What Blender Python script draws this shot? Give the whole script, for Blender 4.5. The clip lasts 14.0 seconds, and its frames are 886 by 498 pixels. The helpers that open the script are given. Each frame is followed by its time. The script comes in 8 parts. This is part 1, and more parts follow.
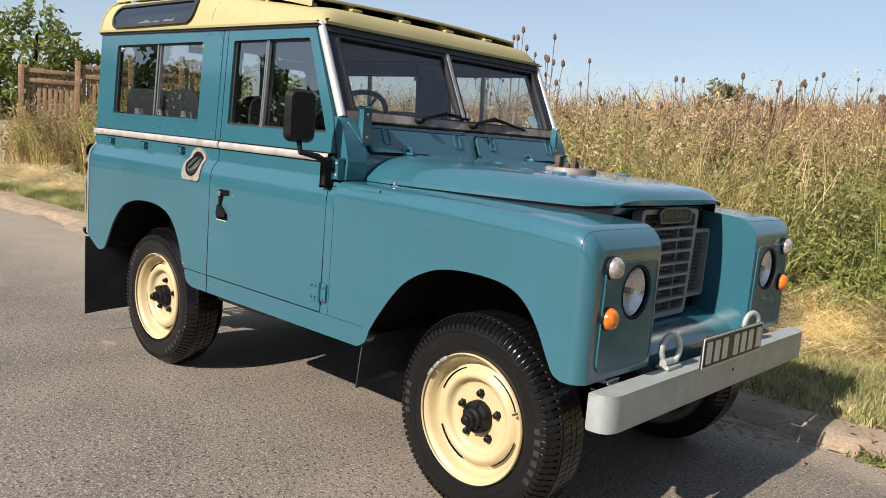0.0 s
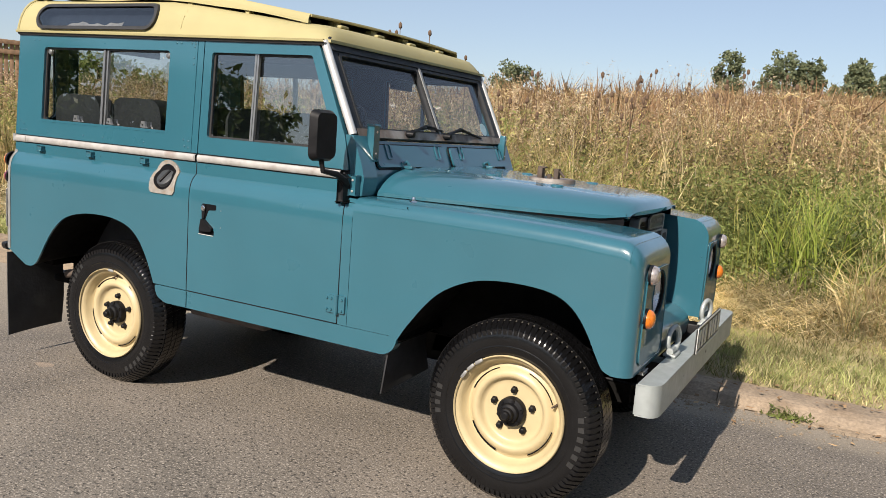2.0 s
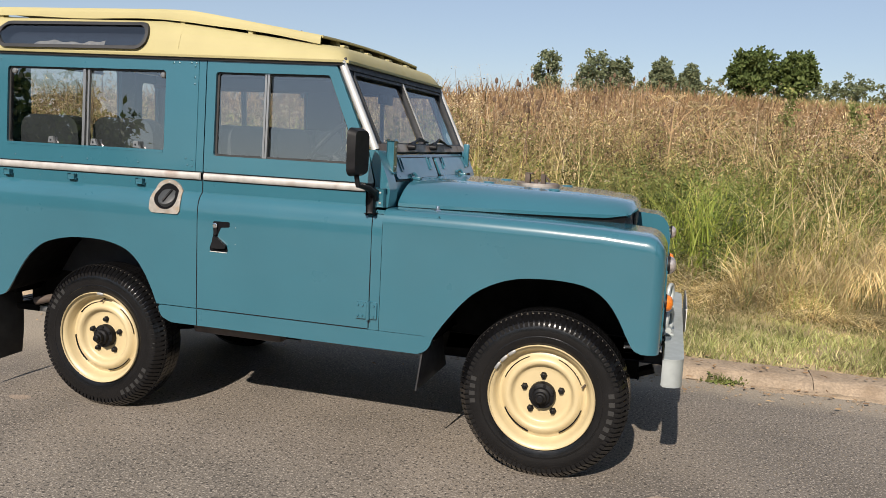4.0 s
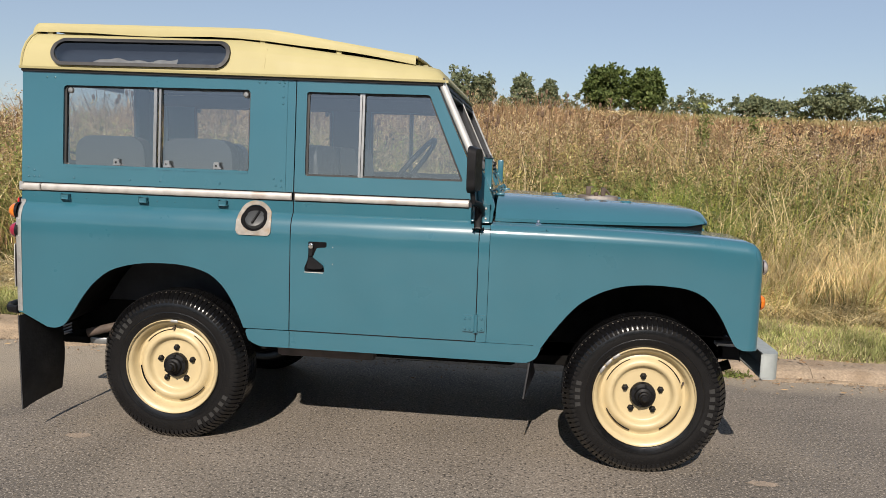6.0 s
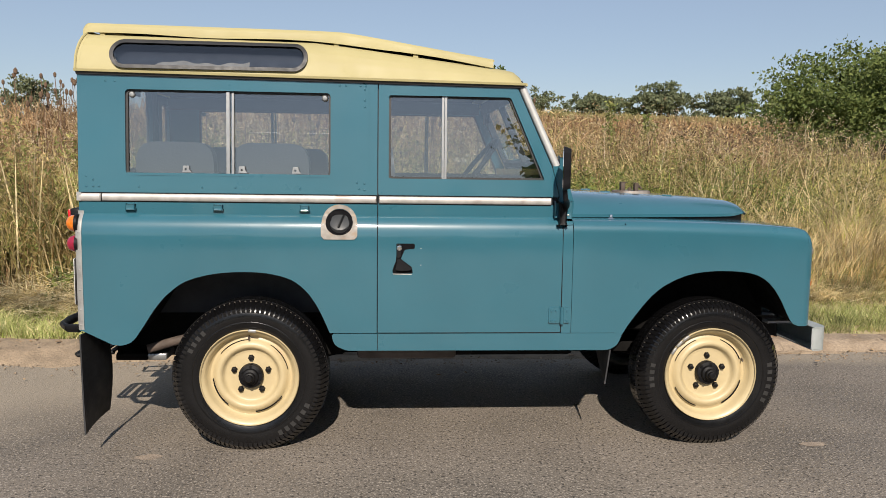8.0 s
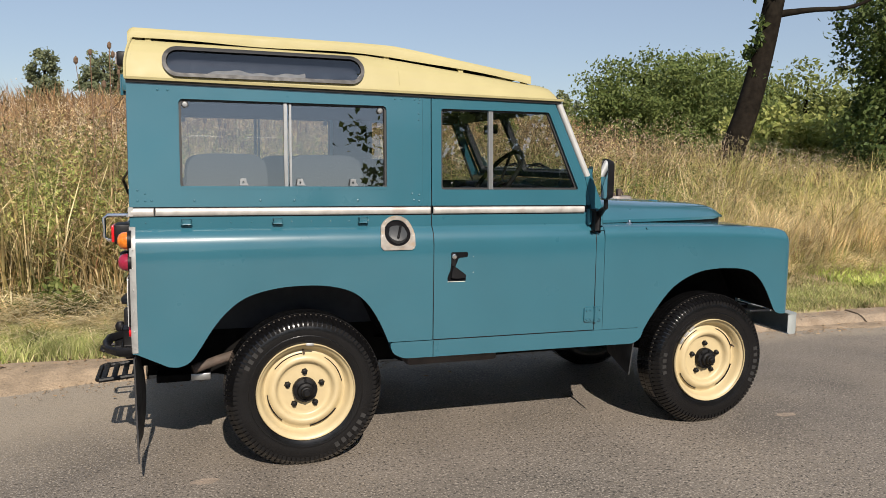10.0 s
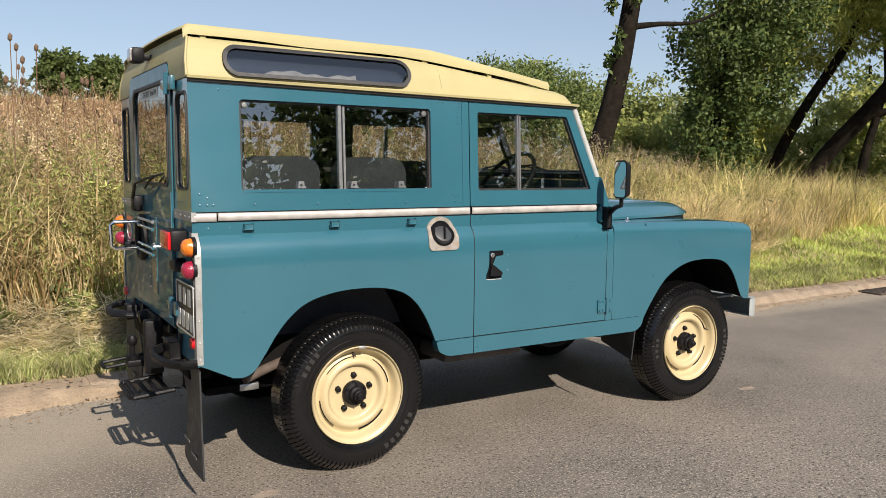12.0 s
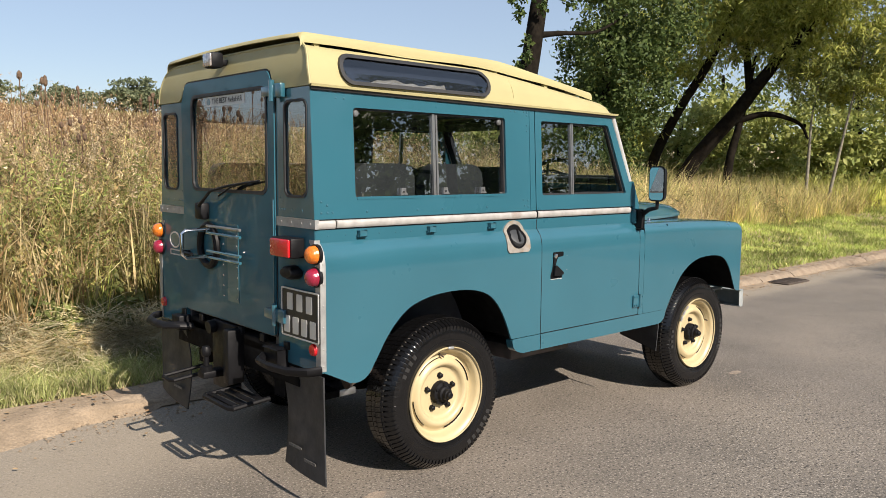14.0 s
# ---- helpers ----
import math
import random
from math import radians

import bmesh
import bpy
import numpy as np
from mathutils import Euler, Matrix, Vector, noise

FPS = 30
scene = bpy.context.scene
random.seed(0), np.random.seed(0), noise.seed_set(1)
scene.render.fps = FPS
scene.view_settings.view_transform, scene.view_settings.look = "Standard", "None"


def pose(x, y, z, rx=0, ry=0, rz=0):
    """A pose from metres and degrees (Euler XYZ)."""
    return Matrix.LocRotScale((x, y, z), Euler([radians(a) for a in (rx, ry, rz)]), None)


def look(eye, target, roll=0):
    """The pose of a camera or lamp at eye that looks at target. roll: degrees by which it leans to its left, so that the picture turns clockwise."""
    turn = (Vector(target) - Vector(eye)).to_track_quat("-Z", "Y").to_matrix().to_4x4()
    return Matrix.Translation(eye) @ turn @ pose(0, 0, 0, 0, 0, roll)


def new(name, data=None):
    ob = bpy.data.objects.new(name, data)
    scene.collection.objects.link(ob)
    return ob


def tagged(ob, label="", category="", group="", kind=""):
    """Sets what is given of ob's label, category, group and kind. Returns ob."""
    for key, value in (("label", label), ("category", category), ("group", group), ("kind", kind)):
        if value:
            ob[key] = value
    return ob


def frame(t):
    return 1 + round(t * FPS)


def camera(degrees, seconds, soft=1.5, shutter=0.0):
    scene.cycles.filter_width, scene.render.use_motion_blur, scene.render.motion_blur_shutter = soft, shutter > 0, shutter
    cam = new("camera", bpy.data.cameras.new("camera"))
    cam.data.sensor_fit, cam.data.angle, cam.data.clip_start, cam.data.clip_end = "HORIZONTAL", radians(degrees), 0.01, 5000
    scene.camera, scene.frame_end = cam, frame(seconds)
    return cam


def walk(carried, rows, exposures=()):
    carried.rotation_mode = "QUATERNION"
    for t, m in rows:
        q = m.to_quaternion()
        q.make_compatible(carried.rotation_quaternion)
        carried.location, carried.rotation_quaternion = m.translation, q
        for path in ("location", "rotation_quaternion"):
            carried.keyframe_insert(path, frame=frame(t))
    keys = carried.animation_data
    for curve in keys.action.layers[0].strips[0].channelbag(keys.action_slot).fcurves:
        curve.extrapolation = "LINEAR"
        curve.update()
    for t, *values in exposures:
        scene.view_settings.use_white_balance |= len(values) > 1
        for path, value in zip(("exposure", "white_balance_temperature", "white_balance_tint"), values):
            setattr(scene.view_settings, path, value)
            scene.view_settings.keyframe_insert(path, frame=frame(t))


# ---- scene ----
cam = camera(58.5, 14.0, 0.6)
PATH = [
    (0, (3.922, -2.792, 1.322), (2.583, -1.332, 1.044), 4.5),
    (0.5, (3.8, -2.967, 1.341), (2.553, -1.429, 1.06), 4.5),
    (1, (3.664, -3.237, 1.376), (2.525, -1.618, 1.093), 4.5),
    (1.5, (3.51, -3.368, 1.395), (2.474, -1.682, 1.105), 4.6),
    (2, (3.341, -3.457, 1.415), (2.413, -1.71, 1.121), 4.4),
    (2.2, (3.285, -3.499, 1.42), (2.397, -1.732, 1.121), 4.3),
    (4.3, (2.557, -4.094, 1.424), (2.066, -2.173, 1.166), 2.7),
    (4.5, (2.454, -4.15, 1.418), (1.996, -2.219, 1.167), 2.6),
    (5, (2.223, -4.274, 1.424), (1.834, -2.328, 1.181), 2.4),
    (5.5, (1.96, -4.315, 1.402), (1.655, -2.352, 1.172), 2.3),
    (6, (1.69, -4.323, 1.391), (1.472, -2.347, 1.172), 2.0),
    (6.5, (1.418, -4.412, 1.406), (1.284, -2.429, 1.178), 1.6),
    (7, (1.178, -4.463, 1.383), (1.131, -2.475, 1.165), 1.3),
    (7.5, (0.895, -4.431, 1.378), (0.95, -2.443, 1.168), 1.0),
    (8, (0.613, -4.447, 1.376), (0.769, -2.465, 1.162), 0.8),
    (10.3, (-0.68, -4.312, 1.444), (0.012, -2.448, 1.224), 0.8),
    (10.5, (-0.764, -4.271, 1.438), (-0.032, -2.422, 1.219), 0.8),
    (11, (-1.011, -4.152, 1.44), (-0.158, -2.356, 1.222), 0.7),
    (11.5, (-1.312, -4.102, 1.433), (-0.36, -2.356, 1.218), 0.6),
    (12, (-1.536, -4.01, 1.43), (-0.5, -2.313, 1.218), 0.6),
    (12.5, (-1.736, -3.856, 1.439), (-0.624, -2.207, 1.23), 0.6),
    (13, (-2.031, -3.764, 1.431), (-0.848, -2.165, 1.226), 0.5),
    (13.5, (-2.287, -3.678, 1.441), (-1.035, -2.132, 1.235), 0.5),
    (14, (-2.477, -3.502, 1.444), (-1.155, -2.016, 1.239), 0.5),
]
walk(cam, [(t, look(eye, target, roll)) for t, eye, target, roll in PATH], [(0.0, 0.73, 6600, 13), (2.0, 0.64, 6600, 13), (4.5, 0.49, 6600, 13), (8.0, 0.37, 6600, 13), (10.5, 0.46, 6600, 13), (14.0, 0.71, 6600, 13)])

# ---- light ----
SUN_ELEV, SUN_AZ = 35.0, -2.0          # degrees; azimuth from -y towards +x
world = bpy.data.worlds.new("sky")
scene.world = world
world.use_nodes = True
wn = world.node_tree.nodes
sky = wn.new("ShaderNodeTexSky")
sky.sky_type = "NISHITA"
sky.sun_disc = False
sky.sun_elevation = radians(SUN_ELEV)
sky.sun_rotation = radians(180.0 - SUN_AZ)
sky.air_density, sky.dust_density, sky.ozone_density = 1.0, 0.25, 2.2
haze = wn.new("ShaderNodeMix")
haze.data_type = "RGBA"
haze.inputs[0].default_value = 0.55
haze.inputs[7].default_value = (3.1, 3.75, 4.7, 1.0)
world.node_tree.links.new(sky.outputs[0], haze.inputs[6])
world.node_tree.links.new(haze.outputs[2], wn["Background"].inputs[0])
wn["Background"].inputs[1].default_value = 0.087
sun = new("sun", bpy.data.lights.new("sun", "SUN"))
sun.data.energy, sun.data.angle, sun.data.color = 5.0, radians(0.53), (1.0, 0.92, 0.80)
a, e = radians(SUN_AZ), radians(SUN_ELEV)
sun.matrix_world = look((40 * math.sin(a) * math.cos(e), -40 * math.cos(a) * math.cos(e), 40 * math.sin(e)), (0, 0, 0))


# ---- materials ----
def mat(name, base, rough=0.6, metal=0.0, vary=0.12, scale=8.0, fine=0.0, fine_scale=120.0, bump=0.0, bump_scale=60.0, coat=0.0,
        second=None, second_scale=1.5, second_edge=(0.5, 0.65), spec=0.5, emit=0.0, grit=0.0):
    """A surface with variation at two scales, an optional second colour in patches, and a fine relief."""
    m = bpy.data.materials.new(name)
    m.use_nodes = True
    t = m.node_tree
    n, l = t.nodes, t.links
    bs = n["Principled BSDF"]
    tc = n.new("ShaderNodeTexCoord")

    def tex(s, detail=4.0):
        x = n.new("ShaderNodeTexNoise")
        x.inputs["Scale"].default_value, x.inputs["Detail"].default_value = s, detail
        l.new(tc.outputs["Object"], x.inputs["Vector"])
        return x.outputs["Fac"]

    def mixed(fac, a, b, mode="MIX"):
        x = n.new("ShaderNodeMix")
        x.data_type, x.blend_type = "RGBA", mode
        for key, v in ((0, fac), (6, a), (7, b)):
            if isinstance(v, (int, float)):
                x.inputs[key].default_value = v
            elif isinstance(v, tuple):
                x.inputs[key].default_value = (*v, 1)
            else:
                l.new(v, x.inputs[key])
        return x.outputs[2]

    def ramp(fac, lo, hi, a=0.0, b=1.0):
        x = n.new("ShaderNodeMapRange")
        l.new(fac, x.inputs[0])
        for i, v in enumerate((lo, hi, a, b)):
            x.inputs[i + 1].default_value = v
        return x.outputs[0]

    dark, light = tuple(c * (1 - vary) for c in base), tuple(min(1, c * (1 + vary)) for c in base)
    col = mixed(ramp(tex(scale), 0.3, 0.7), dark, light)
    if second:
        col = mixed(ramp(tex(second_scale, 6.0), *second_edge), col, second)
    if fine:
        col = mixed(ramp(tex(fine_scale, 2.0), 0.3, 0.7, 0.0, fine), col, tuple(c * 0.35 for c in base))
    if grit:
        col = mixed(ramp(tex(grit, 1.0), 0.56, 0.66), col, tuple(min(1, c * 2.0) for c in base))
        col = mixed(ramp(tex(grit * 0.7, 1.0), 0.58, 0.68), col, tuple(c * 0.34 for c in base))
    l.new(col, bs.inputs["Base Color"])
    bs.inputs["Metallic"].default_value = metal
    bs.inputs["Specular IOR Level"].default_value = spec
    l.new(ramp(tex(scale * 2.3), 0.3, 0.7, max(0.02, rough * 0.85), min(1.0, rough * 1.15)), bs.inputs["Roughness"])
    bs.inputs["Coat Weight"].default_value, bs.inputs["Coat Roughness"].default_value, bs.inputs["Coat IOR"].default_value = coat, 0.035, 1.5
    if bump:
        b = n.new("ShaderNodeBump")
        b.inputs["Strength"].default_value, b.inputs["Distance"].default_value = bump, 0.01
        l.new(tex(bump_scale, 3.0), b.inputs["Height"])
        l.new(b.outputs[0], bs.inputs["Normal"])
        if coat:
            l.new(b.outputs[0], bs.inputs["Coat Normal"])
    if emit:
        l.new(col, bs.inputs["Emission Color"])
        bs.inputs["Emission Strength"].default_value = emit
    return m


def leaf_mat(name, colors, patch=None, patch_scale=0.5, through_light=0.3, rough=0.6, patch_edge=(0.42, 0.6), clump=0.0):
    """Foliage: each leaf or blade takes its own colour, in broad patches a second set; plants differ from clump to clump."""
    m = bpy.data.materials.new(name)
    m.use_nodes = True
    t = m.node_tree
    n, l = t.nodes, t.links
    bs = n["Principled BSDF"]
    geo = n.new("ShaderNodeNewGeometry")

    def ramp(cols):
        r = n.new("ShaderNodeValToRGB")
        r.color_ramp.interpolation = "LINEAR"
        while len(r.color_ramp.elements) < len(cols):
            r.color_ramp.elements.new(0.5)
        for i, c in enumerate(cols):
            r.color_ramp.elements[i].position = i / max(1, len(cols) - 1)
            r.color_ramp.elements[i].color = (*c, 1)
        l.new(geo.outputs["Random Per Island"], r.inputs[0])
        return r.outputs[0]

    col = ramp(colors)
    if patch:
        other = ramp(patch)
        tc, tx, mr, mx = (n.new("ShaderNode" + k) for k in ("TexCoord", "TexNoise", "MapRange", "Mix"))
        tx.inputs["Scale"].default_value, tx.inputs["Detail"].default_value = patch_scale, 3.0
        l.new(tc.outputs["Object"], tx.inputs["Vector"])
        l.new(tx.outputs["Fac"], mr.inputs[0])
        mr.inputs[1].default_value, mr.inputs[2].default_value = patch_edge
        mx.data_type = "RGBA"
        l.new(mr.outputs[0], mx.inputs[0])
        l.new(col, mx.inputs[6])
        l.new(other, mx.inputs[7])
        col = mx.outputs[2]
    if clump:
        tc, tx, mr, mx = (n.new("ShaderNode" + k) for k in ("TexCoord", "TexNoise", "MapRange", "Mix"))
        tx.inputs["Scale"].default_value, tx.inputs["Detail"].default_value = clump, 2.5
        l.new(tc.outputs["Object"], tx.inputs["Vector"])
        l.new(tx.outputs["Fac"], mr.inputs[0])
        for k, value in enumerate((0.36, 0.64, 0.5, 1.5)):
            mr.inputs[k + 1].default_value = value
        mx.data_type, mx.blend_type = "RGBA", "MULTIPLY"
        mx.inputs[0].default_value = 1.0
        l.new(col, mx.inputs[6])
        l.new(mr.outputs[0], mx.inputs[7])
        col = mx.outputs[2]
    l.new(col, bs.inputs["Base Color"])
    bs.inputs["Roughness"].default_value = rough
    bs.inputs["Specular IOR Level"].default_value = 0.25
    if through_light:
        tr, mix = n.new("ShaderNodeBsdfTranslucent"), n.new("ShaderNodeMixShader")
        l.new(col, tr.inputs[0])
        mix.inputs[0].default_value = through_light
        l.new(bs.outputs[0], mix.inputs[1])
        l.new(tr.outputs[0], mix.inputs[2])
        l.new(mix.outputs[0], n["Material Output"].inputs[0])
    return m


def glass_mat(name, tint=(0.9, 0.93, 0.93), f0=0.08, rough=0.0, edge=0.95):
    """A thin pane: clear, with a gloss that grows with the angle."""
    m = bpy.data.materials.new(name)
    m.use_nodes = True
    t = m.node_tree
    n, l = t.nodes, t.links
    n.remove(n["Principled BSDF"])
    lw, po, mr, tr, gl, mix = (n.new("ShaderNode" + k) for k in ("LayerWeight", "Math", "MapRange", "BsdfTransparent", "BsdfGlossy", "MixShader"))
    lw.inputs["Blend"].default_value = 0.5
    po.operation = "POWER"
    po.inputs[1].default_value = 4.0
    l.new(lw.outputs["Facing"], po.inputs[0])
    l.new(po.outputs[0], mr.inputs[0])
    mr.inputs[3].default_value, mr.inputs[4].default_value = f0, edge
    tr.inputs[0].default_value = (*tint, 1)
    gl.inputs["Roughness"].default_value = rough
    l.new(mr.outputs[0], mix.inputs[0])
    l.new(tr.outputs[0], mix.inputs[1])
    l.new(gl.outputs[0], mix.inputs[2])
    l.new(mix.outputs[0], n["Material Output"].inputs[0])
    return m


PAINT = mat("teal_paint", (0.024, 0.104, 0.141), 0.32, vary=0.05, scale=2.5, bump=0.014, bump_scale=3.0, coat=1.0, spec=0.22)
PAINT.node_tree.nodes["Principled BSDF"].inputs["Coat IOR"].default_value = 1.65
PAINT.node_tree.nodes["Principled BSDF"].inputs["Coat Roughness"].default_value = 0.085
DULL_PAINT = mat("dulled_teal_paint", (0.028, 0.106, 0.142), 0.5, vary=0.08, scale=5.0, bump=0.02, bump_scale=6.0, coat=0.6, spec=0.05)
CREAM = mat("cream_paint", (0.365, 0.322, 0.163), 0.55, vary=0.05, scale=4.0, bump=0.04, bump_scale=25.0, spec=0.25)
WHEEL_CREAM = mat("wheel_cream", (0.45, 0.365, 0.21), 0.42, vary=0.05, scale=14.0, bump=0.05, bump_scale=40.0, second=(0.5, 0.38, 0.2), second_scale=9.0, second_edge=(0.66, 0.8))
SURROUND = mat("scuffed_surround", (0.24, 0.22, 0.195), 0.6, metal=0.15, vary=0.25, scale=30.0, second=(0.26, 0.2, 0.14), second_scale=25.0)
RAIL = mat("stained_rail", (0.15, 0.12, 0.10), 0.6, metal=0.2, vary=0.3, scale=14.0, second=(0.30, 0.28, 0.26), second_scale=8.0)
TANK = mat("brown_steel", (0.075, 0.06, 0.053), 0.75, vary=0.3, scale=10.0)
GALV = mat("galvanised", (0.33, 0.33, 0.32), 0.5, metal=0.55, vary=0.15, scale=30.0, bump=0.05, second=(0.36, 0.37, 0.37), second_scale=14.0)
CAPPING = mat("worn_capping", (0.43, 0.41, 0.385), 0.45, metal=0.35, vary=0.15, scale=20.0, second=(0.25, 0.17, 0.13), second_scale=6.0, second_edge=(0.58, 0.75))
BUMPER = mat("bumper_grey", (0.36, 0.39, 0.385), 0.5, metal=0.35, vary=0.1, scale=18.0, bump=0.06, second=(0.33, 0.36, 0.35), second_scale=7.0)
ALLOY = mat("bare_alloy", (0.33, 0.335, 0.335), 0.33, metal=0.8, vary=0.08, scale=20.0)
PILLAR = mat("dull_bare_metal", (0.50, 0.50, 0.49), 0.48, metal=0.4, vary=0.12, scale=14.0, second=(0.36, 0.33, 0.30), second_scale=6.0, second_edge=(0.58, 0.75))
SCRATCH = mat("pale_scratches", (0.11, 0.105, 0.095), 0.8, vary=0.4, scale=60.0)
CHROME = mat("chrome", (0.8, 0.8, 0.8), 0.12, metal=1.0, vary=0.03)
# flat near-black colour that stands in for the shade inside openings
HOLE_SHADE = mat("dark_recess", (0.004, 0.004, 0.005), 0.8, spec=0.1, vary=0.3, scale=30.0)
BLACK = mat("black_metal", (0.006, 0.006, 0.007), 0.5, spec=0.2, vary=0.3, scale=12.0, bump=0.1, bump_scale=40.0)
# near-black base: deep shade under the car and in its arches is in the colour
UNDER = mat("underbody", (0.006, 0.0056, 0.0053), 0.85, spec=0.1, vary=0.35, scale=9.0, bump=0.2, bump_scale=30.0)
RUSTY = mat("rusty_steel", (0.075, 0.055, 0.043), 0.8, vary=0.3, scale=20.0, bump=0.15)
RUBBER = mat("rubber", (0.018, 0.018, 0.019), 0.55, vary=0.25, scale=15.0, bump=0.08, bump_scale=80.0)
TYRE = mat("tyre_rubber", (0.0045, 0.0045, 0.005), 0.22, vary=0.25, scale=10.0, bump=0.06, bump_scale=60.0, spec=0.45)
GROOVE = mat("dusty_groove", (0.10, 0.09, 0.075), 0.9, vary=0.3, scale=40.0)
TYRE_TEXT = mat("tyre_lettering", (0.014, 0.0135, 0.013), 0.7, vary=0.25, scale=40.0)
FLAP = mat("mudflap_rubber", (0.022, 0.023, 0.025), 0.6, vary=0.3, scale=8.0, bump=0.12, bump_scale=50.0, second=(0.06, 0.06, 0.058), second_scale=5.0, second_edge=(0.6, 0.85))
VINYL = mat("grey_vinyl", (0.032, 0.035, 0.038), 0.5, vary=0.12, scale=12.0, bump=0.1, bump_scale=90.0)
TRIM = mat("dark_trim", (0.02, 0.022, 0.028), 0.65, vary=0.15, scale=9.0, bump=0.08)
LINING = mat("grey_headlining", (0.045, 0.048, 0.052), 0.8, vary=0.1, scale=9.0)
PLASTIC = mat("grey_plastic", (0.22, 0.225, 0.225), 0.5, vary=0.1, scale=30.0)
MESH = mat("grille_mesh", (0.16, 0.165, 0.17), 0.5, metal=0.4, vary=0.15, scale=40.0)
PLATE = mat("plate_black", (0.014, 0.014, 0.014), 0.45, vary=0.2)
SILVER = mat("silver_bars", (0.55, 0.55, 0.53), 0.45, metal=0.3, vary=0.06)
AMBER = mat("amber_lens", (0.58, 0.15, 0.010), 0.2, vary=0.25, scale=90.0, bump=0.2, bump_scale=160.0, coat=0.8)
RED = mat("red_lens", (0.5, 0.008, 0.012), 0.18, vary=0.08, scale=80.0, bump=0.2, bump_scale=160.0, coat=0.6)
MAROON = mat("maroon_lens", (0.25, 0.012, 0.035), 0.18, vary=0.08, scale=80.0, bump=0.2, bump_scale=160.0, coat=0.6)
CLEAR = mat("clear_lens", (0.46, 0.41, 0.385), 0.15, metal=0.6, vary=0.45, scale=60.0, bump=0.15, bump_scale=130.0, coat=0.8)
STICKER = mat("sticker", (0.55, 0.57, 0.55), 0.5, vary=0.06)
FLAP_CLOTH = mat("pale_lining_cloth", (0.62, 0.51, 0.38), 0.85, vary=0.2, scale=20.0)
DISC = mat("paper_disc", (0.5, 0.66, 0.66), 0.6, vary=0.15, scale=60.0)
WOOD = mat("weathered_wood", (0.27, 0.17, 0.10), 0.8, vary=0.3, scale=12.0, bump=0.2, bump_scale=40.0)
GLASS = glass_mat("pane_glass", f0=0.29)
SCREEN = glass_mat("screen_glass", f0=0.10)
TINTED = glass_mat("dark_glass", (0.50, 0.55, 0.62), f0=0.17)
REFLECTOR = mat("lamp_reflector", (0.62, 0.63, 0.65), 0.30, metal=1.0, vary=0.05, scale=28.0, bump=0.06, bump_scale=30.0)
LENS = glass_mat("lamp_glass", (0.97, 0.97, 0.97), f0=0.03, edge=0.12)
MIRROR = mat("mirror_glass", (0.85, 0.87, 0.88), 0.03, metal=1.0, vary=0.0)
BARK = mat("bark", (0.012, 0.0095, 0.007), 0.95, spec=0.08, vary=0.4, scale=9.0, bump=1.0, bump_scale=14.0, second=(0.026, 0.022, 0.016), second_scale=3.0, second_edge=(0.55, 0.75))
ASPHALT = mat("asphalt", (0.156, 0.136, 0.114), 0.8, vary=0.2, scale=1.3, fine=0.45, fine_scale=130.0, bump=0.5, bump_scale=120.0,
              second=(0.235, 0.20, 0.162), second_scale=0.7, second_edge=(0.42, 0.66), grit=92.0)


def sandy(m, color):
    """Sand blown over the asphalt towards the kerb behind the car, thinning out in patches."""
    n, l = m.node_tree.nodes, m.node_tree.links
    bs = n["Principled BSDF"]
    old = bs.inputs["Base Color"].links[0].from_socket
    tc, sp, nz, mx = n.new("ShaderNodeTexCoord"), n.new("ShaderNodeSeparateXYZ"), n.new("ShaderNodeTexNoise"), n.new("ShaderNodeMix")
    nz.inputs["Scale"].default_value, nz.inputs["Detail"].default_value = 1.6, 7.0
    l.new(tc.outputs["Object"], sp.inputs[0])
    l.new(tc.outputs["Object"], nz.inputs["Vector"])

    def step(sock, lo, hi):
        r = n.new("ShaderNodeMapRange")
        r.interpolation_type = "SMOOTHSTEP"
        l.new(sock, r.inputs[0])
        r.inputs[1].default_value, r.inputs[2].default_value = lo, hi
        return r.outputs[0]

    def math2(op, a, b):
        q = n.new("ShaderNodeMath")
        q.operation = op
        for i, v in enumerate((a, b)):
            if isinstance(v, float):
                q.inputs[i].default_value = v
            else:
                l.new(v, q.inputs[i])
        return q.outputs[0]

    near = math2("MULTIPLY", step(sp.outputs[1], -1.6, 1.1), step(sp.outputs[0], 1.2, -1.6))
    edge = step(sp.outputs[1], 0.62, 1.05)
    amount = math2("MAXIMUM", near, math2("MULTIPLY", edge, 0.75))
    f = step(math2("ADD", math2("MULTIPLY", amount, 0.75), math2("MULTIPLY", nz.outputs["Fac"], 0.6)), 0.36, 0.95)
    mx.data_type = "RGBA"
    l.new(math2("MULTIPLY", f, 0.56), mx.inputs[0])
    l.new(old, mx.inputs[6])
    mx.inputs[7].default_value = (*color, 1)
    l.new(mx.outputs[2], bs.inputs["Base Color"])


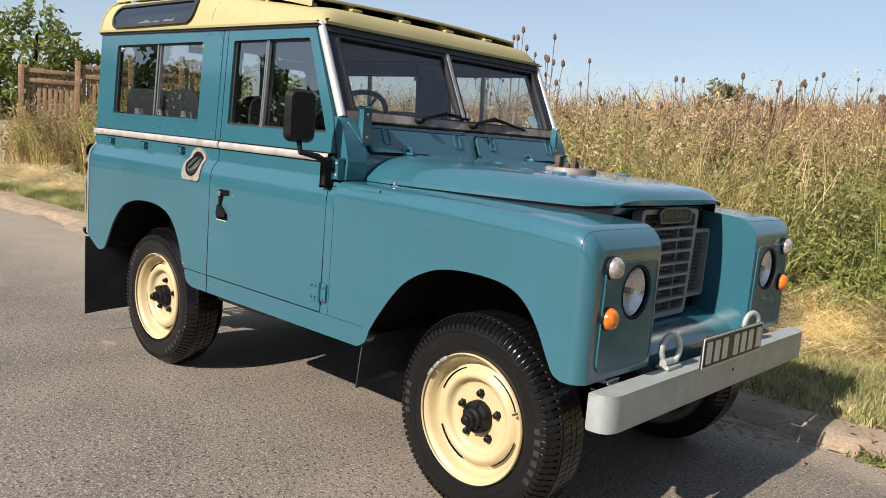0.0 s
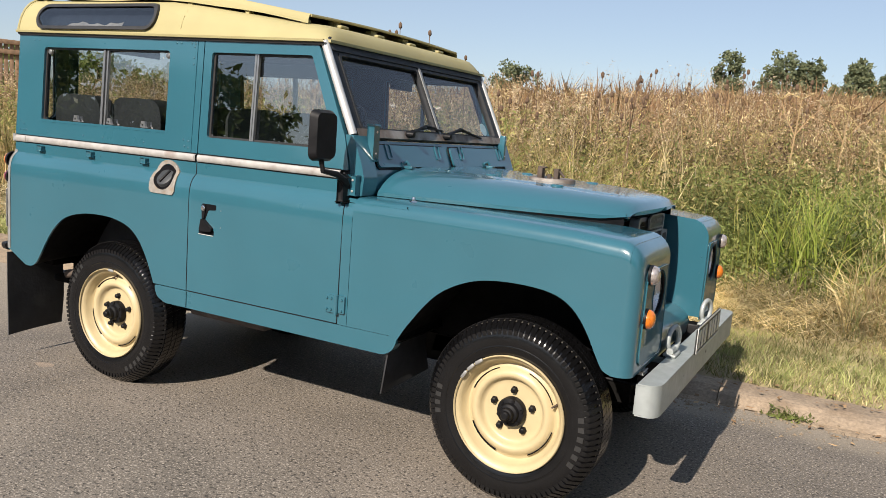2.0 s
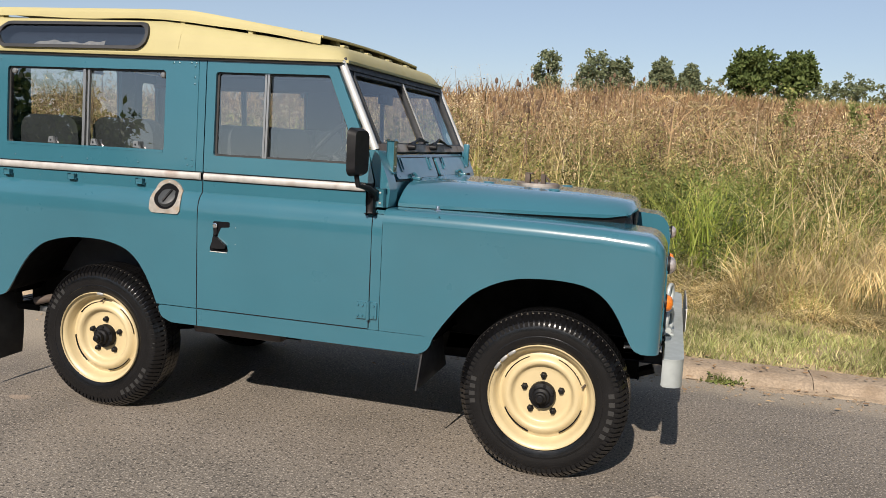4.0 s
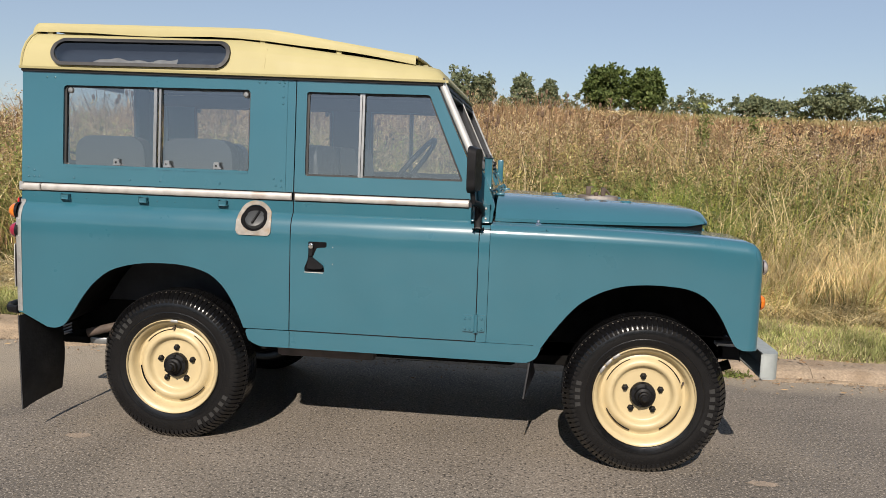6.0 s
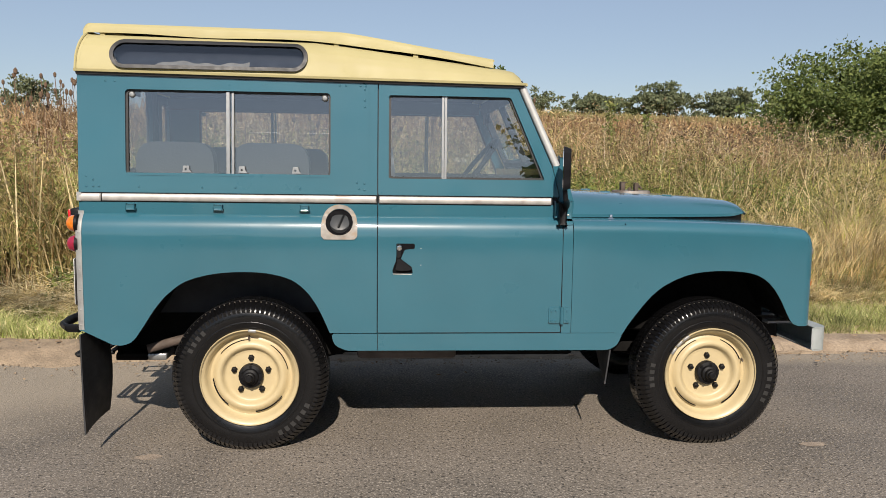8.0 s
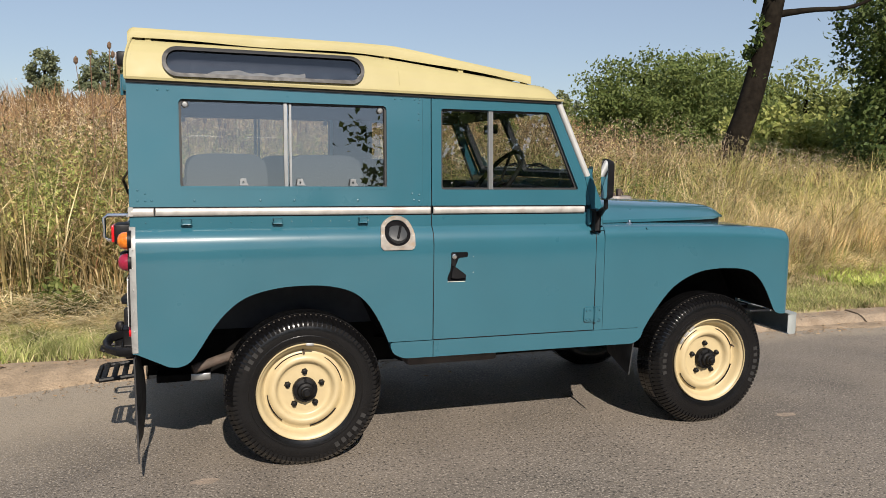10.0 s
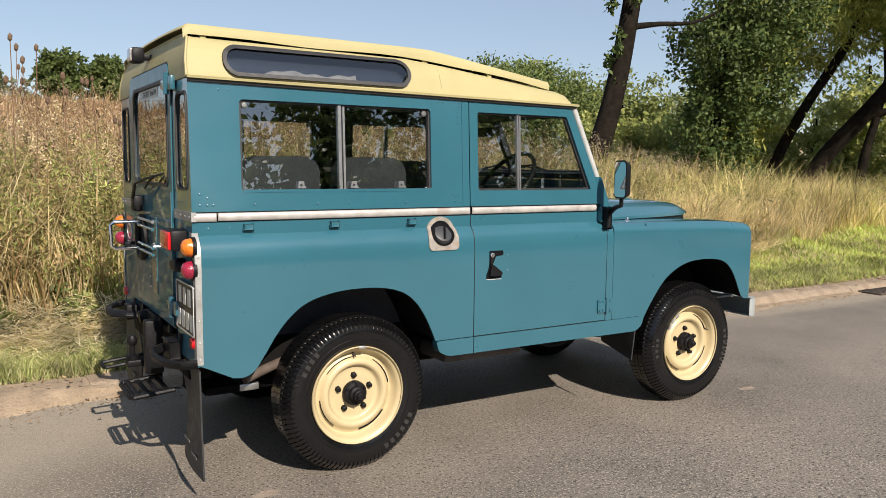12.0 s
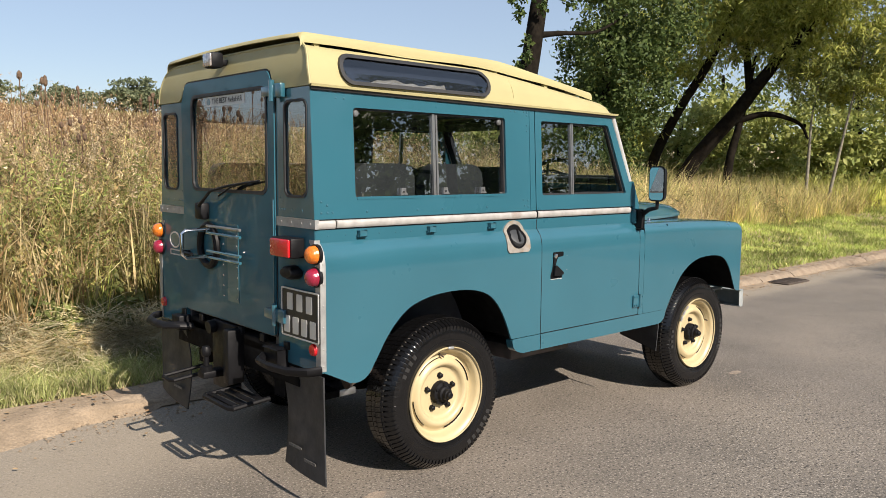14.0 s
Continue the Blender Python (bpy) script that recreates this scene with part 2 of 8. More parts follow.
sandy(ASPHALT, (0.335, 0.285, 0.215))
KERB = mat("kerb_concrete", (0.31, 0.24, 0.17), 0.9, vary=0.18, scale=7.0, fine=0.5, fine_scale=60.0, bump=0.5, bump_scale=70.0,
           second=(0.25, 0.185, 0.125), second_scale=5.0)
EARTH = mat("dry_earth", (0.27, 0.205, 0.125), 0.95, vary=0.25, scale=3.0, bump=0.6, bump_scale=12.0, second=(0.32, 0.275, 0.14), second_scale=0.7, second_edge=(0.42, 0.6))
DIRT = mat("road_dirt", (0.295, 0.225, 0.153), 0.95, vary=0.25, scale=9.0, fine=0.4, fine_scale=90.0, bump=0.8, bump_scale=60.0)
IRON = mat("drain_iron", (0.06, 0.045, 0.035), 0.8, vary=0.3, scale=14.0, bump=0.3)


# ---- building helpers ----
def finish(ob, smooth=35):
    me = ob.data
    if smooth:
        me.polygons.foreach_set("use_smooth", [True] * len(me.polygons))
        me.set_sharp_from_angle(angle=radians(smooth))
    return ob


def part(name, bm, material, parent=None, label="", smooth=35):
    """One mesh object from a bmesh, under a thing or under a part of it."""
    bmesh.ops.recalc_face_normals(bm, faces=bm.faces)
    me = bpy.data.meshes.new(name)
    bm.to_mesh(me)
    bm.free()
    me.materials.append(material)
    ob = new(name, me)
    ob.parent = parent
    if label:
        ob["label"] = label
    return finish(ob, smooth)


def share(ob, parent, m=None):
    """A further object on the same mesh."""
    c = new(ob.name.split(".")[0], ob.data)
    c.parent = parent
    if m is not None:
        c.matrix_basis = m
    if "label" in ob:
        c["label"] = ob["label"]
    return c


def sheet(ob, thick, smooth=38):
    """Gives an open surface its thickness."""
    s = ob.modifiers.new("thickness", "SOLIDIFY")
    s.thickness, s.offset = thick, -1.0
    me = bpy.data.meshes.new_from_object(ob.evaluated_get(bpy.context.evaluated_depsgraph_get()))
    ob.modifiers.remove(s)
    old, ob.data = ob.data, me
    me.name = ob.name
    bpy.data.meshes.remove(old)
    return finish(ob, smooth)


def box(x0, x1, y0, y1, z0, z1, bevel=0.004, seg=2, bm=None):
    out = bm or bmesh.new()
    b = bmesh.new()
    bmesh.ops.create_cube(b, size=1.0)
    for v in b.verts:
        v.co = Vector((x0 + (v.co.x + 0.5) * (x1 - x0), y0 + (v.co.y + 0.5) * (y1 - y0), z0 + (v.co.z + 0.5) * (z1 - z0)))
    if bevel:
        bmesh.ops.bevel(b, geom=b.edges[:], offset=min(bevel, 0.45 * min(abs(x1 - x0), abs(y1 - y0), abs(z1 - z0))), segments=seg, profile=0.5, affect="EDGES")
    return merge(out, b)


def merge(a, b):
    me = bpy.data.meshes.new("tmp")
    b.to_mesh(me)
    b.free()
    a.from_mesh(me)
    bpy.data.meshes.remove(me)
    return a


def turned(bm, m):
    bmesh.ops.transform(bm, matrix=m, verts=bm.verts)
    return bm


def tube(pts, r, seg=8, bm=None, closed=False, flat=1.0):
    """A rod along a line of points; r may be one radius or one for each point."""
    bm = bm or bmesh.new()
    pts = [Vector(p) for p in pts]
    n = len(pts)
    rs = r if isinstance(r, (list, tuple)) else [r] * n
    rings, up = [], None
    for i, p in enumerate(pts):
        d = (pts[(i + 1) % n] - pts[i - 1]) if closed else (pts[min(i + 1, n - 1)] - pts[max(i - 1, 0)])
        d.normalize()
        if up is None:
            up = d.orthogonal().normalized()
        up = (up - d * up.dot(d)).normalized()
        side = d.cross(up)
        rings.append([bm.verts.new(p + (up * math.cos(2 * math.pi * k / seg) + side * math.sin(2 * math.pi * k / seg) * flat) * rs[i]) for k in range(seg)])
    for i in range(n if closed else n - 1):
        a, b = rings[i], rings[(i + 1) % n]
        for k in range(seg):
            bm.faces.new((a[k], a[(k + 1) % seg], b[(k + 1) % seg], b[k]))
    if not closed:
        bm.faces.new(rings[0][::-1])
        bm.faces.new(rings[-1])
    return bm


def lathe(profile, seg=48, bm=None, cap=False):
    """Turns (radius, along) pairs about the y axis."""
    bm = bm or bmesh.new()
    rings = []
    for r, a in profile:
        if r < 1e-5:
            rings.append([bm.verts.new((0, a, 0))])
        else:
            rings.append([bm.verts.new((r * math.cos(2 * math.pi * k / seg), a, r * math.sin(2 * math.pi * k / seg))) for k in range(seg)])
    for a, b in zip(rings, rings[1:]):
        for k in range(seg):
            q = (k + 1) % seg
            if len(a) == 1 and len(b) > 1:
                bm.faces.new((a[0], b[k], b[q]))
            elif len(b) == 1 and len(a) > 1:
                bm.faces.new((a[k], a[q], b[0]))
            elif len(a) > 1:
                bm.faces.new((a[k], a[q], b[q], b[k]))
    return bm


def rrect(u0, v0, u1, v1, r, n=5):
    """A rectangle with rounded corners, as a loop of points."""
    out = []
    for cu, cv, a0 in ((u1 - r, v1 - r, 0), (u0 + r, v1 - r, 90), (u0 + r, v0 + r, 180), (u1 - r, v0 + r, 270)):
        for k in range(n + 1):
            a = radians(a0 + 90 * k / n)
            out.append((cu + r * math.cos(a), cv + r * math.sin(a)))
    return out


def rounded(poly, r, n=4):
    """The corners of a polygon rounded by about r."""
    out, m = [], len(poly)
    for i, p in enumerate(poly):
        p, a, b = Vector(p), Vector(poly[i - 1]), Vector(poly[(i + 1) % m])
        da, db = a - p, b - p
        ra = min(r, 0.45 * da.length, 0.45 * db.length)
        s, e = p + da.normalized() * ra, p + db.normalized() * ra
        for k in range(n + 1):
            t = k / n
            out.append(tuple(s * (1 - t) ** 2 + p * 2 * t * (1 - t) + e * t * t))
    return out


from mathutils.geometry import tessellate_polygon


def prism(outer, holes, thick, place, bm=None):
    """A plate of that thickness with holes; place(u, v, depth) sets its points in space."""
    bm = bm or bmesh.new()
    loops = [list(outer)] + [list(h) for h in holes]
    flat = [p for l in loops for p in l]
    tris = tessellate_polygon([[Vector((u, v, 0)) for u, v in l] for l in loops])
    front = [bm.verts.new(place(u, v, 0.0)) for u, v in flat]
    back = [bm.verts.new(place(u, v, thick)) for u, v in flat]
    for t in tris:
        if len(set(t)) == 3:
            bm.faces.new([front[i] for i in t])
            bm.faces.new([back[i] for i in reversed(t)])
    k = 0
    for l in loops:
        for i in range(len(l)):
            a, b = k + i, k + (i + 1) % len(l)
            bm.faces.new((front[a], front[b], back[b], back[a]))
        k += len(l)
    return bm


def pane(outer, place):
    """A sheet of glass with a fine ground edge."""
    bm = bmesh.new()
    bm.faces.new([bm.verts.new(place(u, v, 0.0)) for u, v in outer])
    return bm


def smooth_line(pts, n=8):
    """A Catmull-Rom line through the points."""
    p = [np.array(q, float) for q in pts]
    p = [2 * p[0] - p[1]] + p + [2 * p[-1] - p[-2]]
    out = []
    for i in range(1, len(p) - 2):
        for k in range(n):
            t = k / n
            out.append(0.5 * (2 * p[i] + (p[i + 1] - p[i - 1]) * t + (2 * p[i - 1] - 5 * p[i] + 4 * p[i + 1] - p[i + 2]) * t * t + (3 * p[i] - p[i - 1] - 3 * p[i + 1] + p[i + 2]) * t ** 3))
    out.append(p[-2])
    return np.array(out)


def grid(points, bm=None):
    """A surface through rows of points."""
    bm = bm or bmesh.new()
    vs = [[bm.verts.new(p) for p in row] for row in points]
    for a, b in zip(vs, vs[1:]):
        for k in range(len(a) - 1):
            bm.faces.new((a[k], a[k + 1], b[k + 1], b[k]))
    return bm


def arrays(name, verts, tris, material, parent=None):
    """A mesh object from arrays of points and triangles."""
    me = bpy.data.meshes.new(name)
    verts, tris = np.asarray(verts, np.float32), np.asarray(tris, np.int32)
    me.vertices.add(len(verts))
    me.vertices.foreach_set("co", verts.ravel())
    me.loops.add(tris.size)
    me.loops.foreach_set("vertex_index", tris.ravel())
    me.polygons.add(len(tris))
    me.polygons.foreach_set("loop_start", np.arange(0, tris.size, 3, dtype=np.int32))
    me.update(calc_edges=True)
    me.materials.append(material)
    ob = new(name, me)
    ob.parent = parent
    return ob


# ---- the setting ----
def kerb_y(x):
    return 1.08 + 0.025 * x


def ground_z(x, y):
    """The height of the land beside the road (arrays)."""
    x, y = np.asarray(x, float), np.asarray(y, float)
    d = y - kerb_y(x) - 0.27
    wood = np.clip((x - 6.0) / 10.0, 0, 1) * np.clip((55.0 - y) / 30.0, 0, 1)
    bank = 0.03 * np.clip(d, 0, 1.3) + (0.25 - 0.19 * wood) * np.clip(d - 1.3, 0, 2.5) + (0.072 - 0.04 * wood) * np.clip(d - 3.8, 0, 170)
    left = np.clip((-x - 6.0) / 12.0, 0, 1)
    bank = bank * (1 - 0.45 * left)
    lumps = 0.05 * np.sin(1.7 * x + 0.6 * y) * np.sin(1.1 * y - 0.5 * x) * np.clip((d - 0.6) / 2, 0, 1)
    return np.where(d > 0, 0.082 + bank + lumps, np.where(y < -10.5, 0.05, -0.06))


gx = np.unique(np.concatenate([np.linspace(-30, 40, 141), np.sign(np.linspace(-1, 1, 61)) * np.abs(np.linspace(-1, 1, 61)) ** 2.2 * 1500]))
gy = np.unique(np.concatenate([np.linspace(-8, 16, 97), np.linspace(16, 60, 45), 60 + np.linspace(0, 1, 24) ** 2.2 * 1400, -8 - np.linspace(0, 1, 24) ** 2.2 * 1400]))
X, Y = np.meshgrid(gx, gy)
Z = ground_z(X, Y)
n0, n1 = X.shape
idx = np.arange(n0 * n1).reshape(n0, n1)
q = np.stack([idx[:-1, :-1], idx[:-1, 1:], idx[1:, 1:], idx[1:, :-1]], -1).reshape(-1, 4)
ground = arrays("ground", np.stack([X, Y, Z], -1).reshape(-1, 3), np.concatenate([q[:, :3], q[:, [0, 2, 3]]]), EARTH)
tagged(finish(ground, 60), "dry rough earth and grass rising from the roadside", "ground", kind="structure")

xs = np.concatenate([np.linspace(-160, -14, 20), np.linspace(-13, 30, 87), np.linspace(31, 170, 20)])
rows = []
for x in xs:
    k = float(kerb_y(x))
    rows.append([(x, y, 0.012 * math.sin(0.9 * x) * math.sin(0.7 * y) * 0.3) for y in np.linspace(-10.6, k + 0.03, 24)])
road = part("road", grid(rows), ASPHALT, smooth=60)
tagged(road, "worn brownish grey asphalt road with fine gravel texture", "road", kind="structure")

# pale worn patches and the dirt that lies along the kerb
rng = random.Random(5)


def blotch(name, x, y, rx, ry, material, label, category, z=0.0012, n=18, rough_edge=0.35):
    bm = bmesh.new()
    c = bm.verts.new((x, y, z + 0.0012))
    ring = []
    for k in range(n):
        f = 1 + rough_edge * (rng.random() - 0.5)
        ring.append(bm.verts.new((x + rx * f * math.cos(2 * math.pi * k / n), y + ry * f * math.sin(2 * math.pi * k / n), z)))
    for k in range(n):
        bm.faces.new((c, ring[k], ring[(k + 1) % n]))
    ob = part(name, bm, material)
    return tagged(ob, label, category, kind="structure")


PATCH = mat("worn_patch", (0.33, 0.265, 0.205), 0.9, vary=0.2, scale=20.0, fine=0.6, fine_scale=120.0, bump=0.4, bump_scale=110.0)
for x, y, rx, ry in ((-0.46, -0.80, 0.06, 0.035), (2.78, -0.75, 0.07, 0.03), (5.4, -1.3, 0.09, 0.05), (-1.3, -1.1, 0.06, 0.03)):
    blotch("worn_patch", x, y, rx, ry, PATCH, "pale worn patch in the asphalt surface", "road patch")

dv, dt = [], []
for i in range(3600):
    x = rng.uniform(-9, 22)
    off = abs(rng.gauss(0, 0.13))
    y = float(kerb_y(x)) - 0.02 - off
    s = rng.uniform(0.004, 0.014)
    b = len(dv)
    a0 = rng.uniform(0, 6.28)
    for k in range(3):
        dv.append((x + s * math.cos(a0 + 2.1 * k), y + s * math.sin(a0 + 2.1 * k), 0.003))
    dv.append((x, y, 0.003 + s * 0.9))
    dt += [(b, b + 1, b + 3), (b + 1, b + 2, b + 3), (b + 2, b, b + 3)]
tagged(arrays("gravel", dv, dt, DIRT), "loose dry grit and gravel lying along the kerb", "gravel", kind="stuff")

strip = []
r3 = random.Random(31)
for x in np.linspace(-12, 26, 420):
    k = float(kerb_y(x))
    f = float(np.interp(x, (-2.4, -1.0, -0.2), (1.0, 0.85, 0.0)))          # sand lies over the kerb behind the car
    w = (0.10 + 0.05 * math.sin(1.3 * x) + 0.04 * math.sin(3.7 * x + 1)) * (1 + 0.9 * f)
    row = []
    for u, z in ((0.0, -0.004), (0.3, 0.007 + 0.012 * f), (0.6, 0.010 + 0.03 * f), (0.85, 0.013 + 0.042 * f), (1.0, 0.016 + 0.055 * f), (1.25, 0.016 + 0.068 * f), (1.55, 0.016 + 0.078 * f), (1.9, 0.016 + 0.083 * f)):
        y = k + 0.02 + ((u - 1) * w if u <= 1 else (u - 1) * 0.3 * f)
        row.append((x + r3.uniform(-0.02, 0.02), y + r3.uniform(-0.008, 0.008) * (u > 0) + (0.03 * math.sin(9 * x) + r3.uniform(-0.02, 0.02)) * (u == 0), z + (r3.uniform(-0.006, 0.006) * (0.3 + f) if 0.1 < u < 1.8 else 0)))
    strip.append(row)
tagged(part("dirt_strip", grid(strip), DIRT, smooth=60), "sandy brown dirt washed against the kerb", "dirt", kind="structure")

# a drain in the gutter ahead of the car
drain = part("drain_cover", box(7.35, 7.95, 0.98, 1.26, 0.0, 0.022, 0.006), IRON)
tagged(drain, "rusty iron drain cover set in the road edge", "drain", kind="structure")
for k in range(9):
    part("bar", box(7.39 + 0.062 * k, 7.42 + 0.062 * k, 1.0, 1.24, 0.015, 0.03, 0.003), IRON, drain)

# the kerb, stone by stone
kerb = tagged(new("kerb"), "sandy weathered concrete kerb stones along the verge", "kerb", kind="structure")
profile = [(0.0, -0.05), (0.0, 0.012), (0.045, 0.05), (0.075, 0.068), (0.11, 0.078), (0.25, 0.088), (0.265, 0.084), (0.27, -0.05)]
stones = []
for v in range(5):
    bm = bmesh.new()
    r2 = random.Random(40 + v)
    rows = []
    for x in np.linspace(0.002, 0.907, 9):
        rows.append([(x, y + 0.008 * (r2.random() - 0.5), z + 0.008 * (r2.random() - 0.5) * (z > 0)) for y, z in profile])
    grid(rows, bm)
    bm.verts.ensure_lookup_table()
    m = len(profile)
    bm.faces.new([bm.verts[i] for i in range(m)])
    bm.faces.new([bm.verts[len(bm.verts) - m + i] for i in range(m)][::-1])
    bmesh.ops.recalc_face_normals(bm, faces=bm.faces)
    me = bpy.data.meshes.new("kerb_stone")
    bm.to_mesh(me)
    bm.free()
    me.materials.append(KERB)
    stones.append(me)


def lay_kerb():
    r2 = random.Random(9)
    for i in range(-16, 46):
        ob = new("kerb_stone", stones[r2.randrange(5)])
        ob.parent = kerb
        x = i * 0.91
        ob.matrix_basis = pose(x, float(kerb_y(x)) + 0.012 * (r2.random() - 0.5), -0.012 * r2.random(), 0.8 * (r2.random() - 0.5), 0, 1.432 + 0.5 * (r2.random() - 0.5))


# ---- the car: x forward, rear axle at 0, right side at -y ----
car = tagged(new("car"), "old teal off-road wagon with cream roof parked at the kerb", "car")
SIDE = [(0.4, 0.815), (0.98, 0.815), (1.02, 0.8146), (1.045, 0.8134), (1.065, 0.811), (1.08, 0.8078), (1.095, 0.8025), (1.11, 0.794), (1.122, 0.784), (1.133, 0.772), (1.225, 0.77), (1.75, 0.742)]


def side_y(z):
    return float(np.interp(z, [p[0] for p in SIDE], [p[1] for p in SIDE]))


def on_side(s, out=0.0):
    """Places a plate's (x, z) on that side of the body, s = -1 right, 1 left."""
    return lambda u, v, d: (u, s * (side_y(v) + out - d), v)


def skin(xs, low, top, s, rows=6):
    """The lower body side between the line low(x) and the height top."""
    upper = [z for z in (1.0, 1.02, 1.033, 1.045, 1.055, 1.065, 1.073, 1.08, 1.088, 1.095, 1.103, 1.11, 1.116, 1.122, 1.128, 1.133, 1.16, 1.19) if z <= top]
    out = []
    for x in xs:
        zb = low(x)
        zs = list(np.linspace(zb, 0.98, rows)) + upper
        out.append([(x, s * side_y(z), z) for z in zs])
    return grid(out)


REAR_ARCH = smooth_line([(-0.6, 0.537), (-0.555, 0.535), (-0.51, 0.556), (-0.465, 0.618), (-0.41, 0.703), (-0.35, 0.772), (-0.27, 0.829), (-0.15, 0.863), (-0.02, 0.873), (0.10, 0.866),
                         (0.20, 0.838), (0.265, 0.79), (0.313, 0.726), (0.35, 0.655), (0.378, 0.589)], 6)
FRONT_ARCH = smooth_line([(1.757, 0.573), (1.80, 0.64), (1.872, 0.734), (1.935, 0.796), (2.013, 0.842), (2.10, 0.872), (2.196, 0.884), (2.30, 0.884), (2.383, 0.874), (2.443, 0.851), (2.493, 0.809),
                          (2.535, 0.75), (2.572, 0.68), (2.60, 0.634), (2.632, 0.617)], 6)


def rear_low(x):
    if x < -0.6:
        return float(np.interp(x, (-0.74, -0.69, -0.6), (0.606, 0.582, 0.537)))
    if x > 0.378:
        return 0.589
    return float(np.interp(x, REAR_ARCH[:, 0], REAR_ARCH[:, 1]))


def rivets(pts, r=0.0045, normal=(0, -1, 0)):
    return pts, r, Vector(normal)


stud_meshes = {}


def studs(name, spots3, material, parent):
    """Domed rivets or bolts, each an object on one shared mesh."""
    pts, r, up = spots3
    key = (name, round(r, 4), material.name)
    if key not in stud_meshes:
        b = bmesh.new()
        bmesh.ops.create_icosphere(b, subdivisions=1, radius=r)
        turned(b, Matrix.Diagonal((1, 1, 0.55, 1)))
        me = bpy.data.meshes.new(name)
        b.to_mesh(me)
        b.free()
        me.materials.append(material)
        stud_meshes[key] = me
    for p in pts:
        ob = new(name, stud_meshes[key])
        ob.parent = parent
        ob.matrix_basis = Matrix.Translation(p) @ up.to_track_quat("Z", "Y").to_matrix().to_4x4()


for s in (-1, 1):
    # rear quarter, lower
    xs = np.unique(np.concatenate([np.linspace(-0.74, 0.5945, 40), REAR_ARCH[:, 0]]))
    quarter = sheet(part("rear_quarter", skin(xs, rear_low, 1.19, s), PAINT, car), 0.01)
    # the arch and its liner, near-black for the shade inside
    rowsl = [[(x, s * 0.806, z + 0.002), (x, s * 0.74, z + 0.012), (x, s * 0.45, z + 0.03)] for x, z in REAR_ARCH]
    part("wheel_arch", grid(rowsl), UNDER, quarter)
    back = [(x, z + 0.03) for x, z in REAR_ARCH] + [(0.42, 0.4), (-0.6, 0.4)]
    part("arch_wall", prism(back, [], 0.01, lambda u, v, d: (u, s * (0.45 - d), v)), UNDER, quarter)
    # sill
    sill = rounded([(0.383, 0.585), (0.40, 0.530), (0.455, 0.505), (1.70, 0.503), (1.742, 0.528), (1.758, 0.570), (1.757, 0.585)], 0.02, 3)
    part("sill", prism(sill, [], 0.045, on_side(s, -0.001)), PAINT, car)
    part("sill_seam", prism([(0.597, 0.507), (0.5995, 0.507), (0.5995, 0.583), (0.597, 0.583)], [], 0.01, on_side(s, 0.0015)), BLACK, car)
    # capping along the waist
    def half_round(x0, x1, z0, z1, base, out):
        rows2 = []
        for x in (x0, x0 + 0.004, x1 - 0.004, x1):
            k = 0.5 if x in (x0, x1) else 1.0
            rows2.append([(x, s * (base + out * k * math.sin(math.pi * a / 8) ** 0.6), z0 + (z1 - z0) * (0.5 - 0.5 * math.cos(math.pi * a / 8))) for a in range(9)])
        return grid(rows2)
    part("waist_capping", half_round(-0.742, -0.645, 1.188, 1.224, 0.77, 0.013), CAPPING, car, "scuffed bare metal corner capping")
    part("waist_capping", half_round(-0.641, 0.590, 1.190, 1.224, 0.771, 0.013), CAPPING, car)
    part("waist_capping", half_round(0.603, 1.41, 1.190, 1.223, 0.771, 0.013), CAPPING, car)
    for zg in (1.1875, 1.2262):
        part("capping_gap", tube([(-0.742, s * 0.7712, zg), (0.592, s * 0.7712, zg)], 0.0024, 6), BLACK, car)
        part("capping_gap", tube([(0.602, s * 0.7712, zg), (1.41, s * 0.7712, zg)], 0.0024, 6), BLACK, car)
    for xg, zt in ((0.5965, 1.225), (1.463, 1.13)):
        part("shut_line", tube([(xg, s * (side_y(z) - 0.0006), z) for z in (0.592, 0.8, 1.05, 1.078, 1.095, 1.112, 1.125, 1.133, zt)], 0.0026, 6), BLACK, car)
    part("shut_line", tube([(0.60, s * 0.8144, 0.5885), (1.46, s * 0.8144, 0.5885)], 0.0022, 6), BLACK, car)
    # upper rear side with its sliding windows
    outer = [(-0.742, 1.226), (0.5935, 1.226), (0.5935, 1.748), (-0.742, 1.762)]
    hole = rrect(-0.537, 1.31, 0.379, 1.69, 0.018)
    upper = part("upper_side", prism(outer, [hole], 0.022, on_side(s)), PAINT, car)
    part("window_seal", prism(rrect(-0.539, 1.308, 0.381, 1.692, 0.02), [rrect(-0.527, 1.318, 0.371, 1.682, 0.012)], 0.02, on_side(s, -0.012)), RUBBER, upper)
    part("pane", pane(rrect(-0.53, 1.315, -0.07, 1.685, 0.01), on_side(s, -0.02)), GLASS, upper)
    part("pane", pane(rrect(-0.085, 1.315, 0.374, 1.685, 0.01), on_side(s, -0.027)), GLASS, upper)
    part("window_channel", prism(rrect(-0.092, 1.315, -0.077, 1.686, 0.003), [], 0.014, on_side(s, -0.008)), ALLOY, upper)
    part("window_channel", prism(rrect(-0.068, 1.315, -0.058, 1.686, 0.003), [], 0.014, on_side(s, -0.012)), ALLOY, upper)
    part("window_sill", prism(rrect(-0.53, 1.306, 0.374, 1.318, 0.003), [], 0.02, on_side(s, 0.002)), PAINT, upper)
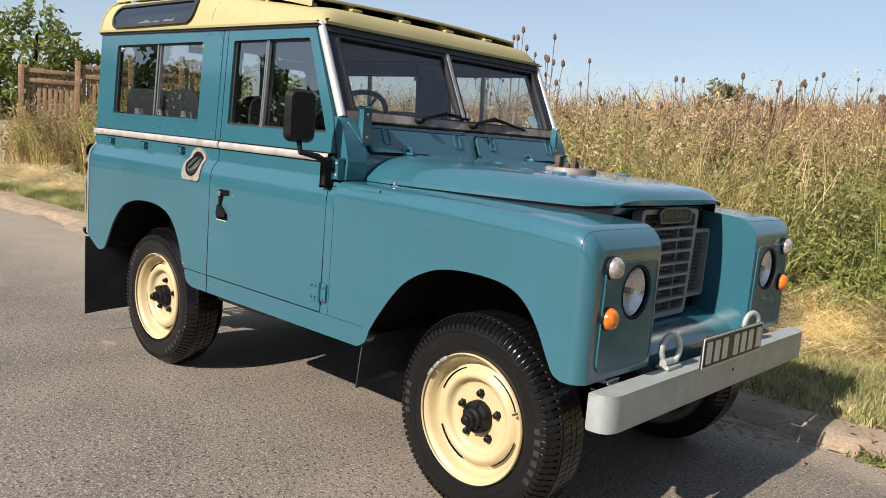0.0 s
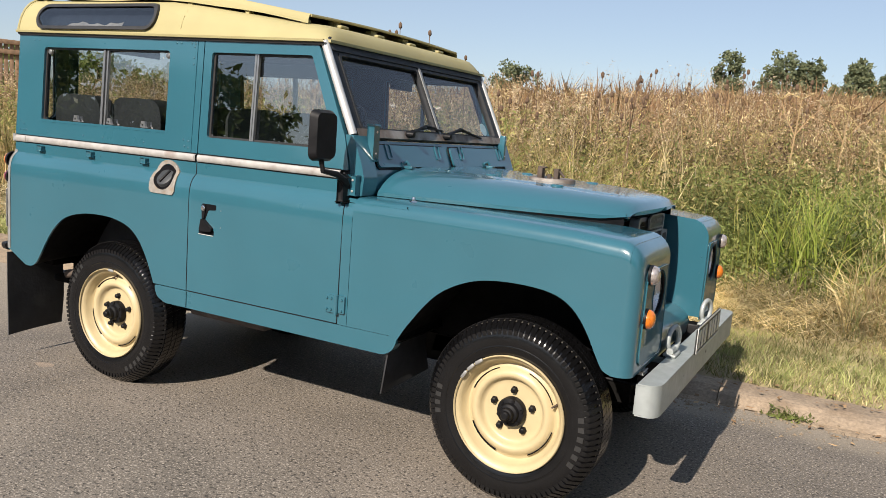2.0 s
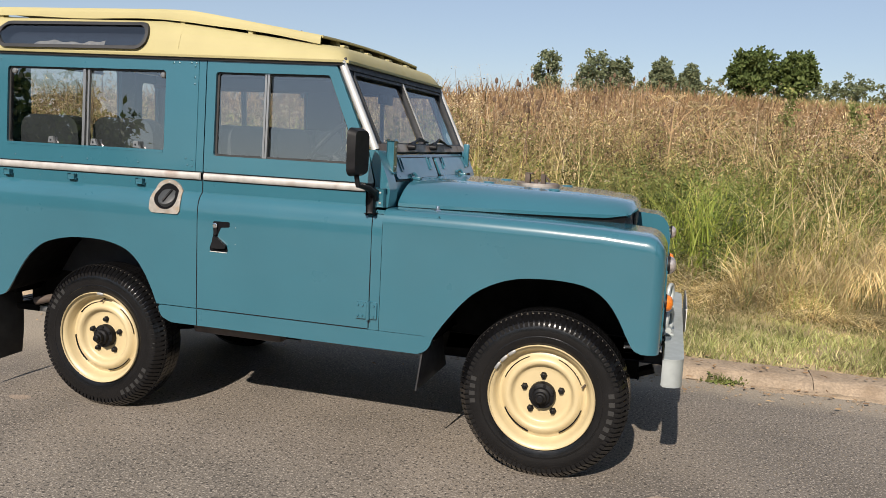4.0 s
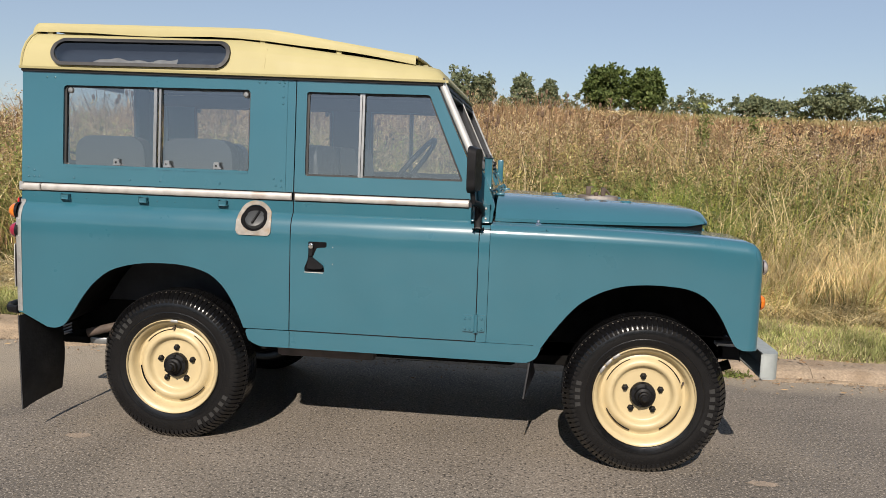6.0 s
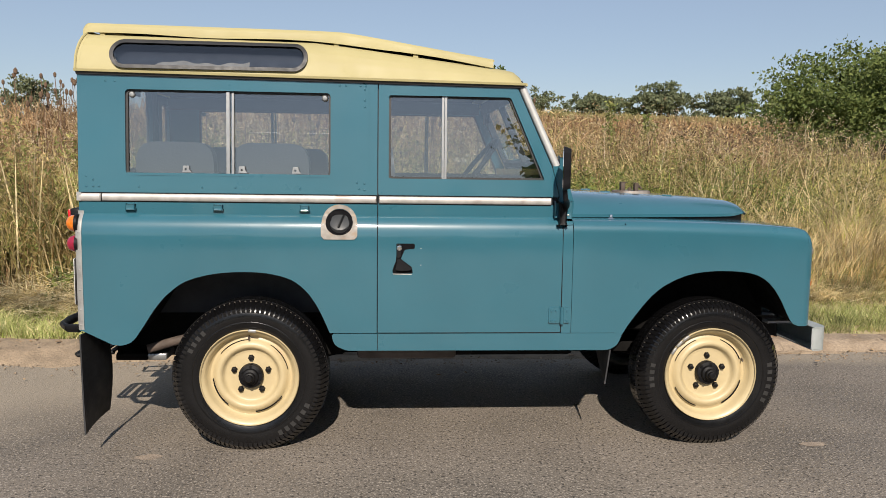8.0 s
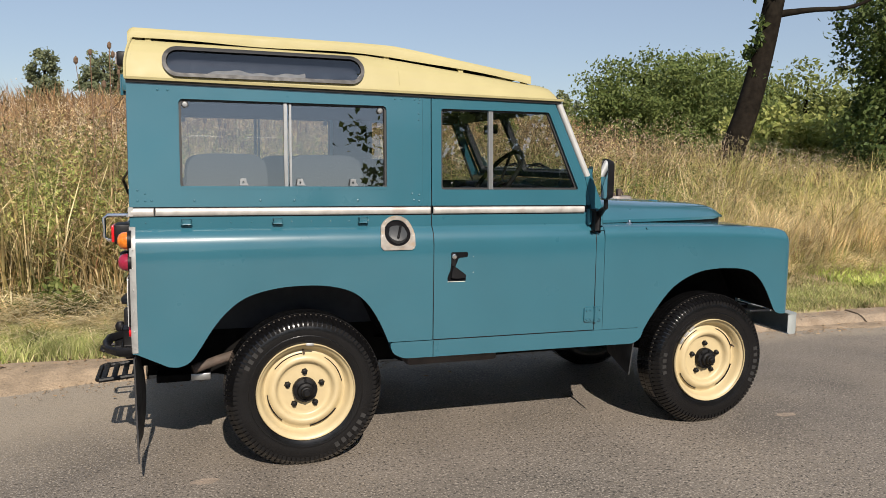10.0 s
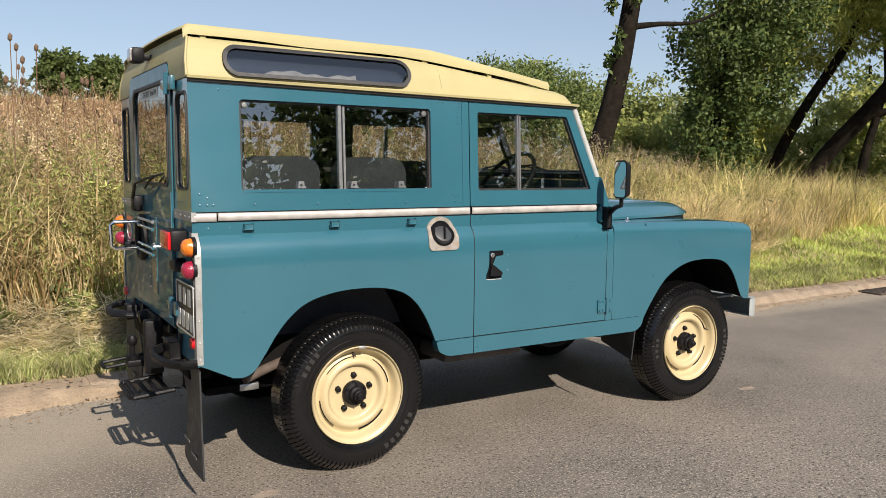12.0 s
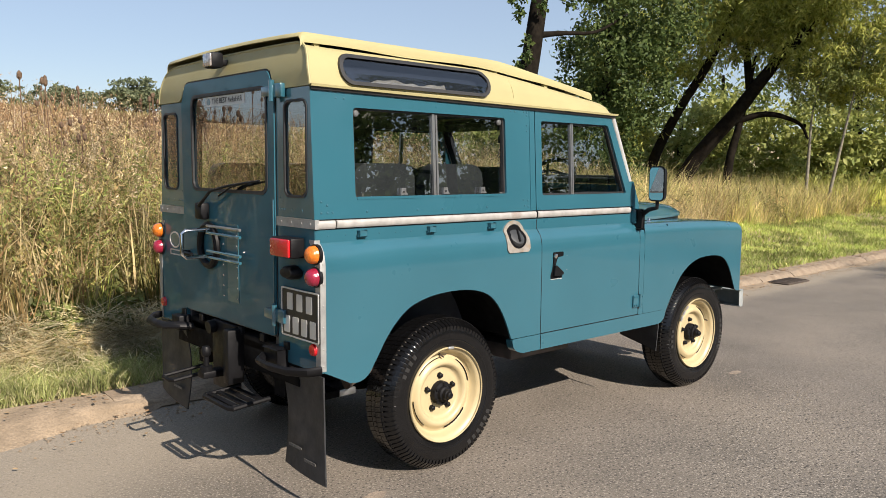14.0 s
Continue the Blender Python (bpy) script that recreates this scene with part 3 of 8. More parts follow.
    for kx in (-0.511, 0.352):
        part("knob", turned(lathe([(0.0, 0.0), (0.010, 0.001), (0.014, 0.005), (0.015, 0.012)], 14), Matrix.Translation((kx, s * (side_y(1.668) - 0.009), 1.668)) @ (pose(0, 0, 0) if s < 0 else pose(0, 0, 0, 0, 0, 180))), ALLOY, upper)
    for kx in (-0.27, -0.02, 0.222):
        part("window_catch", prism([(kx - 0.018, 1.322), (kx + 0.022, 1.322), (kx + 0.012, 1.335), (kx + 0.010, 1.352), (kx - 0.014, 1.352)], [rrect(kx - 0.008, 1.33, kx + 0.002, 1.34, 0.003, 2)], 0.012, on_side(s, -0.004)), ALLOY, upper)
    seam = [(0.535, z) for z in (1.25, 1.28, 1.63, 1.66, 1.71, 1.735)] + [(x, 1.725) for x in (-0.62, -0.58, 0.42, 0.45, 0.515, 0.54)] + [(x, 1.255) for x in (-0.71, -0.68, -0.655, -0.48, -0.2, -0.05, 0.24, 0.51)] \
        + [(-0.68, 1.285), (-0.71, 1.30), (0.5, 1.285)]
    studs("rivet", rivets([(x, s * side_y(z), z) for x, z in seam], 0.0062, (0, s, 0)), PAINT, upper)
    part("panel_edge", prism([(0.553, 1.226), (0.556, 1.226), (0.556, 1.748), (0.553, 1.748)], [], 0.004, on_side(s, 0.003)), PAINT, upper)
    # fixing tabs and rivets on the strip under the capping
    for kx in (-0.515, -0.127, 0.262):
        bm = box(kx - 0.022, kx + 0.022, s * 0.772, s * 0.784, 1.150, 1.158, 0.002)
        box(kx - 0.018, kx + 0.018, s * 0.772, s * 0.79, 1.152, 1.176, 0.003, bm=bm)
        part("tab", bm, PAINT, quarter)
    studs("rivet", rivets([(x, s * side_y(1.16), 1.160) for x in np.arange(-0.68, 0.32, 0.088)], 0.004, (0, s, 0)), PAINT, quarter)
    # galvanised corner strip at the rear
    zs = list(np.linspace(0.608, 1.05, 8)) + [1.078, 1.095, 1.112, 1.125, 1.133, 1.145]
    rowsg = [[(-0.748, s * (side_y(z) - 0.035), z), (-0.748, s * (side_y(z) + 0.001), z), (-0.745, s * (side_y(z) + 0.003), z), (-0.722, s * (side_y(z) + 0.003), z)] for z in zs]
    sheet(part("corner_strip", grid(rowsg), GALV, car, "pale weathered galvanised corner strip"), 0.002)
    studs("bolt", rivets([(-0.735, s * (side_y(z) + 0.003), z) for z in (0.63, 0.70, 0.79, 0.88, 0.97, 1.05)], 0.005, (0, s, 0)), GALV, car)

    # door: lower skin, window frame above, panes, capping
    xs = np.unique(np.concatenate([np.linspace(0.5985, 1.4615, 30)]))
    door = sheet(part("door", skin(xs, lambda x: 0.590, 1.19, s, 5), PAINT, car), 0.025)
    outer = rounded([(0.5985, 1.226), (0.5985, 1.742), (1.238, 1.742), (1.415, 1.36), (1.448, 1.226)], 0.01, 2)
    whole = rounded([(0.646, 1.305), (0.646, 1.687), (1.212, 1.687), (1.378, 1.305)], 0.012, 3)
    part("door_frame", prism(outer, [whole], 0.024, on_side(s)), PAINT, door)
    inner = rounded([(0.656, 1.314), (0.656, 1.679), (1.207, 1.679), (1.364, 1.314)], 0.01, 3)
    part("window_seal", prism(rounded([(0.645, 1.304), (0.645, 1.688), (1.213, 1.688), (1.379, 1.304)], 0.012, 3), [inner], 0.016, on_side(s, -0.014)), RUBBER, door)
    part("pane", pane([(0.648, 1.308), (0.648, 1.684), (0.905, 1.684), (0.905, 1.308)], on_side(s, -0.019)), GLASS, door)
    part("pane", pane([(0.890, 1.308), (0.890, 1.684), (1.21, 1.684), (1.372, 1.308)], on_side(s, -0.027)), GLASS, door)
    part("window_channel", prism(rrect(0.892, 1.306, 0.915, 1.686, 0.003), [rrect(0.902, 1.31, 0.905, 1.682, 0.001)], 0.014, on_side(s, -0.009)), ALLOY, door)
    # handle in its recess, lock, hinges
    cut = rounded([(0.683, 1.008), (0.768, 1.008), (0.768, 0.984), (0.722, 0.980), (0.712, 0.955), (0.703, 0.934), (0.757, 0.893), (0.760, 0.869), (0.668, 0.868), (0.665, 0.884), (0.680, 0.922), (0.684, 0.955)], 0.007, 3)
    # no real cut here: a near-black plate gives the recess its shade
    part("handle_recess", prism(cut, [], 0.005, on_side(s, 0.0012)), HOLE_SHADE, door, "near-black plate painted as the shaded recess behind the handle")
    bm = prism(rounded([(0.684, 1.004), (0.708, 1.004), (0.703, 0.945), (0.688, 0.94)], 0.005, 2), [], 0.009, on_side(s, 0.007))
    prism(rounded([(0.690, 0.940), (0.703, 0.938), (0.757, 0.898), (0.752, 0.886), (0.712, 0.882), (0.680, 0.886)], 0.006, 3), [], 0.018, on_side(s, 0.016), bm)
    part("handle", bm, BLACK, door, "black door handle in a cut recess")
    studs("rivet", rivets([(0.797, s * side_y(z), z) for z in (0.985, 0.908)], 0.003, (0, s, 0)), GALV, door)
    part("lock", turned(lathe([(0.0, -0.006), (0.008, -0.006), (0.009, -0.004), (0.012, -0.003), (0.012, 0.004)], 16), Matrix.Translation((0.697, s * 0.823, 0.988)) @ (pose(0, 0, 0) if s < 0 else pose(0, 0, 0, 0, 0, 180))), CHROME, door)
    part("recess_edge", prism([(0.667, 0.868), (0.755, 0.867), (0.755, 0.864), (0.667, 0.865)], [], 0.004, on_side(s, 0.003)), SILVER, door)
    hinge = prism(rrect(1.402, 0.635, 1.455, 0.708, 0.008), [], 0.010, on_side(s, 0.010))
    prism(rrect(1.472, 0.637, 1.503, 0.710, 0.006), [], 0.010, on_side(s, 0.010), hinge)
    tube([(1.464, s * 0.828, 0.632), (1.464, s * 0.828, 0.713)], 0.009, 10, hinge)
    for hx in (1.415, 1.437, 1.489):
        for hz in (0.648, 0.695):
            merge(hinge, turned(lathe([(0.0, -0.005), (0.005, -0.004), (0.006, 0)], 8), Matrix.Translation((hx, s * 0.826, hz)) @ (pose(0, 0, 0) if s < 0 else pose(0, 0, 0, 0, 0, 180))))
    part("hinge", hinge, PAINT, door, "painted external door hinge")
    hinge = box(1.425, 1.462, s * 0.776, s * 0.80, 1.132, 1.205, 0.004)
    box(1.472, 1.505, s * 0.770, s * 0.795, 1.128, 1.208, 0.004, bm=hinge)
    tube([(1.467, s * 0.797, 1.125), (1.467, s * 0.797, 1.212)], 0.009, 10, hinge)
    part("hinge", hinge, PAINT, door)
    studs("bolt", rivets([(1.488, s * 0.796, z) for z in (1.145, 1.19)], 0.006, (0, s, 0)), GALV, door)

    # hinge pillar and front wing
    part("hinge_pillar", skin([1.4645, 1.475, 1.49, 1.511], lambda x: 0.587, 1.12, s, 5), PAINT, car)
    def wing_low(x):
        if x < 1.757:
            return 0.587
        return 0.617 if x > 2.632 else float(np.interp(x, FRONT_ARCH[:, 0], FRONT_ARCH[:, 1]))
    nose = [2.615 + 0.087 * math.sin(radians(q)) for q in range(0, 91, 6)]
    plan_x = [2.652 + 0.05 * math.sin(radians(q)) for q in range(0, 91, 9)]
    cols = np.unique(np.round(np.concatenate([np.linspace(1.513, 1.757, 8), FRONT_ARCH[:, 0], nose, plan_x]), 5))
    rowsw = []
    for x in cols:
        ft = max(0.0, min(1.0, (x - 2.615) / 0.087))
        zt = float(np.interp(x, (1.513, 1.9, 2.2, 2.45, 2.615), (1.121, 1.119, 1.113, 1.104, 1.091))) - 0.092 * (1 - math.sqrt(1 - ft * ft))
        fp = max(0.0, min(1.0, (x - 2.652) / 0.05))
        yo = 0.815 - 0.05 * (1 - math.sqrt(1 - fp * fp))
        r2 = 0.055
        sec = [(yo, z) for z in np.linspace(wing_low(x), zt - r2 - 0.004, 9)]
        sec += [(yo - 0.045 * (1 - math.cos(radians(q))), zt - r2 + r2 * math.sin(radians(q))) for q in range(0, 91, 15)]
        sec += [(yy, zt + 0.003) for yy in np.linspace(yo - 0.09, 0.40, 5)]
        rowsw.append([(x, s * y, z) for y, z in sec])
    bm = grid(rowsw)
    last = rowsw[-1]
    bm.verts.ensure_lookup_table()
    ends = [bm.verts[len(bm.verts) - len(last) + i] for i in range(len(last))]
    face = bm.faces.new(ends + [bm.verts.new((2.702, s * 0.40, 0.617))])
    face.normal_update()
    sign, edge = face.normal.x, list(face.verts)
    bm.faces.remove(face)
    edge += [bm.verts.new((2.702, s * (0.545 + 0.0892 * math.cos(math.pi * k / 16)), 0.885 + 0.0892 * math.sin(math.pi * k / 16))) for k in range(32)]      # hole for the headlamp
    for tri in tessellate_polygon([[Vector((v.co.y, v.co.z, 0)) for v in loop] for loop in (edge[:-32], edge[-32:])]):
        if len(set(tri)) == 3:
            face = bm.faces.new([edge[i] for i in tri])
            face.normal_update()
            if face.normal.x * sign < 0:
                face.normal_flip()
    wing = sheet(part("front_wing", bm, PAINT, car, smooth=42), 0.004)
    near = min(range(len(cols)), key=lambda i: abs(cols[i] - 2.657))
    part("wing_seam", tube([(x + 0.0005, y + s * 0.0005, z) for x, y, z in rowsw[near] if z > 1.0], 0.0014, 5), PAINT, wing)
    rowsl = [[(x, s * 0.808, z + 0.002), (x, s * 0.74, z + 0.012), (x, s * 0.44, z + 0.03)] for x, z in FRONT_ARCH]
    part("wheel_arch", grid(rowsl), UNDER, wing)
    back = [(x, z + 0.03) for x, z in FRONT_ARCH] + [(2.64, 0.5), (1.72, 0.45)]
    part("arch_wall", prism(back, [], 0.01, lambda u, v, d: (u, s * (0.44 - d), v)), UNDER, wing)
    part("wing_inner", prism([(2.44, 0.63), (2.701, 0.63)] + [(2.615 + 0.086 * math.sin(radians(q)), 1.0925 - 0.092 * (1 - math.cos(radians(q)))) for q in range(90, -1, -9)] + [(2.44, 1.106)], [], 0.006, lambda u, v, d: (u, s * (0.396 + d), v)), PAINT, wing)
    studs("rivet", rivets([(2.68, s * 0.395, z) for z in (0.68, 0.76, 0.84, 0.92, 0.99)], 0.004, (0, -s, 0)), PAINT, wing)
    studs("bolt", rivets([(1.545, s * 0.79, 1.108), (1.60, s * 0.77, 1.119)], 0.005, (0, 0, 1)), GALV, wing)
    # lamp panel with headlamp, side lamp and indicator
    panel = prism(rounded([(0.415, 0.665), (0.425, 0.985), (0.735, 0.985), (0.742, 0.665), (0.70, 0.64), (0.44, 0.64)], 0.025, 4),
                  [[(0.545 + 0.089 * math.cos(2 * math.pi * k / 32), 0.885 + 0.089 * math.sin(2 * math.pi * k / 32)) for k in range(32)]], 0.006, lambda u, v, d: (2.7065 - d, s * u, v))
    panel = part("lamp_panel", panel, DULL_PAINT, wing)
    part("panel_edge", tube([(2.707, s * u, v) for u, v in rounded([(0.415, 0.665), (0.425, 0.985), (0.735, 0.985), (0.742, 0.665), (0.70, 0.64), (0.44, 0.64)], 0.025, 4)], 0.002, 6, closed=True), PAINT, panel)
    def front(y, z, x=2.709):
        return Matrix.Translation((x, s * y, z)) @ pose(0, 0, 0, 0, 0, 90)
    part("headlamp_bowl", turned(lathe([(0.0895, 0.0), (0.089, 0.01), (0.088, 0.03), (0.086, 0.062), (0.0, 0.066)], 40), front(0.545, 0.885)), PAINT, panel)
    part("headlamp", turned(lathe([(0.0, 0.043), (0.02, 0.041), (0.045, 0.033), (0.068, 0.019), (0.080, 0.004)], 40), front(0.545, 0.885, 2.696)), REFLECTOR, panel, "round headlamp with a clear fluted lens")
    lens = part("lamp_glass", turned(lathe([(0.0, -0.012), (0.03, -0.0105), (0.055, -0.006), (0.074, 0.003), (0.080, 0.012)], 40), front(0.545, 0.885, 2.696)), LENS, panel)
    lens.visible_shadow = False
    part("lamp_rim", turned(lathe([(0.079, -0.002), (0.083, -0.006), (0.087, -0.002), (0.088, 0.012)], 40), front(0.545, 0.885, 2.700)), BLACK, panel)
    part("bulb", turned(lathe([(0.0, 0.0), (0.010, 0.004), (0.011, 0.02), (0.008, 0.04)], 12), front(0.545, 0.885, 2.696)), GALV, panel)
    part("headlamp_rim", turned(lathe([(0.079, 0.006), (0.081, 0.002), (0.086, 0.004), (0.089, 0.012)], 40), front(0.545, 0.885)), BLACK, panel)
    for z, m, lab in ((0.974, CLEAR, "small clear side lamp"), (0.817, AMBER, "small amber indicator lamp")):
        part("lamp_base", turned(lathe([(0.0, -0.008), (0.034, -0.008), (0.0368, -0.005), (0.0368, 0.004)], 28), front(0.706, z, 2.709)), BLACK, panel)
        part("side_lamp" if m is CLEAR else "indicator", turned(lathe([(0.0, -0.030), (0.012, -0.029), (0.023, -0.025), (0.031, -0.018), (0.0345, -0.009), (0.0355, -0.001)], 28), front(0.706, z, 2.711)), m, panel, lab)
    # windscreen pillar strip, bulkhead corner and screen clamp
    px = lambda z: 1.262 + (1.733 - z) * 0.47
    part("screen_pillar", tube([(px(z) + 0.006, s * (0.738 - 0.02 * (z - 1.37)), z) for z in (1.372, 1.46, 1.55, 1.65, 1.747)], 0.0175, 12, flat=1.0), PILLAR, car, "bright bare metal windscreen pillar")
    corner = rounded([(1.44, 1.125), (1.515, 1.125), (1.522, 1.20), (1.505, 1.255), (1.455, 1.372), (1.415, 1.372), (1.452, 1.23)], 0.006, 2)
    part("bulkhead_corner", prism(corner, [], 0.10, lambda u, v, d: (u, s * (0.764 - 0.02 * max(0, v - 1.2) - d), v)), PAINT, car)
    clamp = box(1.455, 1.49, s * 0.645, s * 0.672, 1.275, 1.415, 0.008)
    part("screen_clamp", turned(clamp, Matrix.Translation((0.012, 0, 0))), PAINT, car)
    studs("bolt", rivets([(1.503, s * 0.658, z) for z in (1.30, 1.39)], 0.006, (1, 0, 0)), GALV, car)
    # bonnet catch
    catch = lathe([(0.0, 0.022), (0.007, 0.02), (0.009, 0.012), (0.006, 0.008), (0.014, 0.004), (0.017, 0.0)], 14)
    part("bonnet_catch", turned(catch, Matrix.Translation((1.722, s * 0.695, 1.122)) @ pose(0, 0, 0, 90, 0, 0)), CHROME, car)

# fuel filler in its cut recess, on the right side only
ring = [(0.342, 1.025), (0.336, 1.13)] + [(0.421 + 0.083 * math.cos(radians(a)), 1.105 + 0.078 * math.sin(radians(a))) for a in range(165, 14, -15)] + [(0.506, 1.13), (0.503, 1.025)]
hole = [(0.421 + 0.058 * math.cos(radians(a)), 1.10 + 0.056 * math.sin(radians(a))) for a in range(0, 360, 15)]
def filler_edge(a):
    """From the middle of the cap out to the rim of the surround: square below, round above."""
    c, q = math.cos(a), math.sin(a)
    if q >= 0:
        return 0.080, 0.080
    k = 1 / max(abs(c) / 0.083, abs(q) / 0.078)
    k = min(k, 0.104)
    return k, k
rowsf, onf, onb = [], on_side(-1, 0.006), on_side(-1, -0.004)
for i in range(61):
    a0 = 2 * math.pi * i / 60
    ea, eb = filler_edge(a0)
    c, q = math.cos(a0), math.sin(a0)
    inner = (0.421 + 0.062 * c, 1.100 + (0.064 if q > 0 else 0.056) * q)
    outer = (0.421 + ea * c, 1.103 + eb * q)
    line = [tuple(inner[j] + (outer[j] - inner[j]) * f for j in (0, 1)) for f in (0, 0.25, 0.5, 0.75, 1)]
    rowsf.append([onb(*line[0], 0)] + [onf(*p, 0) for p in line] + [onb(*line[-1], 0)])
filler = part("fuel_filler", grid(rowsf), SURROUND, car, "scuffed bare metal fuel filler surround with a black cap")
# dark plate painted as the ring of shade round the cap
part("bowl", prism([(0.421 + (u - 0.421) * 1.08, 1.10 + (v - 1.10) * 1.08) for u, v in hole], [], 0.006, on_side(-1, 0.0035)), HOLE_SHADE, filler)
part("cap", turned(lathe([(0.0, -0.022), (0.034, -0.021), (0.045, -0.017), (0.049, -0.008), (0.051, 0.02)], 28), Matrix.Translation((0.423, -0.786, 1.094)) @ pose(0, 0, 0, -38, 0, 0)), VINYL, filler)
part("cap_grip", turned(box(-0.005, 0.005, -0.031, -0.018, -0.036, 0.036, 0.003), Matrix.Translation((0.423, -0.786, 1.094)) @ pose(0, 0, 0, -38, 24, 0)), BLACK, filler)
studs("bolt", rivets([(x, -(side_y(z) + 0.004), z) for x, z in ((0.352, 1.035), (0.494, 1.035), (0.349, 1.09), (0.495, 1.09), (0.37, 1.155), (0.472, 1.155), (0.421, 1.172), (0.42, 1.032))], 0.005), GALV, filler)

# scuttle, vents, windscreen
bulk = [(1.36, 1.0), (1.50, 1.0), (1.512, 1.20), (1.495, 1.25), (1.452, 1.352), (1.36, 1.352)]
scuttle = part("scuttle", prism(bulk, [], 1.44, lambda u, v, d: (u, -0.72 + d, v)), PAINT, car)
vn = Vector((0.921, 0, 0.389))
def on_scuttle(out):
    return lambda u, v, d: tuple(Vector((1.495 - 0.389 * v, u, 1.25 + 0.921 * v)) + vn * (out - d))
for y0, y1 in ((-0.635, -0.01), (0.045, 0.70)):
    lid = part("vent_flap", prism(rrect(y0, -0.012, y1, 0.088, 0.018), [], 0.016, on_scuttle(0.014)), PAINT, scuttle)
    part("vent_seal", prism(rrect(y0 - 0.008, -0.02, y1 + 0.008, 0.096, 0.022), [rrect(y0 + 0.002, -0.010, y1 - 0.002, 0.086, 0.016)], 0.006, on_scuttle(0.005)), BLACK, scuttle)
    for f in (0.16, 0.86):
        yc = y0 + (y1 - y0) * f
        part("vent_rib", prism(rrect(yc - 0.022, 0.022, yc + 0.022, 0.09, 0.008), [rrect(yc - 0.014, 0.03, yc + 0.014, 0.089, 0.005)], 0.006, on_scuttle(0.019)), PAINT, lid)
sd = Vector((0.425, 0, -0.905))
sn = Vector((0.905, 0, 0.425))
def on_screen(out):
    return lambda u, v, d: tuple(Vector((1.262, u, 1.733)) + sd * v + sn * (out - d))
bottom = 0.405
sf = part("screen_frame", prism(rrect(-0.725, -0.012, 0.725, bottom, 0.008), [rrect(-0.668, 0.04, -0.018, bottom - 0.03, 0.02), rrect(0.018, 0.04, 0.668, bottom - 0.03, 0.02)], 0.03, on_screen(0.012)), TRIM, car, "dark windscreen frame")
for y0, y1 in ((-0.668, -0.018), (0.018, 0.668)):
    part("pane", pane(rrect(y0 - 0.004, 0.036, y1 + 0.004, bottom - 0.026, 0.02), on_screen(-0.002)), SCREEN, sf)
    part("screen_seal", prism(rrect(y0 - 0.008, 0.032, y1 + 0.008, bottom - 0.022, 0.024), [rrect(y0 + 0.006, 0.046, y1 - 0.006, bottom - 0.036, 0.018)], 0.008, on_screen(0.016)), RUBBER, sf)
part("divider", prism(rrect(-0.009, 0.03, 0.009, bottom - 0.02, 0.004), [], 0.02, on_screen(0.02)), GALV, sf)
part("lower_rail", prism(rrect(-0.72, bottom - 0.028, 0.72, bottom + 0.01, 0.006), [], 0.03, on_screen(0.02)), RAIL, sf, "weathered lower windscreen rail")
part("upper_rail", prism(rrect(-0.715, -0.03, 0.715, 0.03, 0.006), [], 0.02, on_screen(0.022)), TRIM, sf)
part("tax_disc", prism([(0.585 + 0.036 * math.cos(radians(a)), bottom - 0.085 + 0.036 * math.sin(radians(a))) for a in range(0, 360, 12)], [], 0.001, on_screen(-0.008)), DISC, sf, "pale green paper disc behind the screen")
for y0, tip in ((-0.325, (-0.02, bottom - 0.055)), (0.03, (0.40, bottom - 0.03))):
    base = on_screen(0.03)(y0, bottom - 0.01, 0)
    mid = on_screen(0.038)(y0 + 0.17, bottom - 0.055, 0)
    end = on_screen(0.02)(tip[0], tip[1], 0)
    bm = tube([base, mid, end], [0.008, 0.006, 0.004], 8)
    tube([on_screen(0.022)(y0 + 0.04, bottom - 0.03, 0), on_screen(0.026)(y0 + 0.2, bottom - 0.05, 0), on_screen(0.022)(tip[0] + 0.05, tip[1] + 0.012, 0)], 0.005, 6, bm)
    merge(bm, turned(lathe([(0.0, -0.03), (0.012, -0.028), (0.016, -0.01), (0.016, 0.01)], 14), Matrix.Translation(base) @ pose(0, 0, 0, 0, 0, 90)))
    part("wiper", bm, BLACK, sf)

# bonnet
def bonnet_w(x):
    return float(np.interp(x, (1.52, 1.75, 2.0, 2.2, 2.35, 2.45, 2.53), (0.662, 0.635, 0.59, 0.545, 0.50, 0.46, 0.405)))
rowsb = []
bx = list(np.linspace(1.525, 2.42, 24)) + [2.45, 2.475, 2.497, 2.513, 2.524, 2.53, 2.531, 2.531]
for i, x in enumerate(bx):
    w = bonnet_w(x)
    zc = float(np.interp(x, (1.525, 1.643, 1.94, 2.24, 2.40, 2.45, 2.49, 2.515, 2.531), (1.245, 1.243, 1.231, 1.219, 1.209, 1.204, 1.197, 1.184, 1.160)))
    if i == len(bx) - 1:
        zc, x = 1.139, x - 0.012
    ze = min(1.141, zc)
    row = []
    for v in np.linspace(-1, 1, 41):
        vv = abs(v)
        crease = -0.006 * math.exp(-((vv - 0.52) / 0.03) ** 2)
        row.append((x + 0.028 * (1 - v * v) * max(0.0, (x - 2.2) / 0.33) ** 2, w * v, ze + (zc - ze) * (1 - vv ** 6.5) + (crease if x < 2.4 else 0)))
    skirt = 0.015 * min(1.0, max(0.0, (2.53 - x) / 0.1))
    row = [(x, -w - 0.001, ze - skirt)] + row + [(x, w + 0.001, ze - skirt)]
    rowsb.append(row)
bonnet = sheet(part("bonnet", grid(rowsb), PAINT, car, smooth=45), 0.012)
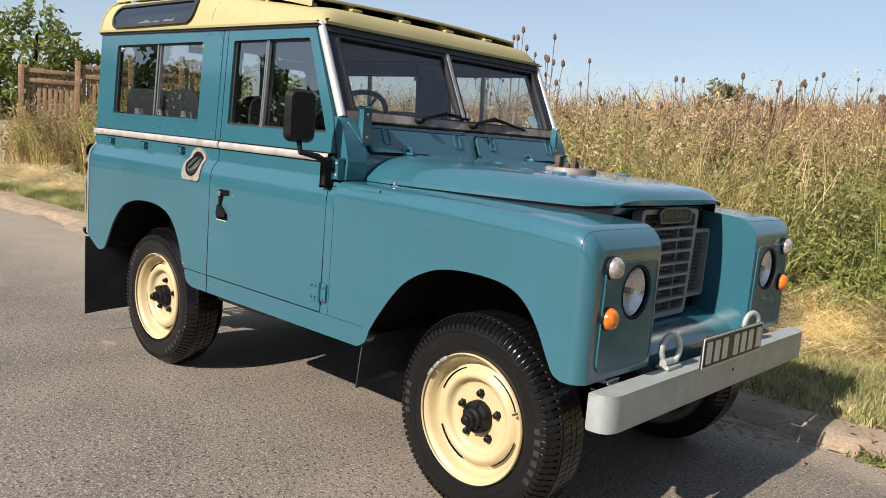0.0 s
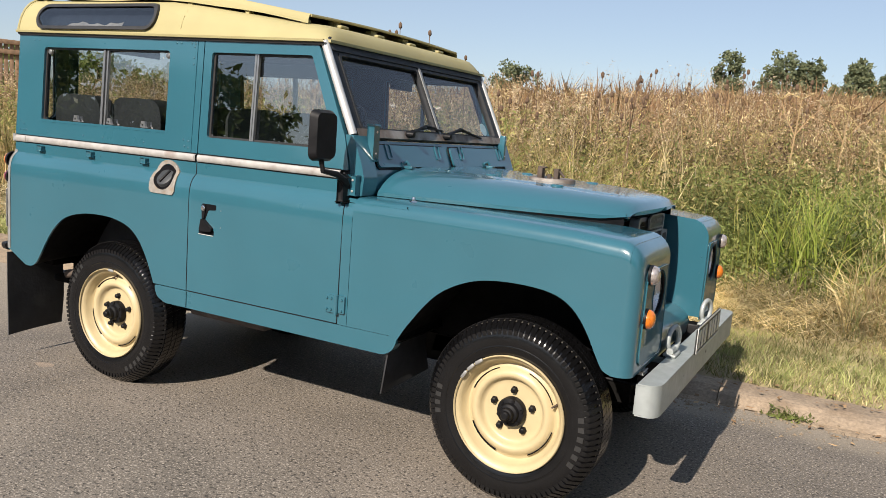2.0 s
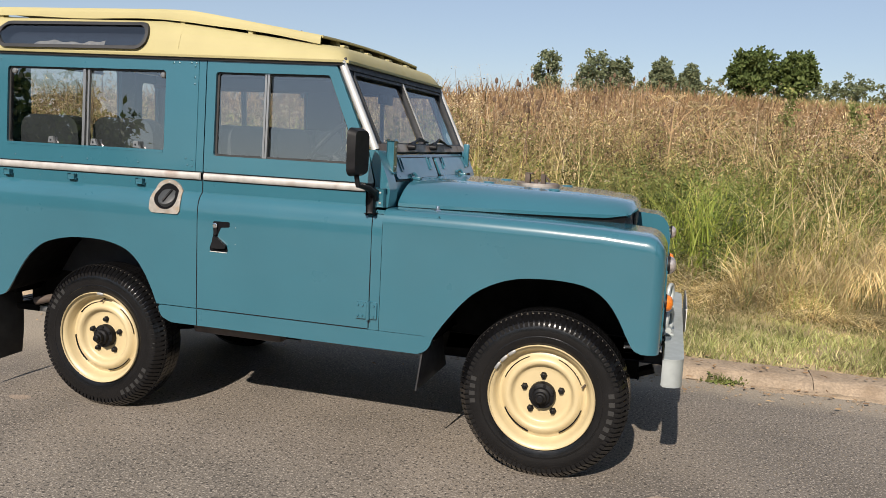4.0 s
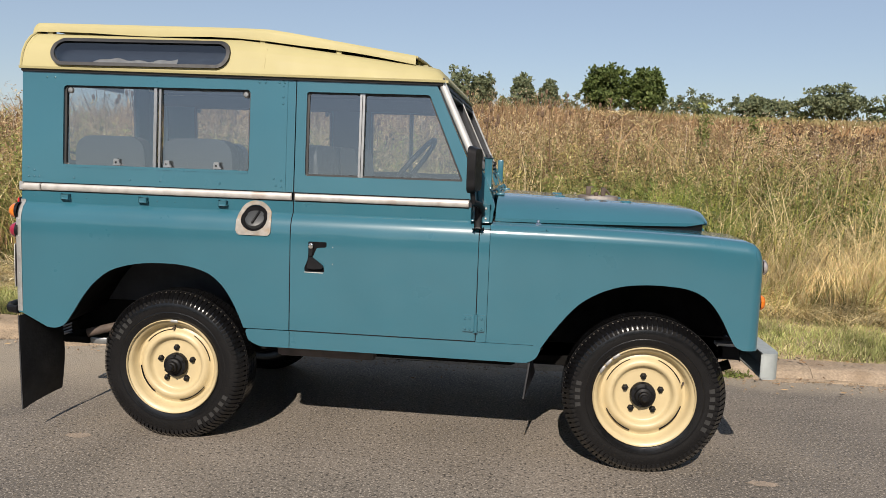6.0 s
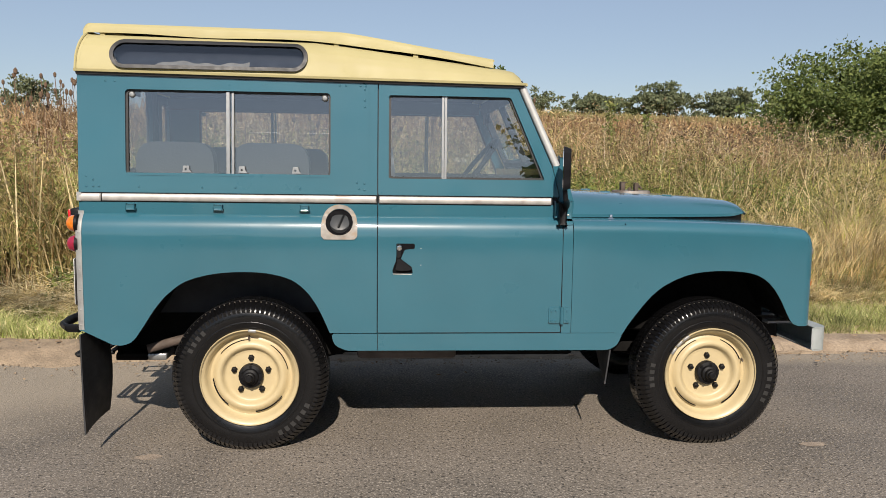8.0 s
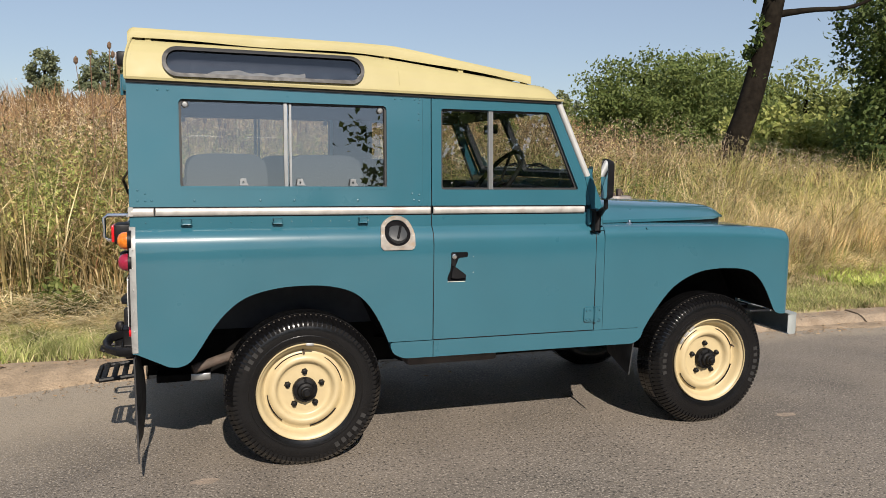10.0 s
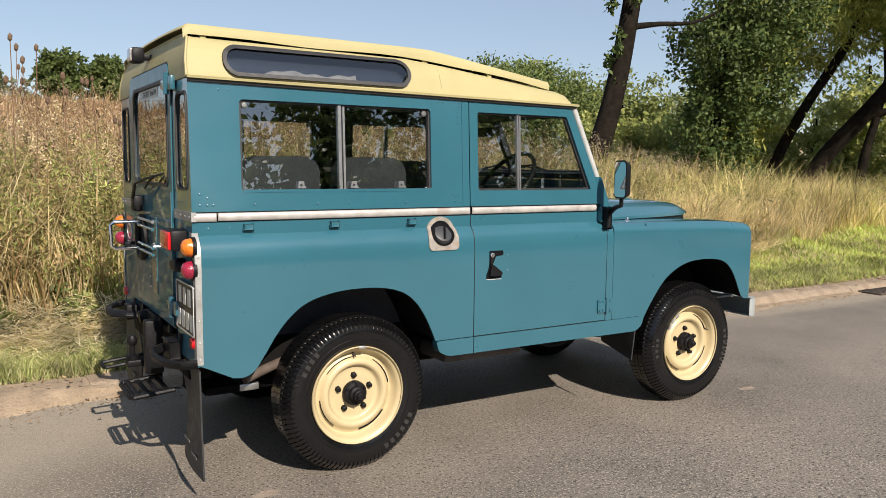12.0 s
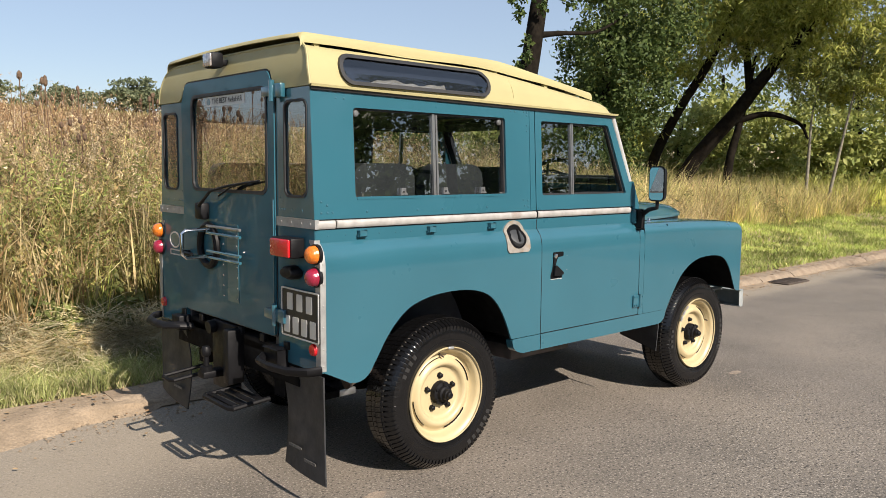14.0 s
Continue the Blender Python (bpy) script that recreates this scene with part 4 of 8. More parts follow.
for s in (-1, 1):
    part("bonnet_seal", grid([[(x, s * (bonnet_w(x) - 0.014), 1.085), (x, s * (bonnet_w(x) - 0.013), 1.136)] for x in np.linspace(1.56, 2.51, 20)]), BLACK, bonnet)
lid = lathe([(0.0, -0.004), (0.045, -0.004), (0.05, -0.010), (0.088, -0.010), (0.115, -0.014), (0.124, -0.012), (0.128, 0.0), (0.128, 0.03)], 40)
boss = part("carrier_plate", turned(lid, Matrix.Translation((2.04, 0.01, 1.229)) @ Matrix.Diagonal((0.85, 0.85, 0.8, 1)) @ pose(0, 0, 0, -90, 0, 0)), RAIL, bonnet, "dull brown metal spare wheel carrier plate")
bm = box(1.975, 2.0, -0.018, 0.018, 1.218, 1.276, 0.003)
box(1.975, 2.012, -0.018, 0.018, 1.270, 1.277, 0.002, bm=bm)
box(2.055, 2.078, -0.016, 0.016, 1.218, 1.272, 0.003, bm=bm)
tube([(2.078, 0.0, 1.262), (2.102, 0.004, 1.236)], 0.006, 8, bm)
tube([(2.03, 0.0, 1.222), (2.03, 0.0, 1.244)], 0.011, 10, bm)
part("carrier_clamp", bm, RUSTY, boss)
boss.children[0].location.z = 0.012
for y, x in ((-0.24, 2.16), (0.24, 2.16), (-0.2, 1.83), (0.22, 1.83)):
    part("bonnet_pad", turned(lathe([(0.0, -0.008), (0.024, -0.007), (0.028, -0.003), (0.029, 0.006)], 18), Matrix.Translation((x, y, 1.220 + (2.16 - x) * 0.042)) @ pose(0, 0, 0, -90, 0, 0)), PAINT, bonnet)
for y in (-0.43, 0.41):
    bm = tube([(1.505, y - 0.02, 1.222), (1.508, y - 0.015, 1.262), (1.518, y, 1.268), (1.53, y + 0.008, 1.252)], 0.007, 8)
    box(1.515, 1.555, y - 0.015, y + 0.02, 1.238, 1.250, 0.003, bm=bm)
    tube([(1.508, y - 0.028, 1.26), (1.508, y + 0.028, 1.26)], 0.006, 8, bm)
    part("bonnet_hinge", bm, PAINT, bonnet)

# radiator panel, grille, apron
radiator = part("radiator_panel", box(2.40, 2.462, -0.397, 0.397, 0.62, 1.125, 0.004), PAINT, car)
def face(x):
    return lambda u, v, d: (x - d, u, v)
grille = part("grille", prism(rounded([(-0.20, 0.70), (-0.228, 1.122), (0.228, 1.122), (0.20, 0.70)], 0.03, 4), [rounded([(-0.178, 0.72), (-0.204, 1.104), (0.204, 1.104), (0.178, 0.72)], 0.02, 4)], 0.04, face(2.524)), PLASTIC, radiator)
def net(y0, y1, z0, z1, x, step=0.017):
    bm = bmesh.new()
    for y in np.arange(y0, y1, step):
        box(x - 0.002, x + 0.002, y - 0.002, y + 0.002, z0, z1, 0, bm=bm)
    for z in np.arange(z0, z1, step):
        box(x - 0.003, x + 0.001, y0, y1, z - 0.002, z + 0.002, 0, bm=bm)
    return bm
part("grille_backing", box(2.463, 2.468, -0.39, 0.39, 0.68, 1.1, 0), UNDER, radiator)
part("mesh", net(-0.19, 0.19, 0.715, 1.105, 2.494), MESH, grille, smooth=0)
for k in range(7):
    z = 0.768 + 0.047 * k
    part("grille_bar", box(2.498, 2.530, -0.178 - 0.01 * k / 3, 0.178 + 0.01 * k / 3, z - 0.0055, z + 0.0055, 0.003), PLASTIC, grille)
for y in (-0.1, 0.1):
    part("grille_post", box(2.484, 2.510, y - 0.004, y + 0.004, 0.715, 1.06, 0.002), PLASTIC, grille)
for sg in (-1, 1):
    wingg = part("side_grille", prism(rounded([(sg * 0.215, 0.755), (sg * 0.238, 1.035), (sg * 0.389, 1.035), (sg * 0.382, 0.755)], 0.022, 4), [rounded([(sg * 0.231, 0.771), (sg * 0.253, 1.020), (sg * 0.375, 1.020), (sg * 0.367, 0.771)], 0.014, 4)], 0.03, face(2.508)), PLASTIC, radiator)
    lo, hi = sorted((sg * 0.236, sg * 0.374))
    part("mesh", net(lo, hi, 0.77, 1.022, 2.484), MESH, wingg, smooth=0)
badge = part("badge", prism(rounded([(-0.118, 1.070), (-0.13, 1.113), (-0.09, 1.131), (0.09, 1.131), (0.13, 1.113), (0.118, 1.070)], 0.012, 3), [rounded([(-0.111, 1.075), (-0.121, 1.11), (-0.088, 1.125), (0.088, 1.125), (0.121, 1.11), (0.111, 1.075)], 0.01, 3)], 0.008, face(2.544)), MESH, grille, "dark badge with a dull grey edge and plain bars")
part("badge_plate", prism(rounded([(-0.116, 1.072), (-0.126, 1.111), (-0.09, 1.129), (0.09, 1.129), (0.126, 1.111), (0.116, 1.072)], 0.012, 3), [], 0.012, face(2.541)), PLATE, badge)
for k in range(10):
    y = -0.088 + 0.0195 * k
    part("bar", box(2.541, 2.5425, y - 0.0035, y + 0.0035, 1.09 + (0.006 if k == 4 else 0), 1.112 - (0.012 if k == 4 else 0), 0.001), MESH, badge)
rowsa = [[(x, y, z) for y in np.linspace(-0.396, 0.396, 9)] for x, z in ((2.47, 0.70), (2.50, 0.693), (2.56, 0.683), (2.61, 0.665), (2.648, 0.635), (2.662, 0.60), (2.66, 0.56))]
sheet(part("apron", grid(rowsa), PAINT, car), 0.004)

# bumper, tow rings, number plate
plan = [(2.725, -0.793), (2.752, -0.793), (2.772, -0.789), (2.788, -0.777), (2.798, -0.758), (2.802, -0.735), (2.802, 0.78), (2.798, 0.806), (2.788, 0.826), (2.772, 0.839), (2.752, 0.843), (2.725, 0.843)]
bm = bmesh.new()
flat2 = lambda z: (lambda u, v, d: (u, v, z - d))
prism(plan, [], 0.006, flat2(0.606), bm)
prism(plan, [], 0.006, flat2(0.496), bm)
inner = [(x - 0.006, y * 0.994) for x, y in plan]
prism(plan + inner[::-1], [], 0.106, flat2(0.601), bm)
bumper = part("front_bumper", bm, BUMPER, car, "pale grey galvanised channel bumper", smooth=40)
studs("bolt", rivets([(2.8, 0.075, 0.553)], 0.009, (1, 0, 0)), BLACK, bumper)
studs("bolt", rivets([(2.8, -0.38, 0.553)], 0.009, (1, 0, 0)), BUMPER, bumper)
for sg in (-1, 1):
    y = sg * 0.345 + 0.03
    ringm = tube([(2.735 + 0.012 * math.cos(radians(a)), y + 0.042 * math.cos(radians(a)), 0.672 + 0.05 * math.sin(radians(a))) for a in range(0, 360, 15)], 0.0105, 10, closed=True)
    box(2.71, 2.76, y - 0.05, y + 0.05, 0.607, 0.618, 0.003, bm=ringm)
    tube([(2.735, y - 0.045, 0.628), (2.735, y + 0.045, 0.628)], 0.014, 10, ringm)
    part("tow_ring", ringm, BUMPER, bumper)
    studs("bolt", rivets([(2.725, y - 0.04, 0.619), (2.725, y + 0.04, 0.619), (2.75, y - 0.04, 0.619), (2.75, y + 0.04, 0.619)], 0.007, (0, 0, 1)), GALV, bumper)
    part("dumb_iron", box(2.30, 2.72, sg * 0.36, sg * 0.44, 0.49, 0.60, 0.008), BLACK, car)
    part("bumper_stay", box(2.56, 2.71, sg * 0.60, sg * 0.66, 0.60, 0.612, 0.003), GALV, car)


def number_plate(parent, rows2, y0, y1, z0, z1, place, char_w, char_h, gap):
    """A black plate with a silver edge; its characters are plain bars."""
    p = part("number_plate", prism(rrect(y0, z0, y1, z1, 0.008, 3), [], 0.006, place(0.006)), PLATE, parent, "black number plate with silver bars")
    part("plate_edge", prism(rrect(y0, z0, y1, z1, 0.008, 3), [rrect(y0 + 0.006, z0 + 0.006, y1 - 0.006, z1 - 0.006, 0.006, 3)], 0.004, place(0.009)), SILVER, p)
    for zc, chars in rows2:
        for yc in chars:
            part("bar", prism(rrect(yc - char_w / 2, zc - char_h / 2, yc + char_w / 2, zc + char_h / 2, 0.004, 2), [], 0.003, place(0.0085)), SILVER, p)
    return p


number_plate(bumper, [(0.655, [-0.175 + 0.066 * k + (0.03 if k > 2 else 0) for k in range(6)] + [0.262])], -0.225, 0.295, 0.600, 0.712,
             lambda out: (lambda u, v, d: (2.803 + out - d, u, v)), 0.045, 0.078, 0.066)

# roof
def roof_top(x):
    return float(np.interp(x, (-0.745, 0.3, 0.5, 1.12, 1.19, 1.235, 1.262, 1.277, 1.283), (1.955, 1.941, 1.919, 1.838, 1.830, 1.820, 1.796, 1.77, 1.752)))
def gutter(x):
    return float(np.interp(x, (-0.745, 1.283), (1.768, 1.746)))
SECT = [(1.0, 0.0), (0.995, 0.12), (0.975, 0.42), (0.955, 0.62), (0.925, 0.79), (0.885, 0.90), (0.82, 0.955), (0.7, 0.975), (0.45, 0.99), (0.0, 1.0)]
FINE = [0.06, 0.18, 0.24, 0.30, 0.36, 0.48, 0.54, 0.58, 0.66, 0.70, 0.745]
SECT = sorted(SECT + [(float(np.interp(f, [p[1] for p in SECT], [p[0] for p in SECT])), f) for f in FINE], key=lambda p: p[1])
def back_lean(z):
    return 0.035 * max(0.0, (z - 1.82) / 0.15) ** 1.6
rowsr = []
for x in [-0.745, -0.73, -0.71, -0.69, -0.67, -0.65] + list(np.linspace(-0.6, 0.3, 61)) + list(np.linspace(0.4, 1.12, 10)) + [1.16, 1.19, 1.215, 1.235, 1.25, 1.262, 1.271, 1.277, 1.283]:
    g, t = gutter(x), roof_top(x)
    sq = 0.752 - 0.03 * max(0, (x - 1.15) / 0.133) ** 2
    tip = max(0.0, 1 - (x + 0.745) / 0.09)
    half = [(x + tip * back_lean(g + (t - g) * fz), sq * fy, g + (t - g) * fz) for fy, fz in SECT]
    rowsr.append([(q, -y, z) for q, y, z in half] + [(q, y, z) for q, y, z in half[-2::-1]])
bm = grid(rowsr)
def in_slot(c):
    """Inside the long rounded opening of a roof window."""
    over = max(0.0, -0.533 - c.x, c.x - 0.208)
    return abs(c.y) > 0.6 and math.hypot(over, c.z - 1.848) < 0.058
bmesh.ops.delete(bm, geom=[f for f in bm.faces if in_slot(f.calc_center_median())], context="FACES")
roof = sheet(part("roof", bm, CREAM, car, smooth=40), 0.006)
part("seam", prism([(0.44, 1.79), (0.443, 1.79), (0.443, 1.82), (0.443, 1.85), (0.443, 1.88), (0.443, 1.90), (0.44, 1.90), (0.44, 1.88), (0.44, 1.85), (0.44, 1.82)], [], 0.004, lambda u, v, d: (u, -(0.752 * float(np.interp((v - gutter(u)) / (roof_top(u) - gutter(u)), [p[1] for p in SECT], [p[0] for p in SECT])) + 0.002 - d), v)), CREAM, roof)
rear = [(0.752 * fy, 1.768 + 0.188 * fz) for fy, fz in SECT]
outline = [(0.752, 1.768), (0.50, 1.768), (0.468, 1.785), (0.45, 1.82), (0.435, 1.848), (0.40, 1.862), (-0.40, 1.862), (-0.435, 1.848), (-0.45, 1.82), (-0.468, 1.785), (-0.50, 1.768), (-0.752, 1.768)] \
    + [(-y, z) for y, z in rear[1:]] + rear[-2:0:-1]
part("roof_end", prism(outline, [], 0.02, lambda u, v, d: (-0.750 + back_lean(v) + d, u, v)), CREAM, roof)
part("roof_flange", tube([(-0.748 + back_lean(z), y, z + 0.003) for y, z in ([(-y, z) for y, z in rear] + rear[-2::-1])], 0.006, 6), CREAM, roof)
studs("rivet", rivets([(-0.724, y, float(np.interp(abs(y), [0, 0.33, 0.52, 0.62], [1.943, 1.941, 1.935, 1.927]))) for y in np.linspace(-0.6, 0.6, 15)], 0.005, (-1, 0, 0)), CREAM, roof)
for s in (-1, 1):
    rowsq = [[(x, s * 0.738, gutter(x) - 0.006), (x, s * 0.764, gutter(x) - 0.004), (x, s * 0.767, gutter(x) + 0.006), (x, s * 0.763, gutter(x) + 0.007), (x, s * 0.752, gutter(x) + 0.001)] for x in np.linspace(-0.75, 1.28, 12)]
    part("gutter", grid(rowsq), CREAM, roof, "pale worn roof gutter")
    rowsq = [[(x, s * 0.735, gutter(x) - 0.018), (x, s * 0.752, gutter(x) - 0.016), (x, s * 0.756, gutter(x) - 0.006), (x, s * 0.735, gutter(x) - 0.004)] for x in np.linspace(-0.745, 1.27, 6)]
    part("roof_seal", grid(rowsq), RUBBER, roof)
    # long slot window in the roof side
    def on_roof(out):
        fz, fy = [p[1] for p in SECT], [p[0] for p in SECT]
        return lambda u, v, d: (u, s * (0.752 * float(np.interp((v - gutter(u)) / (roof_top(u) - gutter(u)), fz, fy)) + out - d), v)
    ringo, ringi = rrect(-0.60, 1.782, 0.275, 1.915, 0.0655, 10), rrect(-0.583, 1.798, 0.258, 1.898, 0.0495, 10)
    alp = part("roof_window", prism(ringo, [ringi], 0.02, on_roof(0.015)), RUBBER, roof, "long rounded roof window in black rubber")
    rowsp = []
    for u in list(np.linspace(-0.588, -0.54, 9)) + list(np.linspace(-0.5, 0.18, 10)) + list(np.linspace(0.215, 0.263, 9)):
        over = max(0.0, -0.533 - u, u - 0.208)
        half = math.sqrt(max(0.0, 0.055 ** 2 - over ** 2)) + 0.0005
        rowsp.append([on_roof(0.007 + 0.006 * math.cos(0.5 * math.pi * q) ** 2)(u, 1.848 + half * q, 0.0) for q in np.linspace(-1, 1, 9)])
    part("pane", grid(rowsp), TINTED, alp, smooth=80)
rowsq = [[(x, y * 0.93, 1.775 + (z - 1.775) * 0.93 - 0.004) for x, y, z in row] for row in rowsr if -0.715 < row[0][0] < 1.2]
part("roof_lining", grid(rowsq), TRIM, roof, "dark padded lining under the roof", smooth=60)
rowsq = [[(u, -0.728 + 0.004 * math.sin(31 * u) + 0.022 * (1 - k), 1.782 + (0.036 + 0.005 * math.sin(17 * u + 1.0) + 0.004 * math.sin(61 * u) - 0.02 * max(0.0, (-0.34 - u) / 0.1)) * (1 - k)) for k in (1.0, 0.7, 0.35, 0.0)] for u in np.linspace(-0.44, 0.01, 30)]
sheet(part("lining_flap", grid(rowsq), FLAP_CLOTH, roof, "torn pale lining hanging behind the roof window"), 0.003)
part("gutter", prism([(-0.73, 0), (0.73, 0), (0.73, 0.012), (-0.73, 0.012)], [], 0.02, lambda u, v, d: (1.292 - d, u, 1.743 + v)), CREAM, roof)
# second roof skin on its brackets
def trop_w(x):
    return float(np.interp(x, (-0.735, 0.45, 1.135), (0.650, 0.642, 0.672)))
def trop_z(x):
    return float(np.interp(x, (-0.735, 0.35, 0.455, 0.56, 1.135), (1.991, 1.983, 1.977, 1.961, 1.868)))
rowst = []
for x in [-0.738, -0.735, -0.728, -0.715] + list(np.linspace(-0.70, 0.4, 10)) + list(np.linspace(0.44, 1.135, 9)):
    z = trop_z(x) - 0.02 * max(0.0, (-0.715 - x) / 0.023) ** 2
    w = trop_w(x)
    wav = 0.004 * math.sin(9 * x)
    lip = float(np.interp(x, (-0.735, -0.6, 0.1, 0.45, 0.7, 1.135), (0.043, 0.046, 0.050, 0.054, 0.046, 0.039)))
    r1 = [(x, -w - 0.016, z - lip + wav), (x, -w - 0.015, z - 0.022), (x, -w - 0.010, z - 0.009)] + [(x, -w + 2 * w * k / 10, z + 0.014 * (1 - (2 * k / 10 - 1) ** 2)) for k in range(11)] + [(x, w + 0.010, z - 0.009), (x, w + 0.015, z - 0.022), (x, w + 0.016, z - lip + wav)]
    rowst.append(r1)
trop = sheet(part("upper_roof_skin", grid(rowst), CREAM, roof, "raised cream outer roof skin on brackets"), 0.004)
part("front_bead", tube([(x, y, z - 0.006) for x, y, z in rowst[-1][3:-3]], 0.007, 6), CREAM, trop)
for s in (-1, 1):
    for x in (-0.655, 0.40, 0.77, 1.105):
        w = trop_w(x)
        z = trop_z(x)
        part("roof_bracket", box(x - 0.012, x + 0.012, s * (w - 0.02), s * (w + 0.006), roof_top(x) - 0.03, z - 0.03, 0.003), CREAM, trop)
for y in (-0.46, -0.16, 0.14, 0.44):
    bm = box(1.06, 1.165, y - 0.03, y + 0.03, 1.835, 1.848, 0.004)
    box(1.085, 1.12, y - 0.025, y + 0.025, 1.845, 1.868, 0.004, bm=bm)
    part("roof_bracket", bm, CREAM, trop)

# ---- the car: rear, wheels, inside, underside ----
def rearward(x):
    return lambda u, v, d: (x + d, u, v)


for s in (-1, 1):
    lowp = [(s * 0.475, 0.60), (s * 0.813, 0.60), (s * 0.813, 1.05), (s * 0.80, 1.1), (s * 0.772, 1.122), (s * 0.77, 1.19), (s * 0.475, 1.19)]
    tail = part("tail_panel", prism(lowp, [], 0.02, rearward(-0.744)), DULL_PAINT, car)
    part("tail_capping", prism([(s * 0.475, 1.190), (s * 0.782, 1.190), (s * 0.782, 1.228), (s * 0.475, 1.228)], [], 0.02, rearward(-0.749)), GALV, tail)
    studs("rivet", rivets([(-0.75, s * y, 1.209) for y in (0.52, 0.6, 0.68, 0.75)], 0.005, (-1, 0, 0)), GALV, tail)
    win = rrect(*(sorted((s * 0.545, s * 0.715))[0:1]), 1.32, *(sorted((s * 0.545, s * 0.715))[1:2]), 1.712, 0.035)
    uo = [(s * 0.475, 1.229), (s * 0.769, 1.229), (s * 0.742, 1.765), (s * 0.475, 1.765)]
    up = part("upper_tail", prism(uo, [win], 0.022, rearward(-0.744)), PAINT, car)
    lo, hi = sorted((s * 0.538, s * 0.722))
    part("window_seal", prism(rrect(lo, 1.313, hi, 1.719, 0.04), [rrect(lo + 0.010, 1.323, hi - 0.010, 1.709, 0.032)], 0.01, rearward(-0.748)), RUBBER, up)
    part("pane", pane(rrect(lo + 0.008, 1.321, hi - 0.008, 1.711, 0.034), rearward(-0.738)), GLASS, up)
    studs("rivet", rivets([(-0.745, s * y, 1.262) for y in (0.5, 0.52, 0.54, 0.6, 0.68)] + [(-0.745, s * 0.5, 1.31)], 0.0045, (-1, 0, 0)), PAINT, up)
    # tail lamps
    for z, m in ((1.088, AMBER), (0.996, MAROON)):
        base = turned(lathe([(0.0, -0.004), (0.043, -0.004), (0.043, 0.01)], 26), Matrix.Translation((-0.749, s * 0.783, z)) @ pose(0, 0, 0, 0, 0, -90))
        b = part("lamp_base", base, BLACK, tail)
        part("lamp_lens", turned(lathe([(0.0, -0.046), (0.015, -0.044), (0.028, -0.037), (0.0355, -0.025), (0.038, -0.005)], 28), Matrix.Translation((-0.749, s * 0.783, z)) @ pose(0, 0, 0, 0, 0, -90)), m, b, "amber indicator lens" if m is AMBER else "dark red tail lamp lens")
    part("reflector", turned(lathe([(0.0, -0.012), (0.022, -0.011), (0.026, -0.004), (0.027, 0.006)], 20), Matrix.Translation((-0.748, s * 0.765, 0.692)) @ pose(0, 0, 0, 0, 0, -90)), RED, tail)
    # curved black bumperette below the corner
    bmr = tube([(-0.70, s * 0.42, 0.60), (-0.80, s * 0.44, 0.615), (-0.855, s * 0.50, 0.612), (-0.865, s * 0.60, 0.61), (-0.85, s * 0.72, 0.61), (-0.80, s * 0.80, 0.612), (-0.745, s * 0.815, 0.614)], 0.021, 10, flat=0.7)
    part("bumperette", bmr, BLACK, car, "curved black rear bumperette")
    part("bumperette_bracket", box(-0.80, -0.70, s * 0.45, s * 0.55, 0.58, 0.66, 0.008), BLACK, car)
    # mud flaps, slightly bowed
    flap = []
    for k in range(9):
        z = 0.585 - 0.445 * k / 8
        bow = -0.745 + 0.014 * math.sin(math.pi * k / 8) + (0.012 if s < 0 else 0.0) * (k / 8) ** 2
        flap.append([(bow + 0.012 * math.sin(3.0 * j / 5 + 0.4 * k), s * (0.50 + 0.325 * j / 5), z + 0.05 * (k / 8) * (j / 5) * (1 if s > 0 else -0.4)) for j in range(6)])
    fl = sheet(part("mud_flap", grid(flap), FLAP, car, "worn black rubber mud flap"), 0.007)
    part("bar", prism(rrect(*sorted((s * 0.56, s * 0.66))[0:1], 0.235, *sorted((s * 0.56, s * 0.66))[1:2], 0.248, 0.004, 2), [], 0.002, rearward(-0.749)), SCRATCH, fl)
    part("bar", prism(rrect(*sorted((s * 0.68, s * 0.77))[0:1], 0.195, *sorted((s * 0.68, s * 0.77))[1:2], 0.208, 0.004, 2), [], 0.002, rearward(-0.749)), SCRATCH, fl)
    flap = [[(1.722 - 0.004 * k + 0.05 * (1 - j / 4) * (k / 7) ** 1.5, s * (0.50 + 0.30 * j / 4), 0.56 - 0.0255 * k - (0.05 * j / 4) * (k / 7)) for j in range(5)] for k in range(8)]
    sheet(part("mud_flap", grid(flap), FLAP, car, "worn black rubber mud flap"), 0.007)

# extra square rear lamp, number plate lamp and plate, right side
sq = part("fog_lamp", box(-0.812, -0.745, -0.70, -0.535, 1.066, 1.15, 0.008), BLACK, car, "square red rear fog lamp in a black case")
part("lamp_lens", box(-0.824, -0.810, -0.694, -0.545, 1.071, 1.145, 0.006), RED, sq)
part("plate_lamp", turned(lathe([(0.0, -0.05), (0.02, -0.046), (0.028, -0.03), (0.03, 0.0)], 18), Matrix.Translation((-0.748, -0.62, 1.0)) @ pose(0, 0, 0, 0, 0, -90) @ Matrix.Diagonal((2.2, 1, 1, 1))), BLACK, car)
number_plate(car, [(0.875, [-0.745, -0.67, -0.595]), (0.775, [-0.773, -0.706, -0.638, -0.57])], -0.818, -0.525, 0.722, 0.932, lambda out: (lambda u, v, d: (-0.750 - out + d, u, v)), 0.044, 0.072, 0.07)
